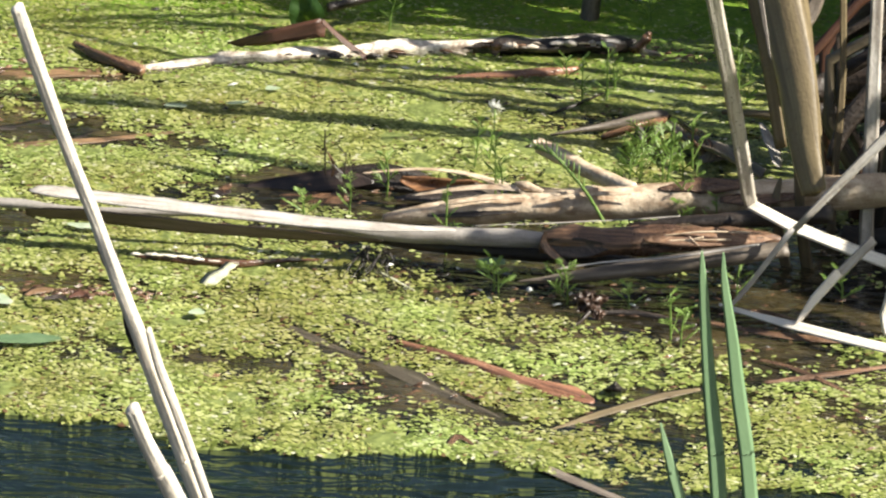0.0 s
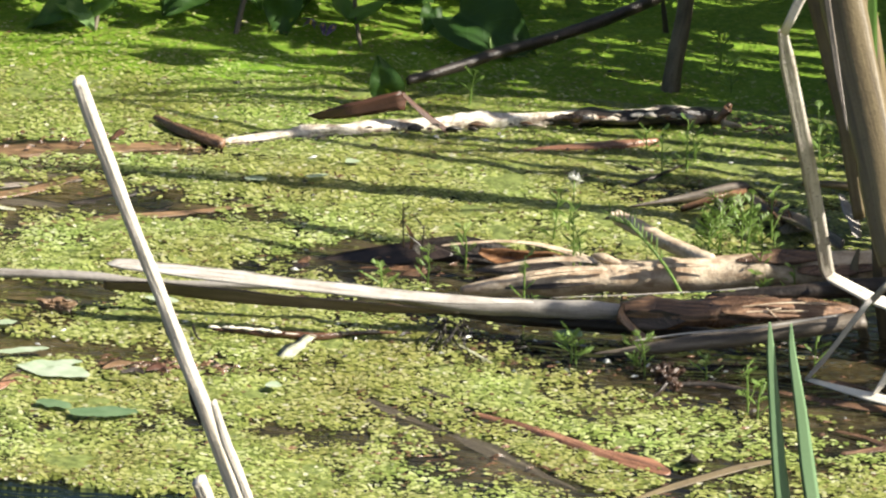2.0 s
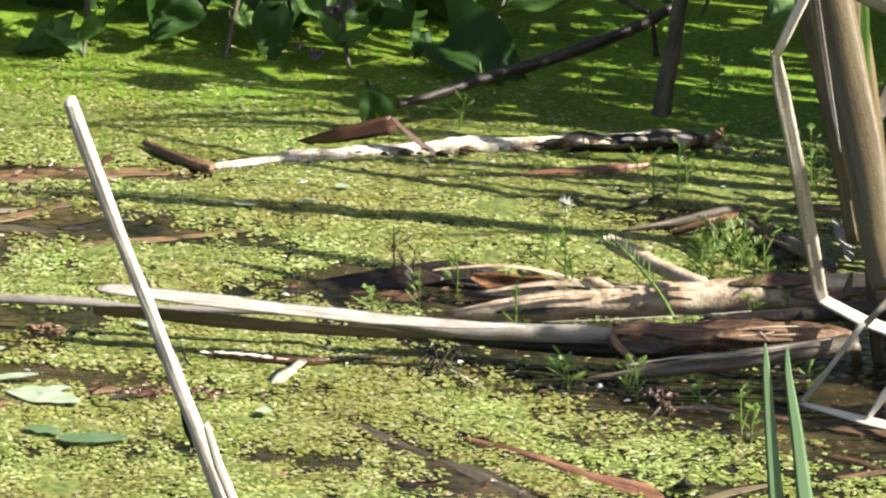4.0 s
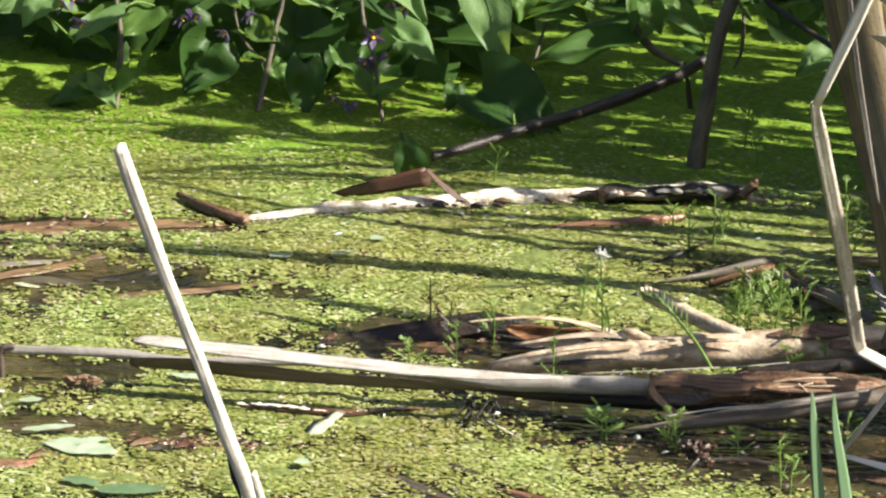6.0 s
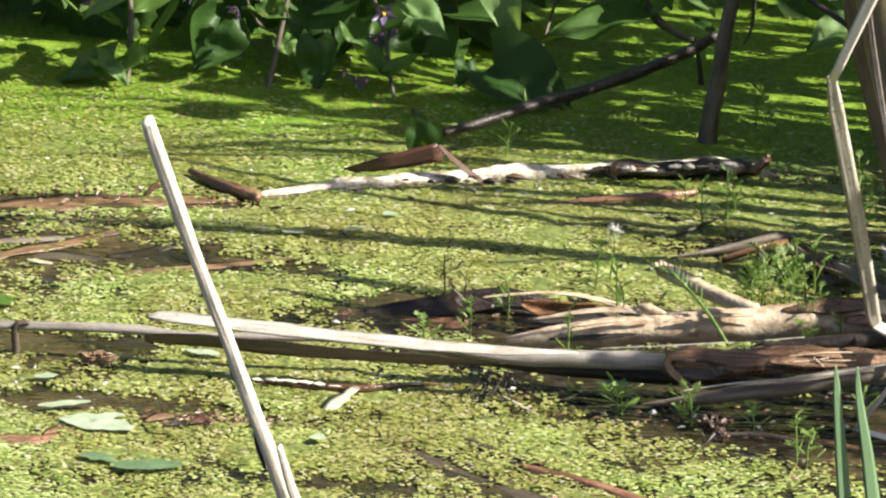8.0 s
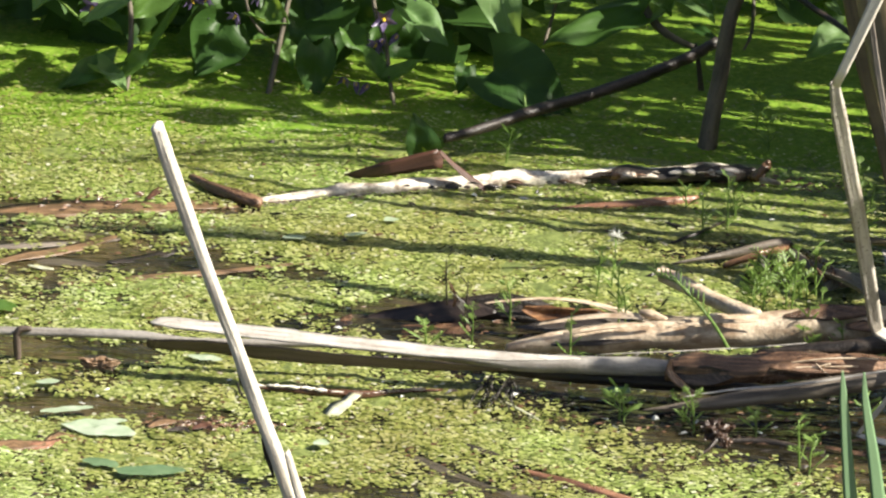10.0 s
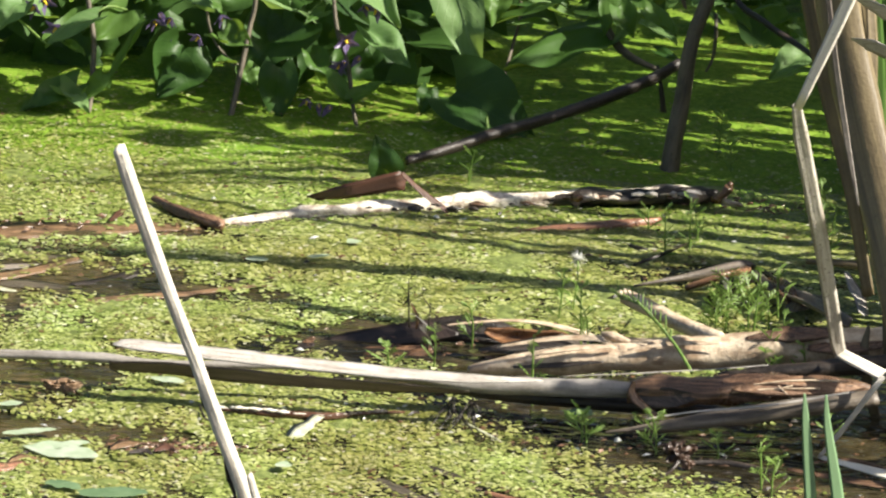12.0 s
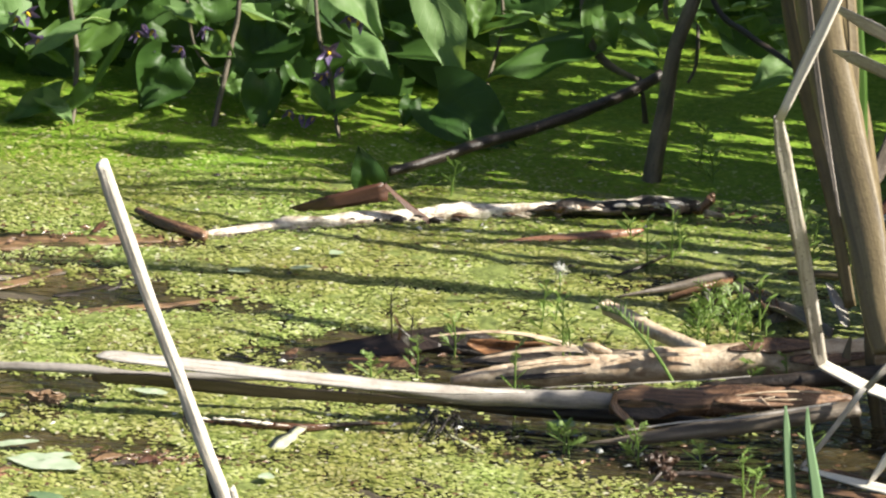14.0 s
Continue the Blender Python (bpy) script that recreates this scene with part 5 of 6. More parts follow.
def cattail_main():
    e = thing("cattail", (0.271, -0.101, -0.000), "clump of dry tan cattail leaves standing in the water", "cattail")
    rows = (
        ([(0.203, -0.020, 0.357), (0.202, -0.030, 0.309), (0.214, -0.040, 0.247), (0.232, -0.070, 0.184), (0.249, -0.115, 0.130), (0.256, -0.135, 0.097), (0.263, -0.150, 0.074)], [0.008, 0.0130, 0.0145, 0.0145, 0.0125, 0.010, 0.008], M_REED, FOLDED, 0.5, (-0.25, -0.95, 0.1)),
        ([(0.221, 0.020, 0.355), (0.219, 0.010, 0.310), (0.228, -0.000, 0.229), (0.242, -0.010, 0.167), (0.256, -0.015, 0.095), (0.270, -0.020, 0.023)], [0.006, 0.009, 0.010, 0.0095, 0.008, 0.006], M_REED, BLADE, 0.6, (0.3, -0.95, 0.1)),
        ([(0.169, 0.030, 0.393), (0.188, 0.020, 0.273), (0.202, 0.010, 0.210), (0.218, 0.000, 0.155), (0.230, -0.010, 0.114), (0.243, -0.020, 0.058)], [0.003, 0.0052, 0.0056, 0.005, 0.0045, 0.004], M_REED, BLADE, 0.6, (-0.3, -0.95, 0.1)),
        ([(0.197, -0.055, 0.315), (0.209, -0.075, 0.244), (0.221, -0.090, 0.185), (0.231, -0.115, 0.147)], [0.0016, 0.0020, 0.0020, 0.0006], M_DULL, BLADE, 0.5, (-0.2, -0.95, 0.1)),
        ([(0.228, -0.030, 0.289), (0.235, -0.050, 0.230), (0.239, -0.060, 0.181)], [0.003, 0.0038, 0.0006], M_REED, BLADE, 0.6, (0.4, -0.95, 0.1)),
        ([(0.250, -0.075, 0.083), (0.254, -0.080, 0.055), (0.259, -0.080, 0.022), (0.265, -0.080, -0.008)], [0.001, 0.003, 0.0044, 0.004], M_REED, BLADE, 0.5, (-0.4, -0.9, 0.1)),
        ([(0.243, -0.070, 0.055), (0.241, -0.075, 0.037), (0.247, -0.080, 0.010), (0.254, -0.080, -0.009)], [0.001, 0.0036, 0.004, 0.003], M_REED, BLADE, 0.5, (-0.4, -0.9, 0.1)))
    adopt(e, *[sweep("leaf", p, w, m, pr, fl, facing=fc, rough=0.05, seed=i) for i, (p, w, m, pr, fl, fc) in enumerate(rows)])
    g = sweep("green_leaf", [(0.219, 0.020, 0.434), (0.234, 0.000, 0.259), (0.240, -0.010, 0.204), (0.244, -0.020, 0.144), (0.250, -0.030, 0.092)], [0.003, 0.0048, 0.005, 0.005, 0.004], M_YOUNG, BLADE, 0.5, facing=(0.2, -1, 0.1), rough=0.03)
    adopt(e, g)
    tagged(g, "fresh green cattail leaf")


cattail_main()
for pts, w, lab in (([(0.219, -0.130, 0.285), (0.240, -0.130, 0.274), (0.272, -0.120, 0.256)], [0.003, 0.0062, 0.006], "grey flat cattail leaf hanging across the clump"),
                    ([(0.220, -0.130, 0.257), (0.231, -0.130, 0.254), (0.273, -0.120, 0.234)], [0.0012, 0.0062, 0.006], "grey torn cattail leaf hanging across the clump")):
    single("hanging_leaf", pts, w, M_GREY, lab, "dead leaf", profile=BLADE, flat=0.3, facing=(0.2, -0.7, -0.7), sharp=True)

for pts, w, m in (([(0.267, 0.020, 0.258), (0.276, 0.010, 0.150), (0.279, 0.000, 0.094), (0.278, -0.010, 0.037), (0.278, -0.020, 0.002)], [0.002, 0.0022, 0.0022, 0.0024, 0.003], M_REED),
                  ([(0.292, -0.020, 0.270), (0.296, -0.030, 0.164), (0.298, -0.040, 0.093), (0.300, -0.050, 0.010), (0.303, -0.050, -0.023)], [0.003, 0.004, 0.0046, 0.005, 0.005], M_GREY),
                  ([(0.268, 0.100, 0.145), (0.259, 0.090, 0.117), (0.252, 0.080, 0.105), (0.246, 0.070, 0.088)], [0.004, 0.005, 0.004, 0.003], M_SPLIT),
                  ([(0.251, 0.160, 0.053), (0.262, 0.160, 0.060), (0.299, 0.160, 0.069), (0.335, 0.150, 0.081)], [0.0016, 0.0028, 0.0022, 0.002], M_STRAW),
                  # the thick near-black lengths paint the deep shade inside the clump
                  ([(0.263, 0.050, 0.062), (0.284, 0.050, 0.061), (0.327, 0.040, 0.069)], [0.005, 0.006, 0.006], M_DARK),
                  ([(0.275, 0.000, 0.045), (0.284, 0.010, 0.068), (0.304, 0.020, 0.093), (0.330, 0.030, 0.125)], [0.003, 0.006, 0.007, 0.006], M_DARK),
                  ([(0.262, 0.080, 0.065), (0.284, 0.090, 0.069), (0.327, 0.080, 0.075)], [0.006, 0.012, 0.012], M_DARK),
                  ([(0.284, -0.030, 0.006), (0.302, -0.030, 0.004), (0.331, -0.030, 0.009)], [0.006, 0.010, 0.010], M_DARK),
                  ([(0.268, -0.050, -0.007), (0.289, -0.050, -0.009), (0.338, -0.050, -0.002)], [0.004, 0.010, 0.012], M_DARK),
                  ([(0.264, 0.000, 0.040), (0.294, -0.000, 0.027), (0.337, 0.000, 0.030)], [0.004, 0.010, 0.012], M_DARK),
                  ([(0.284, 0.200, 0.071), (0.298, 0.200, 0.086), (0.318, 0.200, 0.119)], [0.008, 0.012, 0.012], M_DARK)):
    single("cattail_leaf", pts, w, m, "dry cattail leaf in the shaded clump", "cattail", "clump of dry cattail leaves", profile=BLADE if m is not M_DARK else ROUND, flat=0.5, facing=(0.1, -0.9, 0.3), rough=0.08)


def stand_of_cattails():
    """The stand beside the pond, whose leaves throw the long streaks of shade across the weed."""
    rr = random.Random(21)
    spots = [(rr.uniform(0.36, 0.62), rr.uniform(0.36, 0.66), rr.uniform(0.42, 0.66)) for _ in range(24)]
    spots += [(rr.uniform(0.35, 0.7), rr.uniform(0.62, 1.0), rr.uniform(0.4, 0.9)) for _ in range(10)]
    spots += [(rr.uniform(0.36, 0.7), rr.uniform(0.02, 0.30), rr.uniform(0.45, 0.9)) for _ in range(6)]
    spots += [(rr.uniform(0.36, 0.6), rr.uniform(-0.20, 0.02), rr.uniform(0.22, 0.32)) for _ in range(4)]
    spots += [(rr.uniform(0.34, 0.44), y, h) for y, h in ((0.378, 0.82), (0.352, 0.74), (0.318, 0.8), (0.292, 0.7), (0.255, 0.62), (0.19, 0.55), (0.13, 0.5), (0.405, 0.8))]
    for x, y, h in spots:
        e = thing("cattail", (x, y, 0), "tall dry cattail plant with narrow leaves in the water", "cattail", "cattails at the pond edge")
        for k in range(rr.randint(2, 4)):
            a, lean = rr.uniform(0, math.tau), rr.uniform(0.02, 0.16)
            hh = h * rr.uniform(0.7, 1.15) * (0.35 if 0.0 < y < 0.07 else 1.0)
            d = Vector((math.cos(a) * 0.6, math.sin(a), 0))
            b = Vector((x, y, -0.05)) + d * 0.012
            pts = [b, b + d * lean * hh * 0.25 + Vector((0, 0, hh * 0.35)), b + d * lean * hh * 0.7 + Vector((0, 0, hh * 0.75)), b + d * lean * hh * 1.5 + Vector((0, 0, hh))]
            m = M_SPLIT if rr.random() < 0.7 else M_YOUNG
            adopt(e, sweep("leaf", pts, [0.005, 0.006, 0.005, 0.001], m, BLADE, 0.5, facing=(math.sin(a * 3), -math.cos(a * 3), 0.1), steps=3, rough=0.03))


stand_of_cattails()


def dead_base():
    """Old dark stems and flattened leaves round the foot of the stand."""
    rr = random.Random(4)
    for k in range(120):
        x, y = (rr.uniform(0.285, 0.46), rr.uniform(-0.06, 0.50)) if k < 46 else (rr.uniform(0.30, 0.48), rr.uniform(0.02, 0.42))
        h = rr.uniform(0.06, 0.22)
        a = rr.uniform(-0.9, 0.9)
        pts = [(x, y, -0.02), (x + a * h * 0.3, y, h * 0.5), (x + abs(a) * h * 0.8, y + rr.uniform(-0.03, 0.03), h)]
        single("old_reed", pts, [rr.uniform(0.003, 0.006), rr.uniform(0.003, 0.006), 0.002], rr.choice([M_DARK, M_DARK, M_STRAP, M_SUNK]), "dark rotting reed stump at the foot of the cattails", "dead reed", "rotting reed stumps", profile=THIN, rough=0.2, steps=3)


dead_base()


# ---- nightshade on the bank ----
def bush(at, label):
    return thing("nightshade", at, label, "plant", "nightshade plants on the bank")


def add_leaf(e, base, tip, width, facing, mat=None, fold=0.45, droop=0.14, heart=0.2, seed=1.0):
    v, f, u = leaf_data(base, tip, width, facing, fold, droop, heart, 14, 9, 0.27, seed)
    adopt(e, mesh_object("leaf", v, f, mat or M_LEAF, u))


def add_stem(e, pts, w, mat=None, name="stem"):
    adopt(e, sweep(name, pts, w, mat or M_STEM, THIN, rough=0.08, steps=5))


def flower_meshes():
    v, f, u = leaf_data((0, 0, 0), (0, -0.0095, 0.004), 0.0042, (0, 0, 1), 0.3, -0.15, 0.0, 5, 3, 0.0)
    me = bpy.data.meshes.new("petal")
    me.from_pydata(v, [], f)
    me.materials.append(M_PETAL)
    bm = bmesh.new()
    bmesh.ops.create_cone(bm, cap_ends=True, segments=7, radius1=0.0013, radius2=0.0005, depth=0.0042)
    mc = bpy.data.meshes.new("cone")
    bm.to_mesh(mc)
    bm.free()
    mc.materials.append(M_CONE)
    return me, mc


PETAL, CONE = flower_meshes()


def add_flower(e, at, facing, size=1.0, closed=False):
    fl = new("flower")
    fl.empty_display_size = 0.01
    fl.parent = e
    m = Vector(facing).to_track_quat('Z', 'Y').to_matrix().to_4x4()
    fl.matrix_parent_inverse = Matrix.Translation(-e.location)
    fl.matrix_basis = Matrix.Translation(at) @ m @ Matrix.Diagonal((size, size, size, 1))
    for k in range(5):
        p = new("petal", PETAL)
        p.parent = fl
        p.matrix_basis = pose(0, 0, -0.001, -55 if closed else rnd.uniform(-18, 12), 0, k * 72 + rnd.uniform(-8, 8))
    c = new("cone", CONE)
    c.parent = fl
    c.matrix_basis = pose(0, 0, 0.0025)
    fl["label"] = "violet star-shaped flower with a yellow cone"


CAM = (0.05, -0.95, 0.30)
UP = (0.1, -0.3, 0.95)
b = bush((-0.340, 0.535, 0.000), "leafy nightshade with heart-shaped green leaves, violet flowers")
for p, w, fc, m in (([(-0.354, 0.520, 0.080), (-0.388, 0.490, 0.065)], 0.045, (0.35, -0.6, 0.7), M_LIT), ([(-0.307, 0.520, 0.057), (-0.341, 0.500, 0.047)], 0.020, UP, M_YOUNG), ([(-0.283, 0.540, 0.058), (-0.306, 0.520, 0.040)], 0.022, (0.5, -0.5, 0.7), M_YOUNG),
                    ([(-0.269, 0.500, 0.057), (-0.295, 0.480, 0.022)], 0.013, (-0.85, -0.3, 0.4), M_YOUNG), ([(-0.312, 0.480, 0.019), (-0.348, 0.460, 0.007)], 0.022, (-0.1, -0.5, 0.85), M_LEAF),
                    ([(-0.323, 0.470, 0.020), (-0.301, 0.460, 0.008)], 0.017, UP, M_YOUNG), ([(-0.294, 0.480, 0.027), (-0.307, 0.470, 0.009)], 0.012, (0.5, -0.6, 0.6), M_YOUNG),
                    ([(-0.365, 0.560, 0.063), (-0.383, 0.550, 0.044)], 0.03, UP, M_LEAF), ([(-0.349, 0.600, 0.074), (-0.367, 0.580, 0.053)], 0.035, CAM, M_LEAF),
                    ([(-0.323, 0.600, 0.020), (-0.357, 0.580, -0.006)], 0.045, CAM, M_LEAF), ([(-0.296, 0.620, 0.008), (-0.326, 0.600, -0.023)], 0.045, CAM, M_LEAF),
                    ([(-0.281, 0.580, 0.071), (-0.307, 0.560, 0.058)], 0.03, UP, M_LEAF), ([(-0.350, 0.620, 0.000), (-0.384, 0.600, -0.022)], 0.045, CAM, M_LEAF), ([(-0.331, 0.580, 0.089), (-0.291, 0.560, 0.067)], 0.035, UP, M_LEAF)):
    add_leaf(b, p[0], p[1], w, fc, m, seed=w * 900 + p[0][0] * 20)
add_stem(b, [(-0.322, 0.560, 0.154), (-0.312, 0.530, 0.079), (-0.303, 0.500, 0.046), (-0.302, 0.480, 0.010), (-0.303, 0.470, -0.002)], [0.0016, 0.0018, 0.002, 0.002, 0.0018])
add_stem(b, [(-0.368, 0.520, 0.061), (-0.352, 0.510, 0.051), (-0.335, 0.500, 0.040)], [0.0009, 0.0011, 0.0008], M_SPRIG, "petiole")
add_stem(b, [(-0.308, 0.520, 0.057), (-0.296, 0.530, 0.063), (-0.283, 0.540, 0.058)], 0.0008, M_SPRIG, "petiole")
for p in ((-0.346, 0.500, 0.068), (-0.340, 0.510, 0.070), (-0.330, 0.500, 0.053)):
    add_flower(b, p, (rnd.uniform(-0.5, 0.5), -0.7, rnd.uniform(-0.8, 0.1)), rnd.uniform(0.8, 1.1))

b = bush((-0.242, 0.541, 0.000), "nightshade with a large drooping heart-shaped leaf and violet flowers")
for p, w, fc, m in (([(-0.239, 0.520, 0.039), (-0.255, 0.500, 0.006)], 0.042, (0.35, -0.85, 0.35), M_LEAF), ([(-0.249, 0.580, 0.064), (-0.274, 0.560, 0.047)], 0.04, UP, M_LEAF),
                    ([(-0.198, 0.560, 0.082), (-0.232, 0.540, 0.064)], 0.035, CAM, M_LEAF), ([(-0.239, 0.620, 0.033), (-0.270, 0.600, 0.015)], 0.04, CAM, M_LEAF), ([(-0.209, 0.600, 0.049), (-0.230, 0.580, 0.010)], 0.05, CAM, M_LEAF),
                    ([(-0.227, 0.530, 0.076), (-0.213, 0.520, 0.065)], 0.014, UP, M_YOUNG), ([(-0.210, 0.520, 0.054), (-0.192, 0.510, 0.046)], 0.018, CAM, M_YOUNG), ([(-0.196, 0.510, 0.029), (-0.186, 0.500, 0.016)], 0.017, (0.3, -0.6, 0.6), M_YOUNG)):
    add_leaf(b, p[0], p[1], w, fc, m, seed=w * 900 + p[0][0] * 20)
add_stem(b, [(-0.193, 0.560, 0.161), (-0.191, 0.530, 0.078), (-0.194, 0.520, 0.055), (-0.199, 0.500, 0.023), (-0.203, 0.480, -0.003)], [0.0015, 0.0017, 0.0019, 0.002, 0.0022])
add_stem(b, [(-0.235, 0.550, 0.120), (-0.225, 0.530, 0.059), (-0.215, 0.520, 0.039), (-0.196, 0.510, 0.027)], [0.0009, 0.0011, 0.0011, 0.0012])
for p in ((-0.258, 0.520, 0.062), (-0.251, 0.520, 0.059), (-0.257, 0.520, 0.042), (-0.229, 0.510, 0.050), (-0.215, 0.520, 0.063), (-0.263, 0.530, 0.054)):
    add_flower(b, p, (rnd.uniform(-0.6, 0.6), -0.7, rnd.uniform(-1.0, -0.1)), rnd.uniform(0.85, 1.15), rnd.random() < 0.4)

b = bush((-0.153, 0.545, 0.000), "nightshade with broad dark leaves and a violet star flower")
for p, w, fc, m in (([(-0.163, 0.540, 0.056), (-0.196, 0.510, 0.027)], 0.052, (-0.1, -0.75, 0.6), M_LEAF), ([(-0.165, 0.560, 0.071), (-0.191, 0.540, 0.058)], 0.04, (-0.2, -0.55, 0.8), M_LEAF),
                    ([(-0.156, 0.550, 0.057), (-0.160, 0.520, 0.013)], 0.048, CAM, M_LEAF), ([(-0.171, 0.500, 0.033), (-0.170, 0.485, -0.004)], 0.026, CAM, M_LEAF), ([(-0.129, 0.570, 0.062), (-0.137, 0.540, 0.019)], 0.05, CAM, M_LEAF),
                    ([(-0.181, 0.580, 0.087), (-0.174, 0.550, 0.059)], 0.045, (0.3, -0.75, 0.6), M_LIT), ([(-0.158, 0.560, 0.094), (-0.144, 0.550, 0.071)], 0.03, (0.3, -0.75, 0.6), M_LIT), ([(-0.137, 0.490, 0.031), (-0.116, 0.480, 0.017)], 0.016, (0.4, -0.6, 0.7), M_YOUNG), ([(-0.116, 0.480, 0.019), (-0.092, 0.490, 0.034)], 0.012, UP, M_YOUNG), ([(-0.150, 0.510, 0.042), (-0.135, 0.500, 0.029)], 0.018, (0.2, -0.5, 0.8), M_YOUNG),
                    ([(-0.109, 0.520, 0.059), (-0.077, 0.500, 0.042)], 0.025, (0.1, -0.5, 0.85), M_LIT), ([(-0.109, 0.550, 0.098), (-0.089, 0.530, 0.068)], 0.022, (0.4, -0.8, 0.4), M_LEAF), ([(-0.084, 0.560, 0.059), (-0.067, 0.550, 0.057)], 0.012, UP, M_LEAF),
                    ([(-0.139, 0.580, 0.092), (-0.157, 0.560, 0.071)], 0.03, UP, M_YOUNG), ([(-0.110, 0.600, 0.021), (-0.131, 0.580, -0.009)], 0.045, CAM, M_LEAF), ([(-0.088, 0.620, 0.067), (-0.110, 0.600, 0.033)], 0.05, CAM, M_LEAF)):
    add_leaf(b, p[0], p[1], w, fc, m, seed=w * 900 + p[0][0] * 20)
add_stem(b, [(-0.144, 0.570, 0.141), (-0.134, 0.530, 0.064), (-0.123, 0.510, 0.037), (-0.117, 0.485, 0.016), (-0.112, 0.470, -0.000)], [0.0014, 0.0015, 0.0016, 0.0016, 0.0014])
add_flower(b, (-0.123, 0.490, 0.058), (0.1, -0.95, 0.1), 1.15)
for p in ((-0.127, 0.500, 0.037), (-0.124, 0.500, 0.040), (-0.114, 0.500, 0.044), (-0.112, 0.520, 0.076), (-0.104, 0.520, 0.075), (-0.148, 0.475, 0.018), (-0.140, 0.475, 0.015), (-0.132, 0.475, 0.014)):
    add_flower(b, p, (rnd.uniform(-0.6, 0.6), -0.7, rnd.uniform(-1.0, 0.0)), rnd.uniform(0.85, 1.2), rnd.random() < 0.5)

b = bush((-0.017, 0.574, 0.000), "nightshade with long hanging leaves, some lit through")
for p, w, fc, m in (([(-0.023, 0.600, 0.067), (-0.022, 0.590, 0.048)], 0.014, (0.6, -0.6, 0.5), M_YOUNG), ([(0.013, 0.600, 0.066), (0.030, 0.590, 0.058)], 0.012, UP, M_YOUNG), ([(0.013, 0.600, 0.063), (-0.018, 0.590, 0.053)], 0.010, UP, M_YOUNG),
                    ([(0.064, 0.620, 0.046), (0.078, 0.600, 0.043)], 0.02, (0.4, -0.7, 0.6), M_LIT), ([(0.087, 0.630, 0.046), (0.109, 0.610, 0.044)], 0.018, UP, M_LIT), ([(-0.055, 0.535, 0.104), (-0.028, 0.500, 0.033)], 0.034, (-0.12, -0.93, 0.45), M_LIT), ([(-0.019, 0.560, 0.082), (-0.023, 0.540, 0.061)], 0.02, CAM, M_YOUNG), ([(-0.015, 0.550, 0.063), (0.022, 0.540, 0.082)], 0.012, UP, M_YOUNG),
                    ([(0.059, 0.580, 0.049), (-0.014, 0.550, 0.028)], 0.04, (-0.1, -0.3, 0.95), M_LEAF), ([(-0.045, 0.490, 0.027), (0.016, 0.460, -0.000)], 0.050, (0.25, -0.8, 0.5), M_LEAF), ([(0.028, 0.600, 0.093), (-0.012, 0.580, 0.062)], 0.05, UP, M_LEAF),
                    ([(0.060, 0.580, 0.079), (0.057, 0.560, 0.052)], 0.014, CAM, M_YOUNG), ([(0.066, 0.570, 0.071), (0.078, 0.560, 0.054)], 0.018, (0.3, -0.8, 0.4), M_YOUNG), ([(0.085, 0.580, 0.068), (0.107, 0.570, 0.056)], 0.018, UP, M_YOUNG), ([(0.009, 0.620, 0.099), (0.052, 0.600, 0.077)], 0.05, CAM, M_LEAF),
                    ([(-0.063, 0.490, 0.026), (-0.068, 0.480, 0.010)], 0.014, CAM, M_LEAF)):
    add_leaf(b, p[0], p[1], w, fc, m, droop=0.05, seed=w * 900 + p[0][0] * 20)
add_stem(b, [(-0.066, 0.580, 0.189), (-0.060, 0.550, 0.118)], [0.0012, 0.001], None)
add_stem(b, [(-0.015, 0.600, 0.111), (-0.004, 0.580, 0.067), (-0.010, 0.570, 0.031), (-0.017, 0.500, 0.013)], [0.001, 0.0012, 0.0012, 0.0012])
add_stem(b, [(0.053, 0.600, 0.132), (0.054, 0.580, 0.075), (0.060, 0.575, 0.051), (0.075, 0.570, 0.036), (0.100, 0.570, 0.025)], [0.003, 0.0034, 0.0036, 0.003, 0.0016])
add_stem(b, [(-0.018, 0.460, -0.004), (-0.021, 0.470, 0.014)], [0.0012, 0.001], M_SPRIG, "petiole")

b = bush((0.172, 0.687, 0.000), "nightshade with small leaves on dark trailing stems")
for p, w, fc, m in (([(0.162, 0.600, 0.073), (0.186, 0.580, 0.090)], 0.020, UP, M_LIT), ([(0.176, 0.580, 0.074), (0.190, 0.560, 0.059)], 0.014, CAM, M_YOUNG), ([(0.201, 0.520, 0.060), (0.176, 0.500, 0.048)], 0.022, (-0.2, -0.7, 0.6), M_LIT),
                    ([(0.122, 0.620, 0.084), (0.135, 0.600, 0.068)], 0.022, UP, M_LIT), ([(0.183, 0.560, 0.067), (0.196, 0.550, 0.077)], 0.012, UP, M_YOUNG), ([(0.193, 0.600, 0.090), (0.170, 0.580, 0.077)], 0.03, CAM, M_LEAF)):
    add_leaf(b, p[0], p[1], w, fc, m, seed=w * 900 + p[0][0] * 20)
add_stem(b, [(0.125, 0.600, 0.153), (0.147, 0.560, 0.090), (0.171, 0.530, 0.077), (0.200, 0.500, 0.067), (0.225, 0.470, 0.058)], [0.002, 0.0024, 0.0024, 0.0022, 0.002], M_DARK)
add_stem(b, [(0.136, 0.620, 0.056), (0.136, 0.600, 0.032), (0.131, 0.590, 0.021)], [0.0014, 0.0014, 0.001])

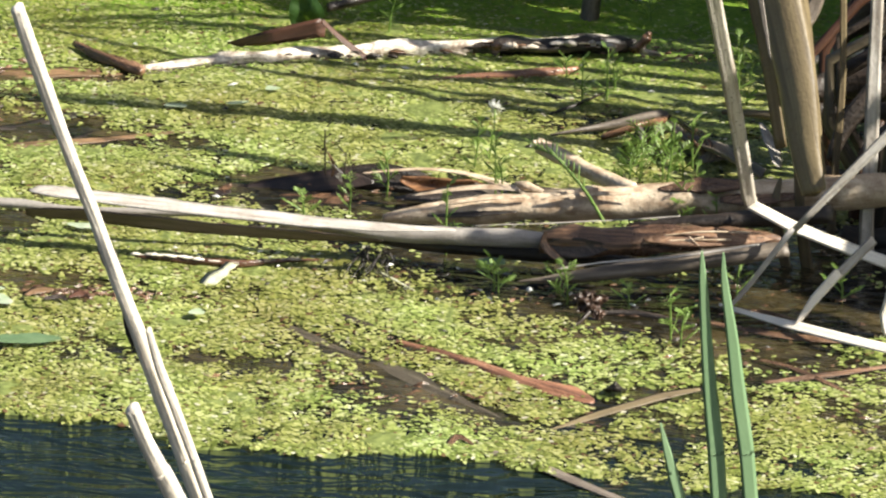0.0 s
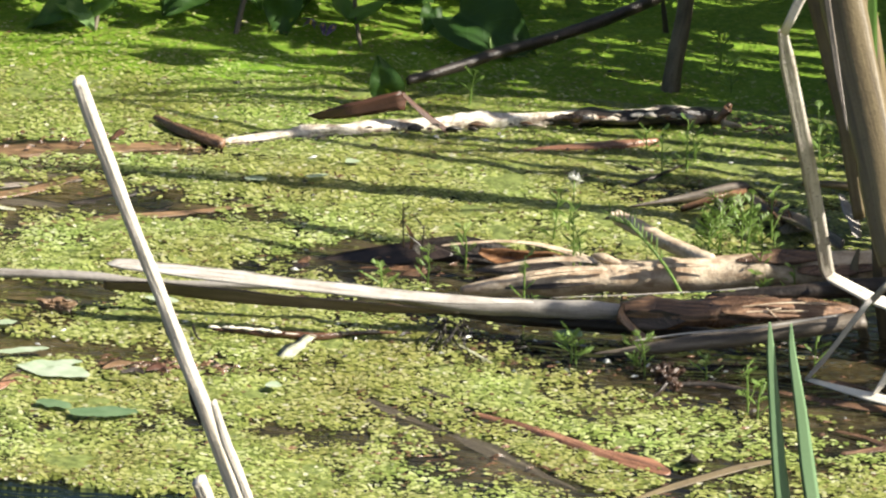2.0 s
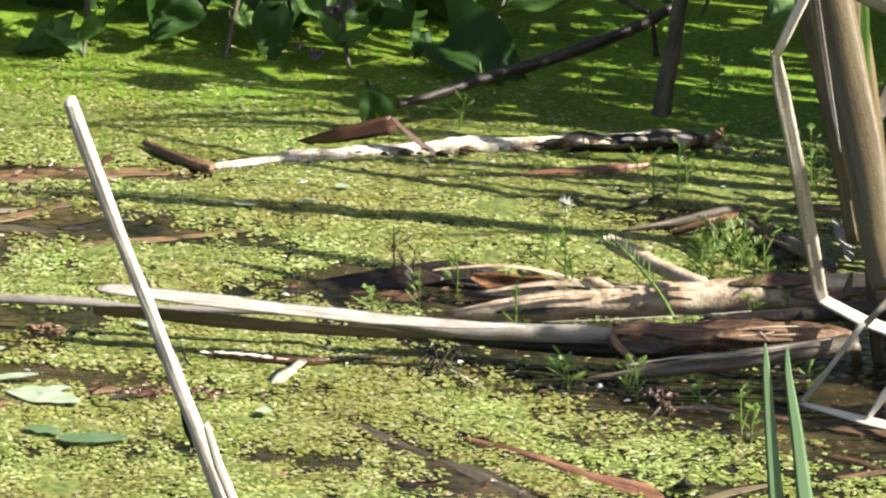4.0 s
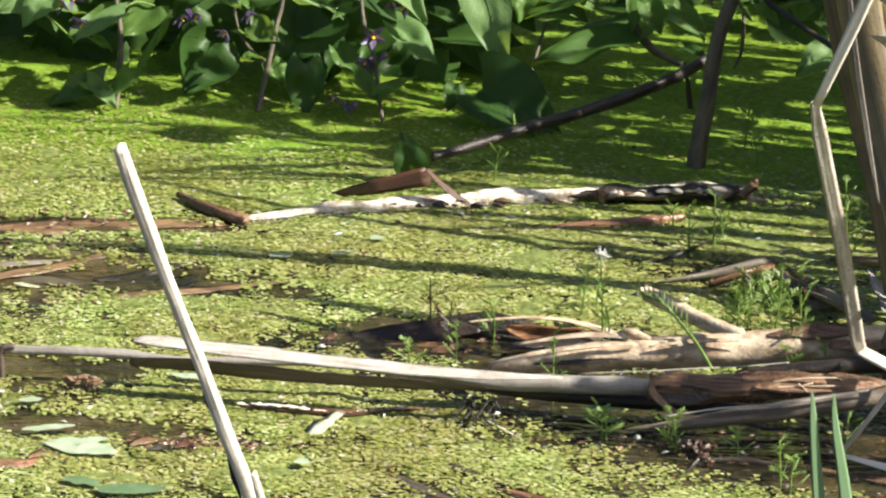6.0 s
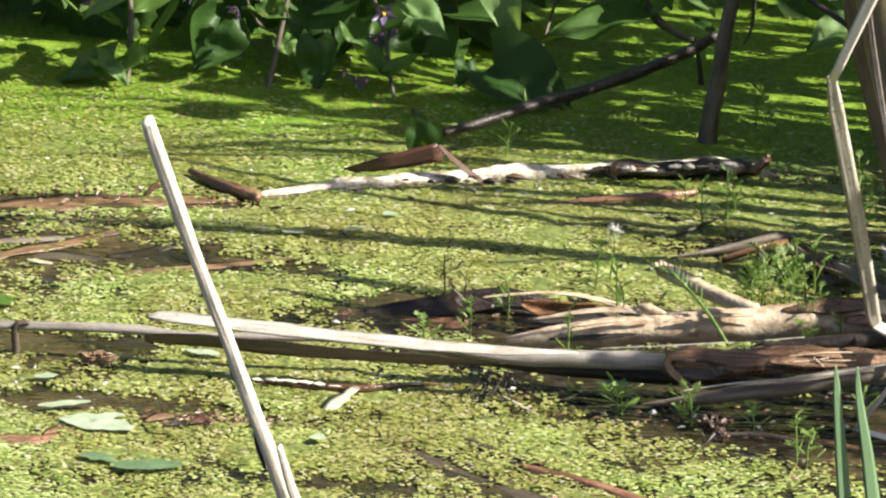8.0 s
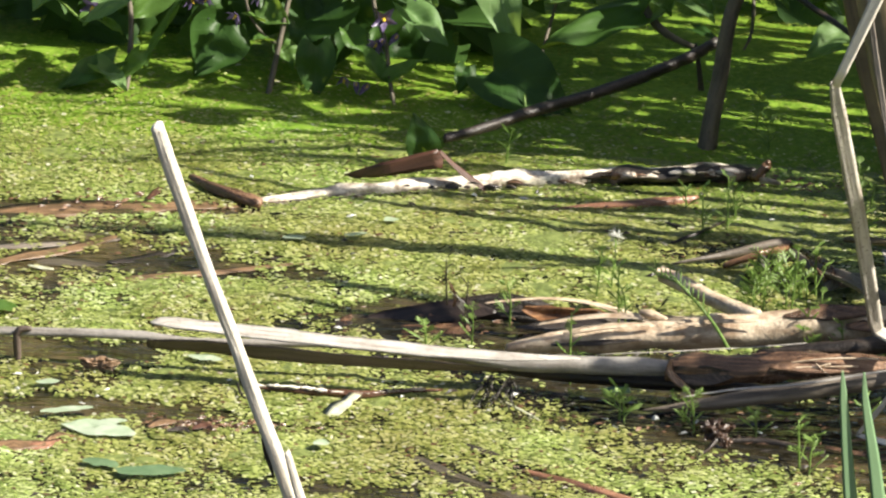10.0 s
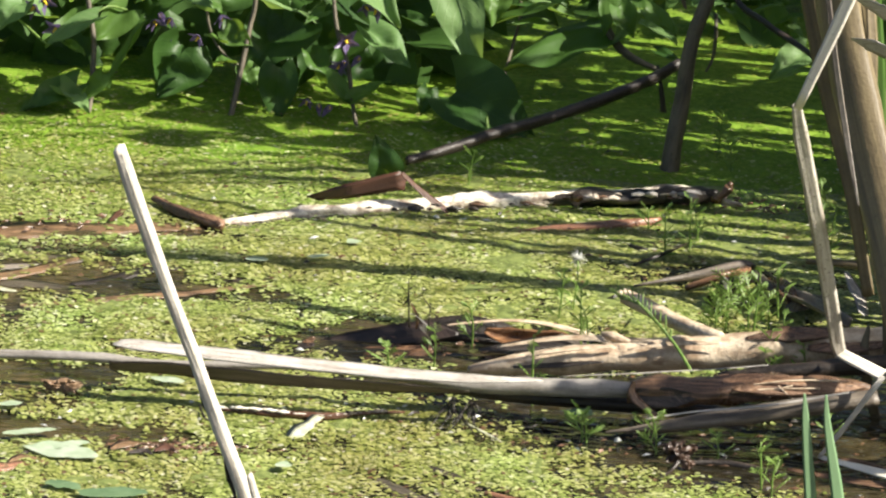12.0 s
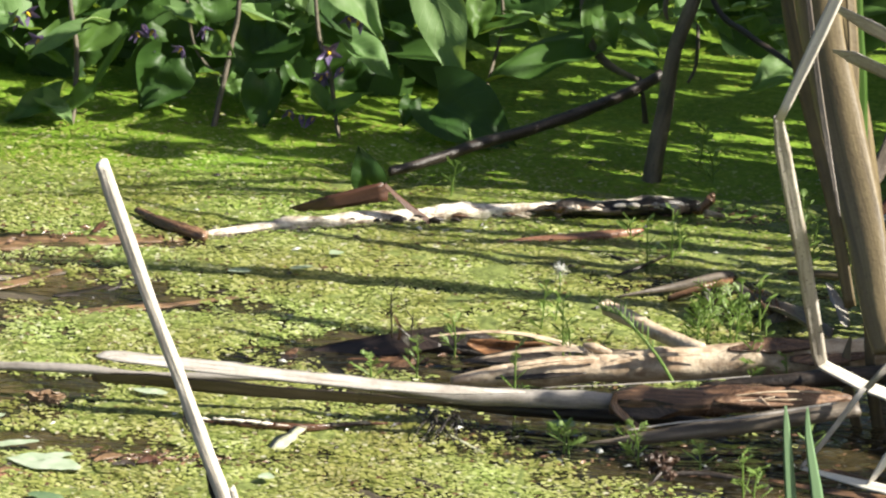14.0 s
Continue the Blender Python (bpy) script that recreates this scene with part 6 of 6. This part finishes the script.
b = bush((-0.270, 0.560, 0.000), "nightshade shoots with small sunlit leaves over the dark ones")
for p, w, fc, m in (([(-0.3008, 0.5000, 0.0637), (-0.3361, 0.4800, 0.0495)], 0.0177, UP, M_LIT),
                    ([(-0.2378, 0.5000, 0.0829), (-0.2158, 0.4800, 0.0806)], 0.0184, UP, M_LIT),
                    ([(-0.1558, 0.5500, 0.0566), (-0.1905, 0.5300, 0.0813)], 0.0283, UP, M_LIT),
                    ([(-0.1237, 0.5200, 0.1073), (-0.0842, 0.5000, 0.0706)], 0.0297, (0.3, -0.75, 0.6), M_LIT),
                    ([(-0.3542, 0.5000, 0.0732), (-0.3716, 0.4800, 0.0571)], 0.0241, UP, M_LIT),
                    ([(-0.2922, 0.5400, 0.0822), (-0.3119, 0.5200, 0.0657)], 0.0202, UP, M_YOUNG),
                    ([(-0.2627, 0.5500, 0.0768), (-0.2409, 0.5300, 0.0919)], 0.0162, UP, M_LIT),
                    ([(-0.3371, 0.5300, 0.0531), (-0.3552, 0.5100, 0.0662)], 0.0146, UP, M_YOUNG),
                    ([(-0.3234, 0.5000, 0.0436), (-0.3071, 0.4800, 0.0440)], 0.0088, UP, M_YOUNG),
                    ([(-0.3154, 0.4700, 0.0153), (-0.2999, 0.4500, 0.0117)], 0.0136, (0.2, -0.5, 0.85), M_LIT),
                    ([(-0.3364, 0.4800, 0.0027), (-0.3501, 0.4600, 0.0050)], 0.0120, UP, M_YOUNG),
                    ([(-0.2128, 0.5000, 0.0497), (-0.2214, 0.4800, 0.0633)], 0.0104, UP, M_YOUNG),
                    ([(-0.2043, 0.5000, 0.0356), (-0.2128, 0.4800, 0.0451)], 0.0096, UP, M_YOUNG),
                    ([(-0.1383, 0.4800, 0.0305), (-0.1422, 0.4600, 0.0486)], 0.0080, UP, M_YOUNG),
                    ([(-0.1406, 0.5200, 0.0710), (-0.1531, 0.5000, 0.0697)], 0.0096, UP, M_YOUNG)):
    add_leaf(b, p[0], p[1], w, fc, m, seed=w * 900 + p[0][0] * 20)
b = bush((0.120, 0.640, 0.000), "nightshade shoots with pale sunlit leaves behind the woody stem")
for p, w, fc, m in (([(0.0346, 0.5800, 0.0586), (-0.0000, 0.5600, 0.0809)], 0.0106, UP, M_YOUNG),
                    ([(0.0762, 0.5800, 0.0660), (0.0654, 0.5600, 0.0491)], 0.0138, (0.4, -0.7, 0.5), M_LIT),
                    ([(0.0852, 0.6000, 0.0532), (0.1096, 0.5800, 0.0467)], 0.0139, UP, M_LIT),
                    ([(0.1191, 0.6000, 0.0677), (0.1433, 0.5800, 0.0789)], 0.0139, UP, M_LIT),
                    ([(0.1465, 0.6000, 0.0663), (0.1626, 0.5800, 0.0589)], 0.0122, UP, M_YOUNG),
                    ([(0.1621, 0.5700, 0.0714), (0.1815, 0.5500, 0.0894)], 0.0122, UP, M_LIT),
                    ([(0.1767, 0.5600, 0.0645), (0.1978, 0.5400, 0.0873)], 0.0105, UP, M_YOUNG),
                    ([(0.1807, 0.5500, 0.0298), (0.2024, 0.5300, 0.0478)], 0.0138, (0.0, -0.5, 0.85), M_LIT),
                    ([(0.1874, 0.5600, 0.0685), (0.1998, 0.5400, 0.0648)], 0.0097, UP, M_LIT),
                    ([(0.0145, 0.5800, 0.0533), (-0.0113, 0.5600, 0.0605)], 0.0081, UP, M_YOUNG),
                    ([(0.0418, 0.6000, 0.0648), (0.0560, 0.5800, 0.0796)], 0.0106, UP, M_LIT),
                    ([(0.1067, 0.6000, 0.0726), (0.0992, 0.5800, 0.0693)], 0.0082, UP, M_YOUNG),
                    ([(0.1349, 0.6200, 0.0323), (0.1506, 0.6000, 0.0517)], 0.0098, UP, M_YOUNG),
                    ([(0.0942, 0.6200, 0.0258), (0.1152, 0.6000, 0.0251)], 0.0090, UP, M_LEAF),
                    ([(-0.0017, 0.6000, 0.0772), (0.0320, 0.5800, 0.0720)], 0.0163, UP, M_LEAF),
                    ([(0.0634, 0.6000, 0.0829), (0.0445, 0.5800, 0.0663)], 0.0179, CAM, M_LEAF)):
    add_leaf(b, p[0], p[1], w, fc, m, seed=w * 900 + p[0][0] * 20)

e = thing("woody_stem", (0.110, 0.436, 0.000), "grey-brown woody stem rising out of the weed", "shrub stem")
adopt(e, sweep("trunk", [(0.159, 0.520, 0.282), (0.149, 0.470, 0.197), (0.134, 0.435, 0.132), (0.121, 0.425, 0.090), (0.116, 0.418, 0.050), (0.111, 0.412, 0.015), (0.110, 0.410, -0.001)], [0.0038, 0.0043, 0.0049, 0.0054, 0.0057, 0.0064, 0.0074], M_STEM, rough=0.08, steps=7))
adopt(e, sweep("side_shoot", [(0.133, 0.500, 0.196), (0.114, 0.460, 0.124), (0.115, 0.455, 0.105)], [0.0018, 0.0022, 0.0012], M_STEM, THIN))
e = thing("fallen_branch", (-0.069, 0.383, 0.000), "thin dark branch rising out of the weed at a slant", "branch")
adopt(e, sweep("branch", [(-0.0685, 0.3300, 0.0220), (-0.0427, 0.3500, 0.0255), (-0.0093, 0.3800, 0.0305), (0.0284, 0.4100, 0.0354), (0.0664, 0.4400, 0.0434), (0.0931, 0.4600, 0.0514), (0.1130, 0.4800, 0.0582)], [0.003, 0.0036, 0.0042, 0.0044, 0.0042, 0.0040, 0.0034], M_DARK, rough=0.14, steps=7))
e = thing("dark_leaf", (-0.073, 0.365, 0.000), "dark green leaf standing by a brown strap leaf", "leaf")
add_leaf(e, (-0.0806, 0.3300, 0.0093), (-0.0906, 0.3300, 0.0383), 0.022, (0.15, -1.0, 0.1), fold=0.3)
single("broken_twig", [(0.103, 0.500, 0.016), (0.101, 0.500, 0.029), (0.097, 0.500, 0.050)], [0.0026, 0.0022, 0.001], M_DARK, "short dark twig upright in the weed", "twig", profile=THIN, rough=0.15)


def filler(name, n, x0, x1, y0, y1, z0, z1, seed, label, big=1.0):
    """The leaf mass deeper in the bank, behind the leaves that can be told apart."""
    rr = random.Random(seed)
    V, F, U = [], [], []
    for _ in range(n):
        base = Vector((rr.uniform(x0, x1), rr.uniform(y0, y1), rr.uniform(z0, z1)))
        d = Vector((rr.uniform(-1, 1), rr.uniform(-0.8, 0.3), rr.uniform(-0.9, 0.2))).normalized() * rr.uniform(0.03, 0.065) * big
        v, f, u = leaf_data(base, base + d, d.length * rr.uniform(0.55, 0.8), (rr.uniform(-0.5, 0.5), -0.6, rr.uniform(0.2, 0.9)), 0.3, 0.12, 0.2, 5, 5, 0.05, rr.random() * 9)
        o = len(V)
        V += v
        U += u
        F += [tuple(i + o for i in q) for q in f]
    ob = mesh_object(name, V, F, M_LEAF, U)
    return tagged(ob, label, "foliage", kind="stuff")


filler("bank_foliage", 560, -1.1, 0.05, 0.62, 1.15, 0.03, 0.55, 3, "dense dark green nightshade leaves on the bank")
filler("bank_foliage", 170, -0.55, -0.02, 0.58, 0.72, 0.0, 0.16, 17, "dark shaded lower leaves of the nightshade")
filler("bank_foliage", 60, 0.02, 0.34, 0.74, 0.88, 0.01, 0.13, 23, "dark lower leaves in the shade of the bank")
filler("bank_foliage", 300, 0.0, 1.2, 0.80, 1.3, 0.05, 0.7, 5, "dense dark green leaves behind the cattails")
filler("bank_foliage", 260, -2.4, 2.4, 1.3, 2.2, 0.1, 1.0, 8, "tall dark green shrubs on the far bank", 2.3)


def shade_leaves(n, x0, x1, y0, y1, seed, zmax=0.75, zmin=0.06, clear=0.38, skip=(), size=1.0):
    """Unseen leaves added between the sun and the water, to throw shade on chosen spots."""
    rr = random.Random(seed)
    V, F, U = [], [], []
    while n:
        z = rr.uniform(zmin, zmax)
        base = Vector((rr.uniform(x0, x1), rr.uniform(y0, y1), 0))
        if any(a < base.x < b and c < base.y < d for a, b, c, d in skip):
            continue
        base = base + to_sun * (z / to_sun.z)
        if base.x < clear + 0.1 * rr.random():
            continue
        n -= 1
        d = Vector((rr.uniform(-1, 1), rr.uniform(-0.8, 0.6), rr.uniform(-0.9, 0.2))).normalized() * rr.uniform(0.035, 0.07) * size
        v, f, u = leaf_data(base, base + d, d.length * rr.uniform(0.5, 0.75), (rr.uniform(0, 0.8), rr.uniform(-0.6, 0.2), rr.uniform(0.3, 0.9)), 0.3, 0.12, 0.2, 5, 5, 0.05, rr.random() * 9)
        o = len(V)
        V += v
        U += u
        F += [tuple(i + o for i in q) for q in f]
    tagged(mesh_object("bank_foliage", V, F, M_LEAF, U), "unseen green leaves added to shade the weed and stems", "foliage", kind="stuff")


# gaps left in the added shade leaves so that the sun reaches the weed
SUN_GAPS = ((0.108, 0.195, 0.481, 0.573), (0.136, 0.214, 0.643, 0.738), (0.165, 0.248, 0.467, 0.536), (0.068, 0.140, 0.510, 0.576), (0.029, 0.115, 0.604, 0.677), (-0.016, 0.054, 0.595, 0.650), (0.090, 0.173, 0.356, 0.408))
shade_leaves(54, 0.0, 0.5, 0.38, 0.66, 31, skip=SUN_GAPS)
shade_leaves(36, -0.08, 0.10, 0.40, 0.75, 39, 0.55, 0.16, -9, ((-0.26, -0.05, 0.48, 0.60),))
shade_leaves(62, -0.15, 0.5, 0.62, 0.90, 32, skip=SUN_GAPS)
shade_leaves(22, -0.5, 0.0, 0.44, 0.70, 34, 0.55, 0.15, -9, ((-0.48, -0.05, 0.49, 0.62),))
shade_leaves(14, 0.08, 0.3, 0.48, 0.72, 35, 0.55, 0.15, -9, SUN_GAPS)
shade_leaves(22, 0.19, 0.36, -0.19, -0.01, 36, 0.6, skip=((0.120, 0.215, -0.150, -0.10),))
shade_leaves(17, 0.15, 0.30, -0.12, 0.0, 40, 0.6, skip=((0.120, 0.215, -0.150, -0.095),))
shade_leaves(34, 0.095, 0.21, -0.176, -0.160, 61, 0.6, size=0.34)
shade_leaves(50, 0.03, 0.112, -0.152, -0.126, 41, 0.6, size=0.38)
shade_leaves(90, 0.29, 0.5, 0.0, 0.5, 37, 0.5)
shade_leaves(62, 0.23, 0.5, -0.20, 0.29, 33, 0.4)


shade_leaves(15, -0.42, -0.02, 0.40, 0.50, 51, 0.45, 0.17, -9)


# ---- small water plants ----
def sprig_master(name, h, n, spread, mat, seed):
    """A thin stem with whorls of feathery leaves cut into narrow segments."""
    rr = random.Random(seed)
    e = thing(name, (0, 0, 0), "", "water plant")
    top = Vector((rr.uniform(-0.15, 0.15) * h, rr.uniform(-0.1, 0.1) * h, h))
    adopt(e, sweep("stem", [(0, 0, -0.004), top * 0.5 + Vector((rr.uniform(-1, 1) * 0.06 * h, 0, 0)), top], [0.0007, 0.0006, 0.0003], mat, THIN, steps=3, rough=0.05))
    for k in range(n):
        u = (k + 0.6) / n
        o = top * u
        a = k * 2.4 + rr.uniform(-0.4, 0.4)
        ln = spread * rr.uniform(0.7, 1.2) * (1.15 - 0.5 * u)
        d = Vector((math.cos(a), math.sin(a) * 0.8, rr.uniform(0.5, 1.2))).normalized()
        sd = d.cross(Vector((0, 0.3, 1))).normalized()
        V, F = [], []

        def strap(p, q, w):
            i = len(V)
            s = (q - p).cross(Vector((0.1, -0.9, 0.4))).normalized() * w
            mid = p.lerp(q, 0.55) + Vector((0, 0, w * 0.8))
            V.extend([p - s * 0.5, p + s * 0.5, mid + s, mid - s, q])
            F.extend([(i, i + 1, i + 2, i + 3), (i + 3, i + 2, i + 4)])

        strap(o, o + d * ln, 0.00056)
        for j in range(3):
            uu = 0.32 + 0.24 * j
            p = o + d * ln * uu
            for sgn in (-1, 1):
                strap(p, p + (d * 0.75 + sd * sgn * 0.8).normalized() * ln * (0.62 - 0.14 * j), 0.0005)
        adopt(e, mesh_object("leaf", V, F, mat, None, False))
    return e


MASTERS = {"low": sprig_master("water_sprig", 0.018, 5, 0.014, M_SPRIG, 1), "mid": sprig_master("water_sprig", 0.026, 6, 0.012, M_SPRIG, 2),
           "tall": sprig_master("water_sprig", 0.040, 7, 0.010, M_SPRIG, 3), "wide": sprig_master("water_sprig", 0.028, 12, 0.019, M_SPRIG, 4), "dry": sprig_master("water_sprig", 0.028, 6, 0.014, M_SPRIGD, 5)}
LABELS = {"low": "low feathery green water sprig between the stems", "mid": "feathery green water sprig with cut leaves", "tall": "tall thin green water sprig rising from the weed", "wide": "bushy feathery green water plant behind the log", "dry": "dark withered sprig standing by the log"}
used = set()
for kind, at in [
        ("low", (-0.055, -0.062, 0.004)), ("mid", (-0.028, -0.038, 0.004)), ("dry", (-0.033, -0.025, 0.012)), ("dry", (-0.046, -0.006, 0.020)), ("mid", (-0.005, -0.025, 0.014)),
        ("tall", (0.064, -0.025, 0.016)), ("dry", (0.090, -0.059, 0.014)), ("mid", (0.084, -0.054, 0.010)), ("tall", (0.037, -0.099, 0.000)), ("mid", (0.068, -0.028, 0.020)),
        ("wide", (0.154, 0.059, 0.004)), ("wide", (0.169, 0.068, 0.004)), ("mid", (0.182, 0.058, 0.006)), ("wide", (0.147, 0.048, 0.004)), ("tall", (0.171, 0.035, 0.006)), ("mid", (0.188, 0.096, 0.004)),
        ("tall", (0.193, -0.058, 0.020)), ("mid", (0.179, -0.072, 0.020)), ("mid", (0.204, -0.073, 0.020)), ("low", (0.221, -0.064, 0.020)),
        ("tall", (0.112, 0.209, 0.000)), ("tall", (0.128, 0.224, 0.000)), ("mid", (0.133, 0.250, 0.000)), ("mid", (0.055, 0.090, -0.000)), ("tall", (0.046, 0.071, 0.000)), ("mid", (-0.027, 0.348, 0.000)), ("tall", (0.142, 0.441, 0.000)), ("mid", (0.153, 0.409, 0.000)), ("mid", (0.217, 0.310, 0.000)), ("tall", (0.217, 0.266, 0.000)),
        ("mid", (0.181, -0.228, 0.000)), ("mid", (0.116, -0.175, 0.000)), ("low", (0.073, -0.161, 0.000)), ("mid", (0.220, -0.141, -0.000)), ("low", (0.154, -0.178, 0.000)), ("low", (0.109, -0.160, 0.000)), ("mid", (0.187, -0.240, 0.000)), ("low", (0.070, -0.160, 0.000)), ("low", (0.285, -0.141, -0.000)), ("low", (0.296, 0.348, 0.000)), ("low", (0.099, 0.270, 0.000)), ("mid", (0.223, 0.282, 0.000)), ("low", (0.222, 0.232, 0.000))]:
    m = pose(*at, 0, 0, rnd.uniform(0, 360)) @ Matrix.Scale(rnd.uniform(0.85, 1.15), 4)
    ob = MASTERS[kind]
    if kind in used:
        ob = copy_thing(ob, m)
    else:
        ob.matrix_basis = m
        used.add(kind)
    ob.scale = [rnd.uniform(0.85, 1.2)] * 3
    tagged(ob, LABELS[kind], "water plant", "water sprigs among the stems")

e = thing("leaning_sprig", (0.134, -0.054, 0.012), "yellow-green fern-like sprig leaning across the log", "water plant")
line = [(0.135, -0.100, 0.028), (0.124, -0.085, 0.040), (0.110, -0.070, 0.051), (0.099, -0.055, 0.056), (0.087, -0.045, 0.056)]
adopt(e, sweep("stem", line, [0.0012, 0.0011, 0.0009, 0.0007, 0.0004], M_SPRIG, THIN, rough=0.05))
for i in range(2, 5):
    for s in (-1, 1):
        for k in range(4):
            p = Vector(line[i]).lerp(Vector(line[i - 1]), k * 0.25)
            d = (Vector(line[i]) - Vector(line[i - 1])).normalized()
            q = p + (d * 0.8 + Vector((0.45 * s, 0, 0.6))).normalized() * (0.010 + 0.003 * math.sin(k * 2.1 + i * 1.7 + s))
            adopt(e, sweep("leaf", [p, p.lerp(q, 0.5) + Vector((0, 0, 0.001)), q], [0.0004, 0.0005, 0.0002], M_SPRIG, THIN, 0.5, steps=2))

# seed fluff caught on a stem
e = thing("seed_fluff", (0.055, 0.173, 0.000), "tuft of white seed fluff on a thin stem", "seed head")
c = Vector((0.055, 0.164, 0.012))
adopt(e, sweep("stalk", [(0.057, 0.114, 0.000), (0.056, 0.137, 0.008), c], 0.0005, M_SPRIG, THIN))
V, F = [], []
for k in range(130):
    d = Vector((rnd.uniform(-1, 1), rnd.uniform(-1, 1), rnd.uniform(-0.7, 1))).normalized() * rnd.uniform(0.003, 0.0085)
    s = d.cross(Vector((0.3, 0.5, 0.8))).normalized() * 0.0011
    i = len(V)
    V += [c - s, c + s, c + d]
    F.append((i, i + 1, i + 2))
adopt(e, mesh_object("fluff", V, F, M_FLUFF, None, False))


# ---- stalks close to the camera ----
e = thing("dry_stalk", (0.0118, -0.8802, 0.0), "sun-bleached dry cattail stalk leaning over the open water", "dead reed")
s1 = sweep("stalk", [(-0.1137, -1.2400, 0.5069), (-0.1077, -1.2184, 0.4777), (-0.1005, -1.1938, 0.4439), (-0.0925, -1.1693, 0.4095), (-0.0840, -1.1447, 0.3745), (-0.0758, -1.1201, 0.3388), (-0.0670, -1.0956, 0.3026), (-0.0586, -1.0710, 0.2657), (-0.0496, -1.0465, 0.2281), (-0.0422, -1.0263, 0.1969), (0.0118, -0.8802, -0.0300)], [0.0031, 0.0037, 0.0033, 0.0031, 0.0034, 0.0037, 0.0038, 0.0040, 0.0041, 0.0041, 0.0043], M_STRAW, GROOVED, 0.9, facing=(0.35, -0.9, 0.3), rough=0.06, steps=8)
s2 = sweep("second_blade", [(-0.0628, -1.1040, 0.3110), (-0.0583, -1.0873, 0.2860), (-0.0537, -1.0750, 0.2675), (-0.0445, -1.0505, 0.2300), (-0.0372, -1.0303, 0.1988), (0.0155, -0.8829, -0.0300)], [0.0018, 0.0024, 0.0025, 0.0026, 0.0026, 0.0027], M_STRAW, GROOVED, 0.7, facing=(0.45, -0.85, 0.3), rough=0.06, steps=8)
s3 = sweep("dark_edge", [(-0.0744, -1.1064, 0.3184), (-0.0722, -1.0980, 0.3059), (-0.0697, -1.0894, 0.2931)], [0.0005, 0.0013, 0.0005], M_DARK, THIN, rough=0.2)
s4 = sweep("dark_edge", [(-0.0841, -1.1349, 0.3601), (-0.0823, -1.1295, 0.3522), (-0.0802, -1.1251, 0.3458)], [0.0004, 0.0008, 0.0004], M_DARK, THIN, rough=0.2)
adopt(e, s1, s2, s3, s4)
single("broken_stalk", [(-0.0758, -1.0306, 0.2429), (-0.0684, -1.0139, 0.2172), (-0.0603, -0.9992, 0.1943), (-0.0559, -0.9913, 0.1821), (0.0200, -0.8554, -0.0300)], [0.0041, 0.0044, 0.0047, 0.0050, 0.0053], M_STRAW, "sun-bleached broken stalk stump in the open water", "dead reed", profile=GROOVED, flat=0.9, facing=(0.35, -0.9, 0.3), rough=0.06, steps=8)
e = thing("cattail_shoot", (0.2500, -0.92, 0.0), "fresh green cattail blades rising from the near water", "cattail")
for p, w in (([(0.1926, -0.9200, 0.3021), (0.1942, -0.9200, 0.2860), (0.1976, -0.9200, 0.2566), (0.2014, -0.9200, 0.2270), (0.2061, -0.9200, 0.1973), (0.2090, -0.9200, 0.1728), (0.2333, -0.9200, -0.0300)], [0.0004, 0.0022, 0.0031, 0.0039, 0.0045, 0.0045, 0.0047]),
             ([(0.2032, -0.9200, 0.3020), (0.2047, -0.9200, 0.2867), (0.2104, -0.9200, 0.2575), (0.2154, -0.9200, 0.2280), (0.2212, -0.9200, 0.1984), (0.2247, -0.9200, 0.1739), (0.2542, -0.9200, -0.0300)], [0.0004, 0.0019, 0.0032, 0.0041, 0.0041, 0.0041, 0.0043]),
             ([(0.1778, -0.9200, 0.2104), (0.1820, -0.9200, 0.1957), (0.1856, -0.9200, 0.1838), (0.1897, -0.9200, 0.1714), (0.2567, -0.9200, -0.0300)], [0.0004, 0.0021, 0.0025, 0.0031, 0.0033])):
    adopt(e, sweep("blade", p, w, M_BLADE, BLADE, 0.06, facing=(0.35, -0.9, 0.2), rough=0.02))
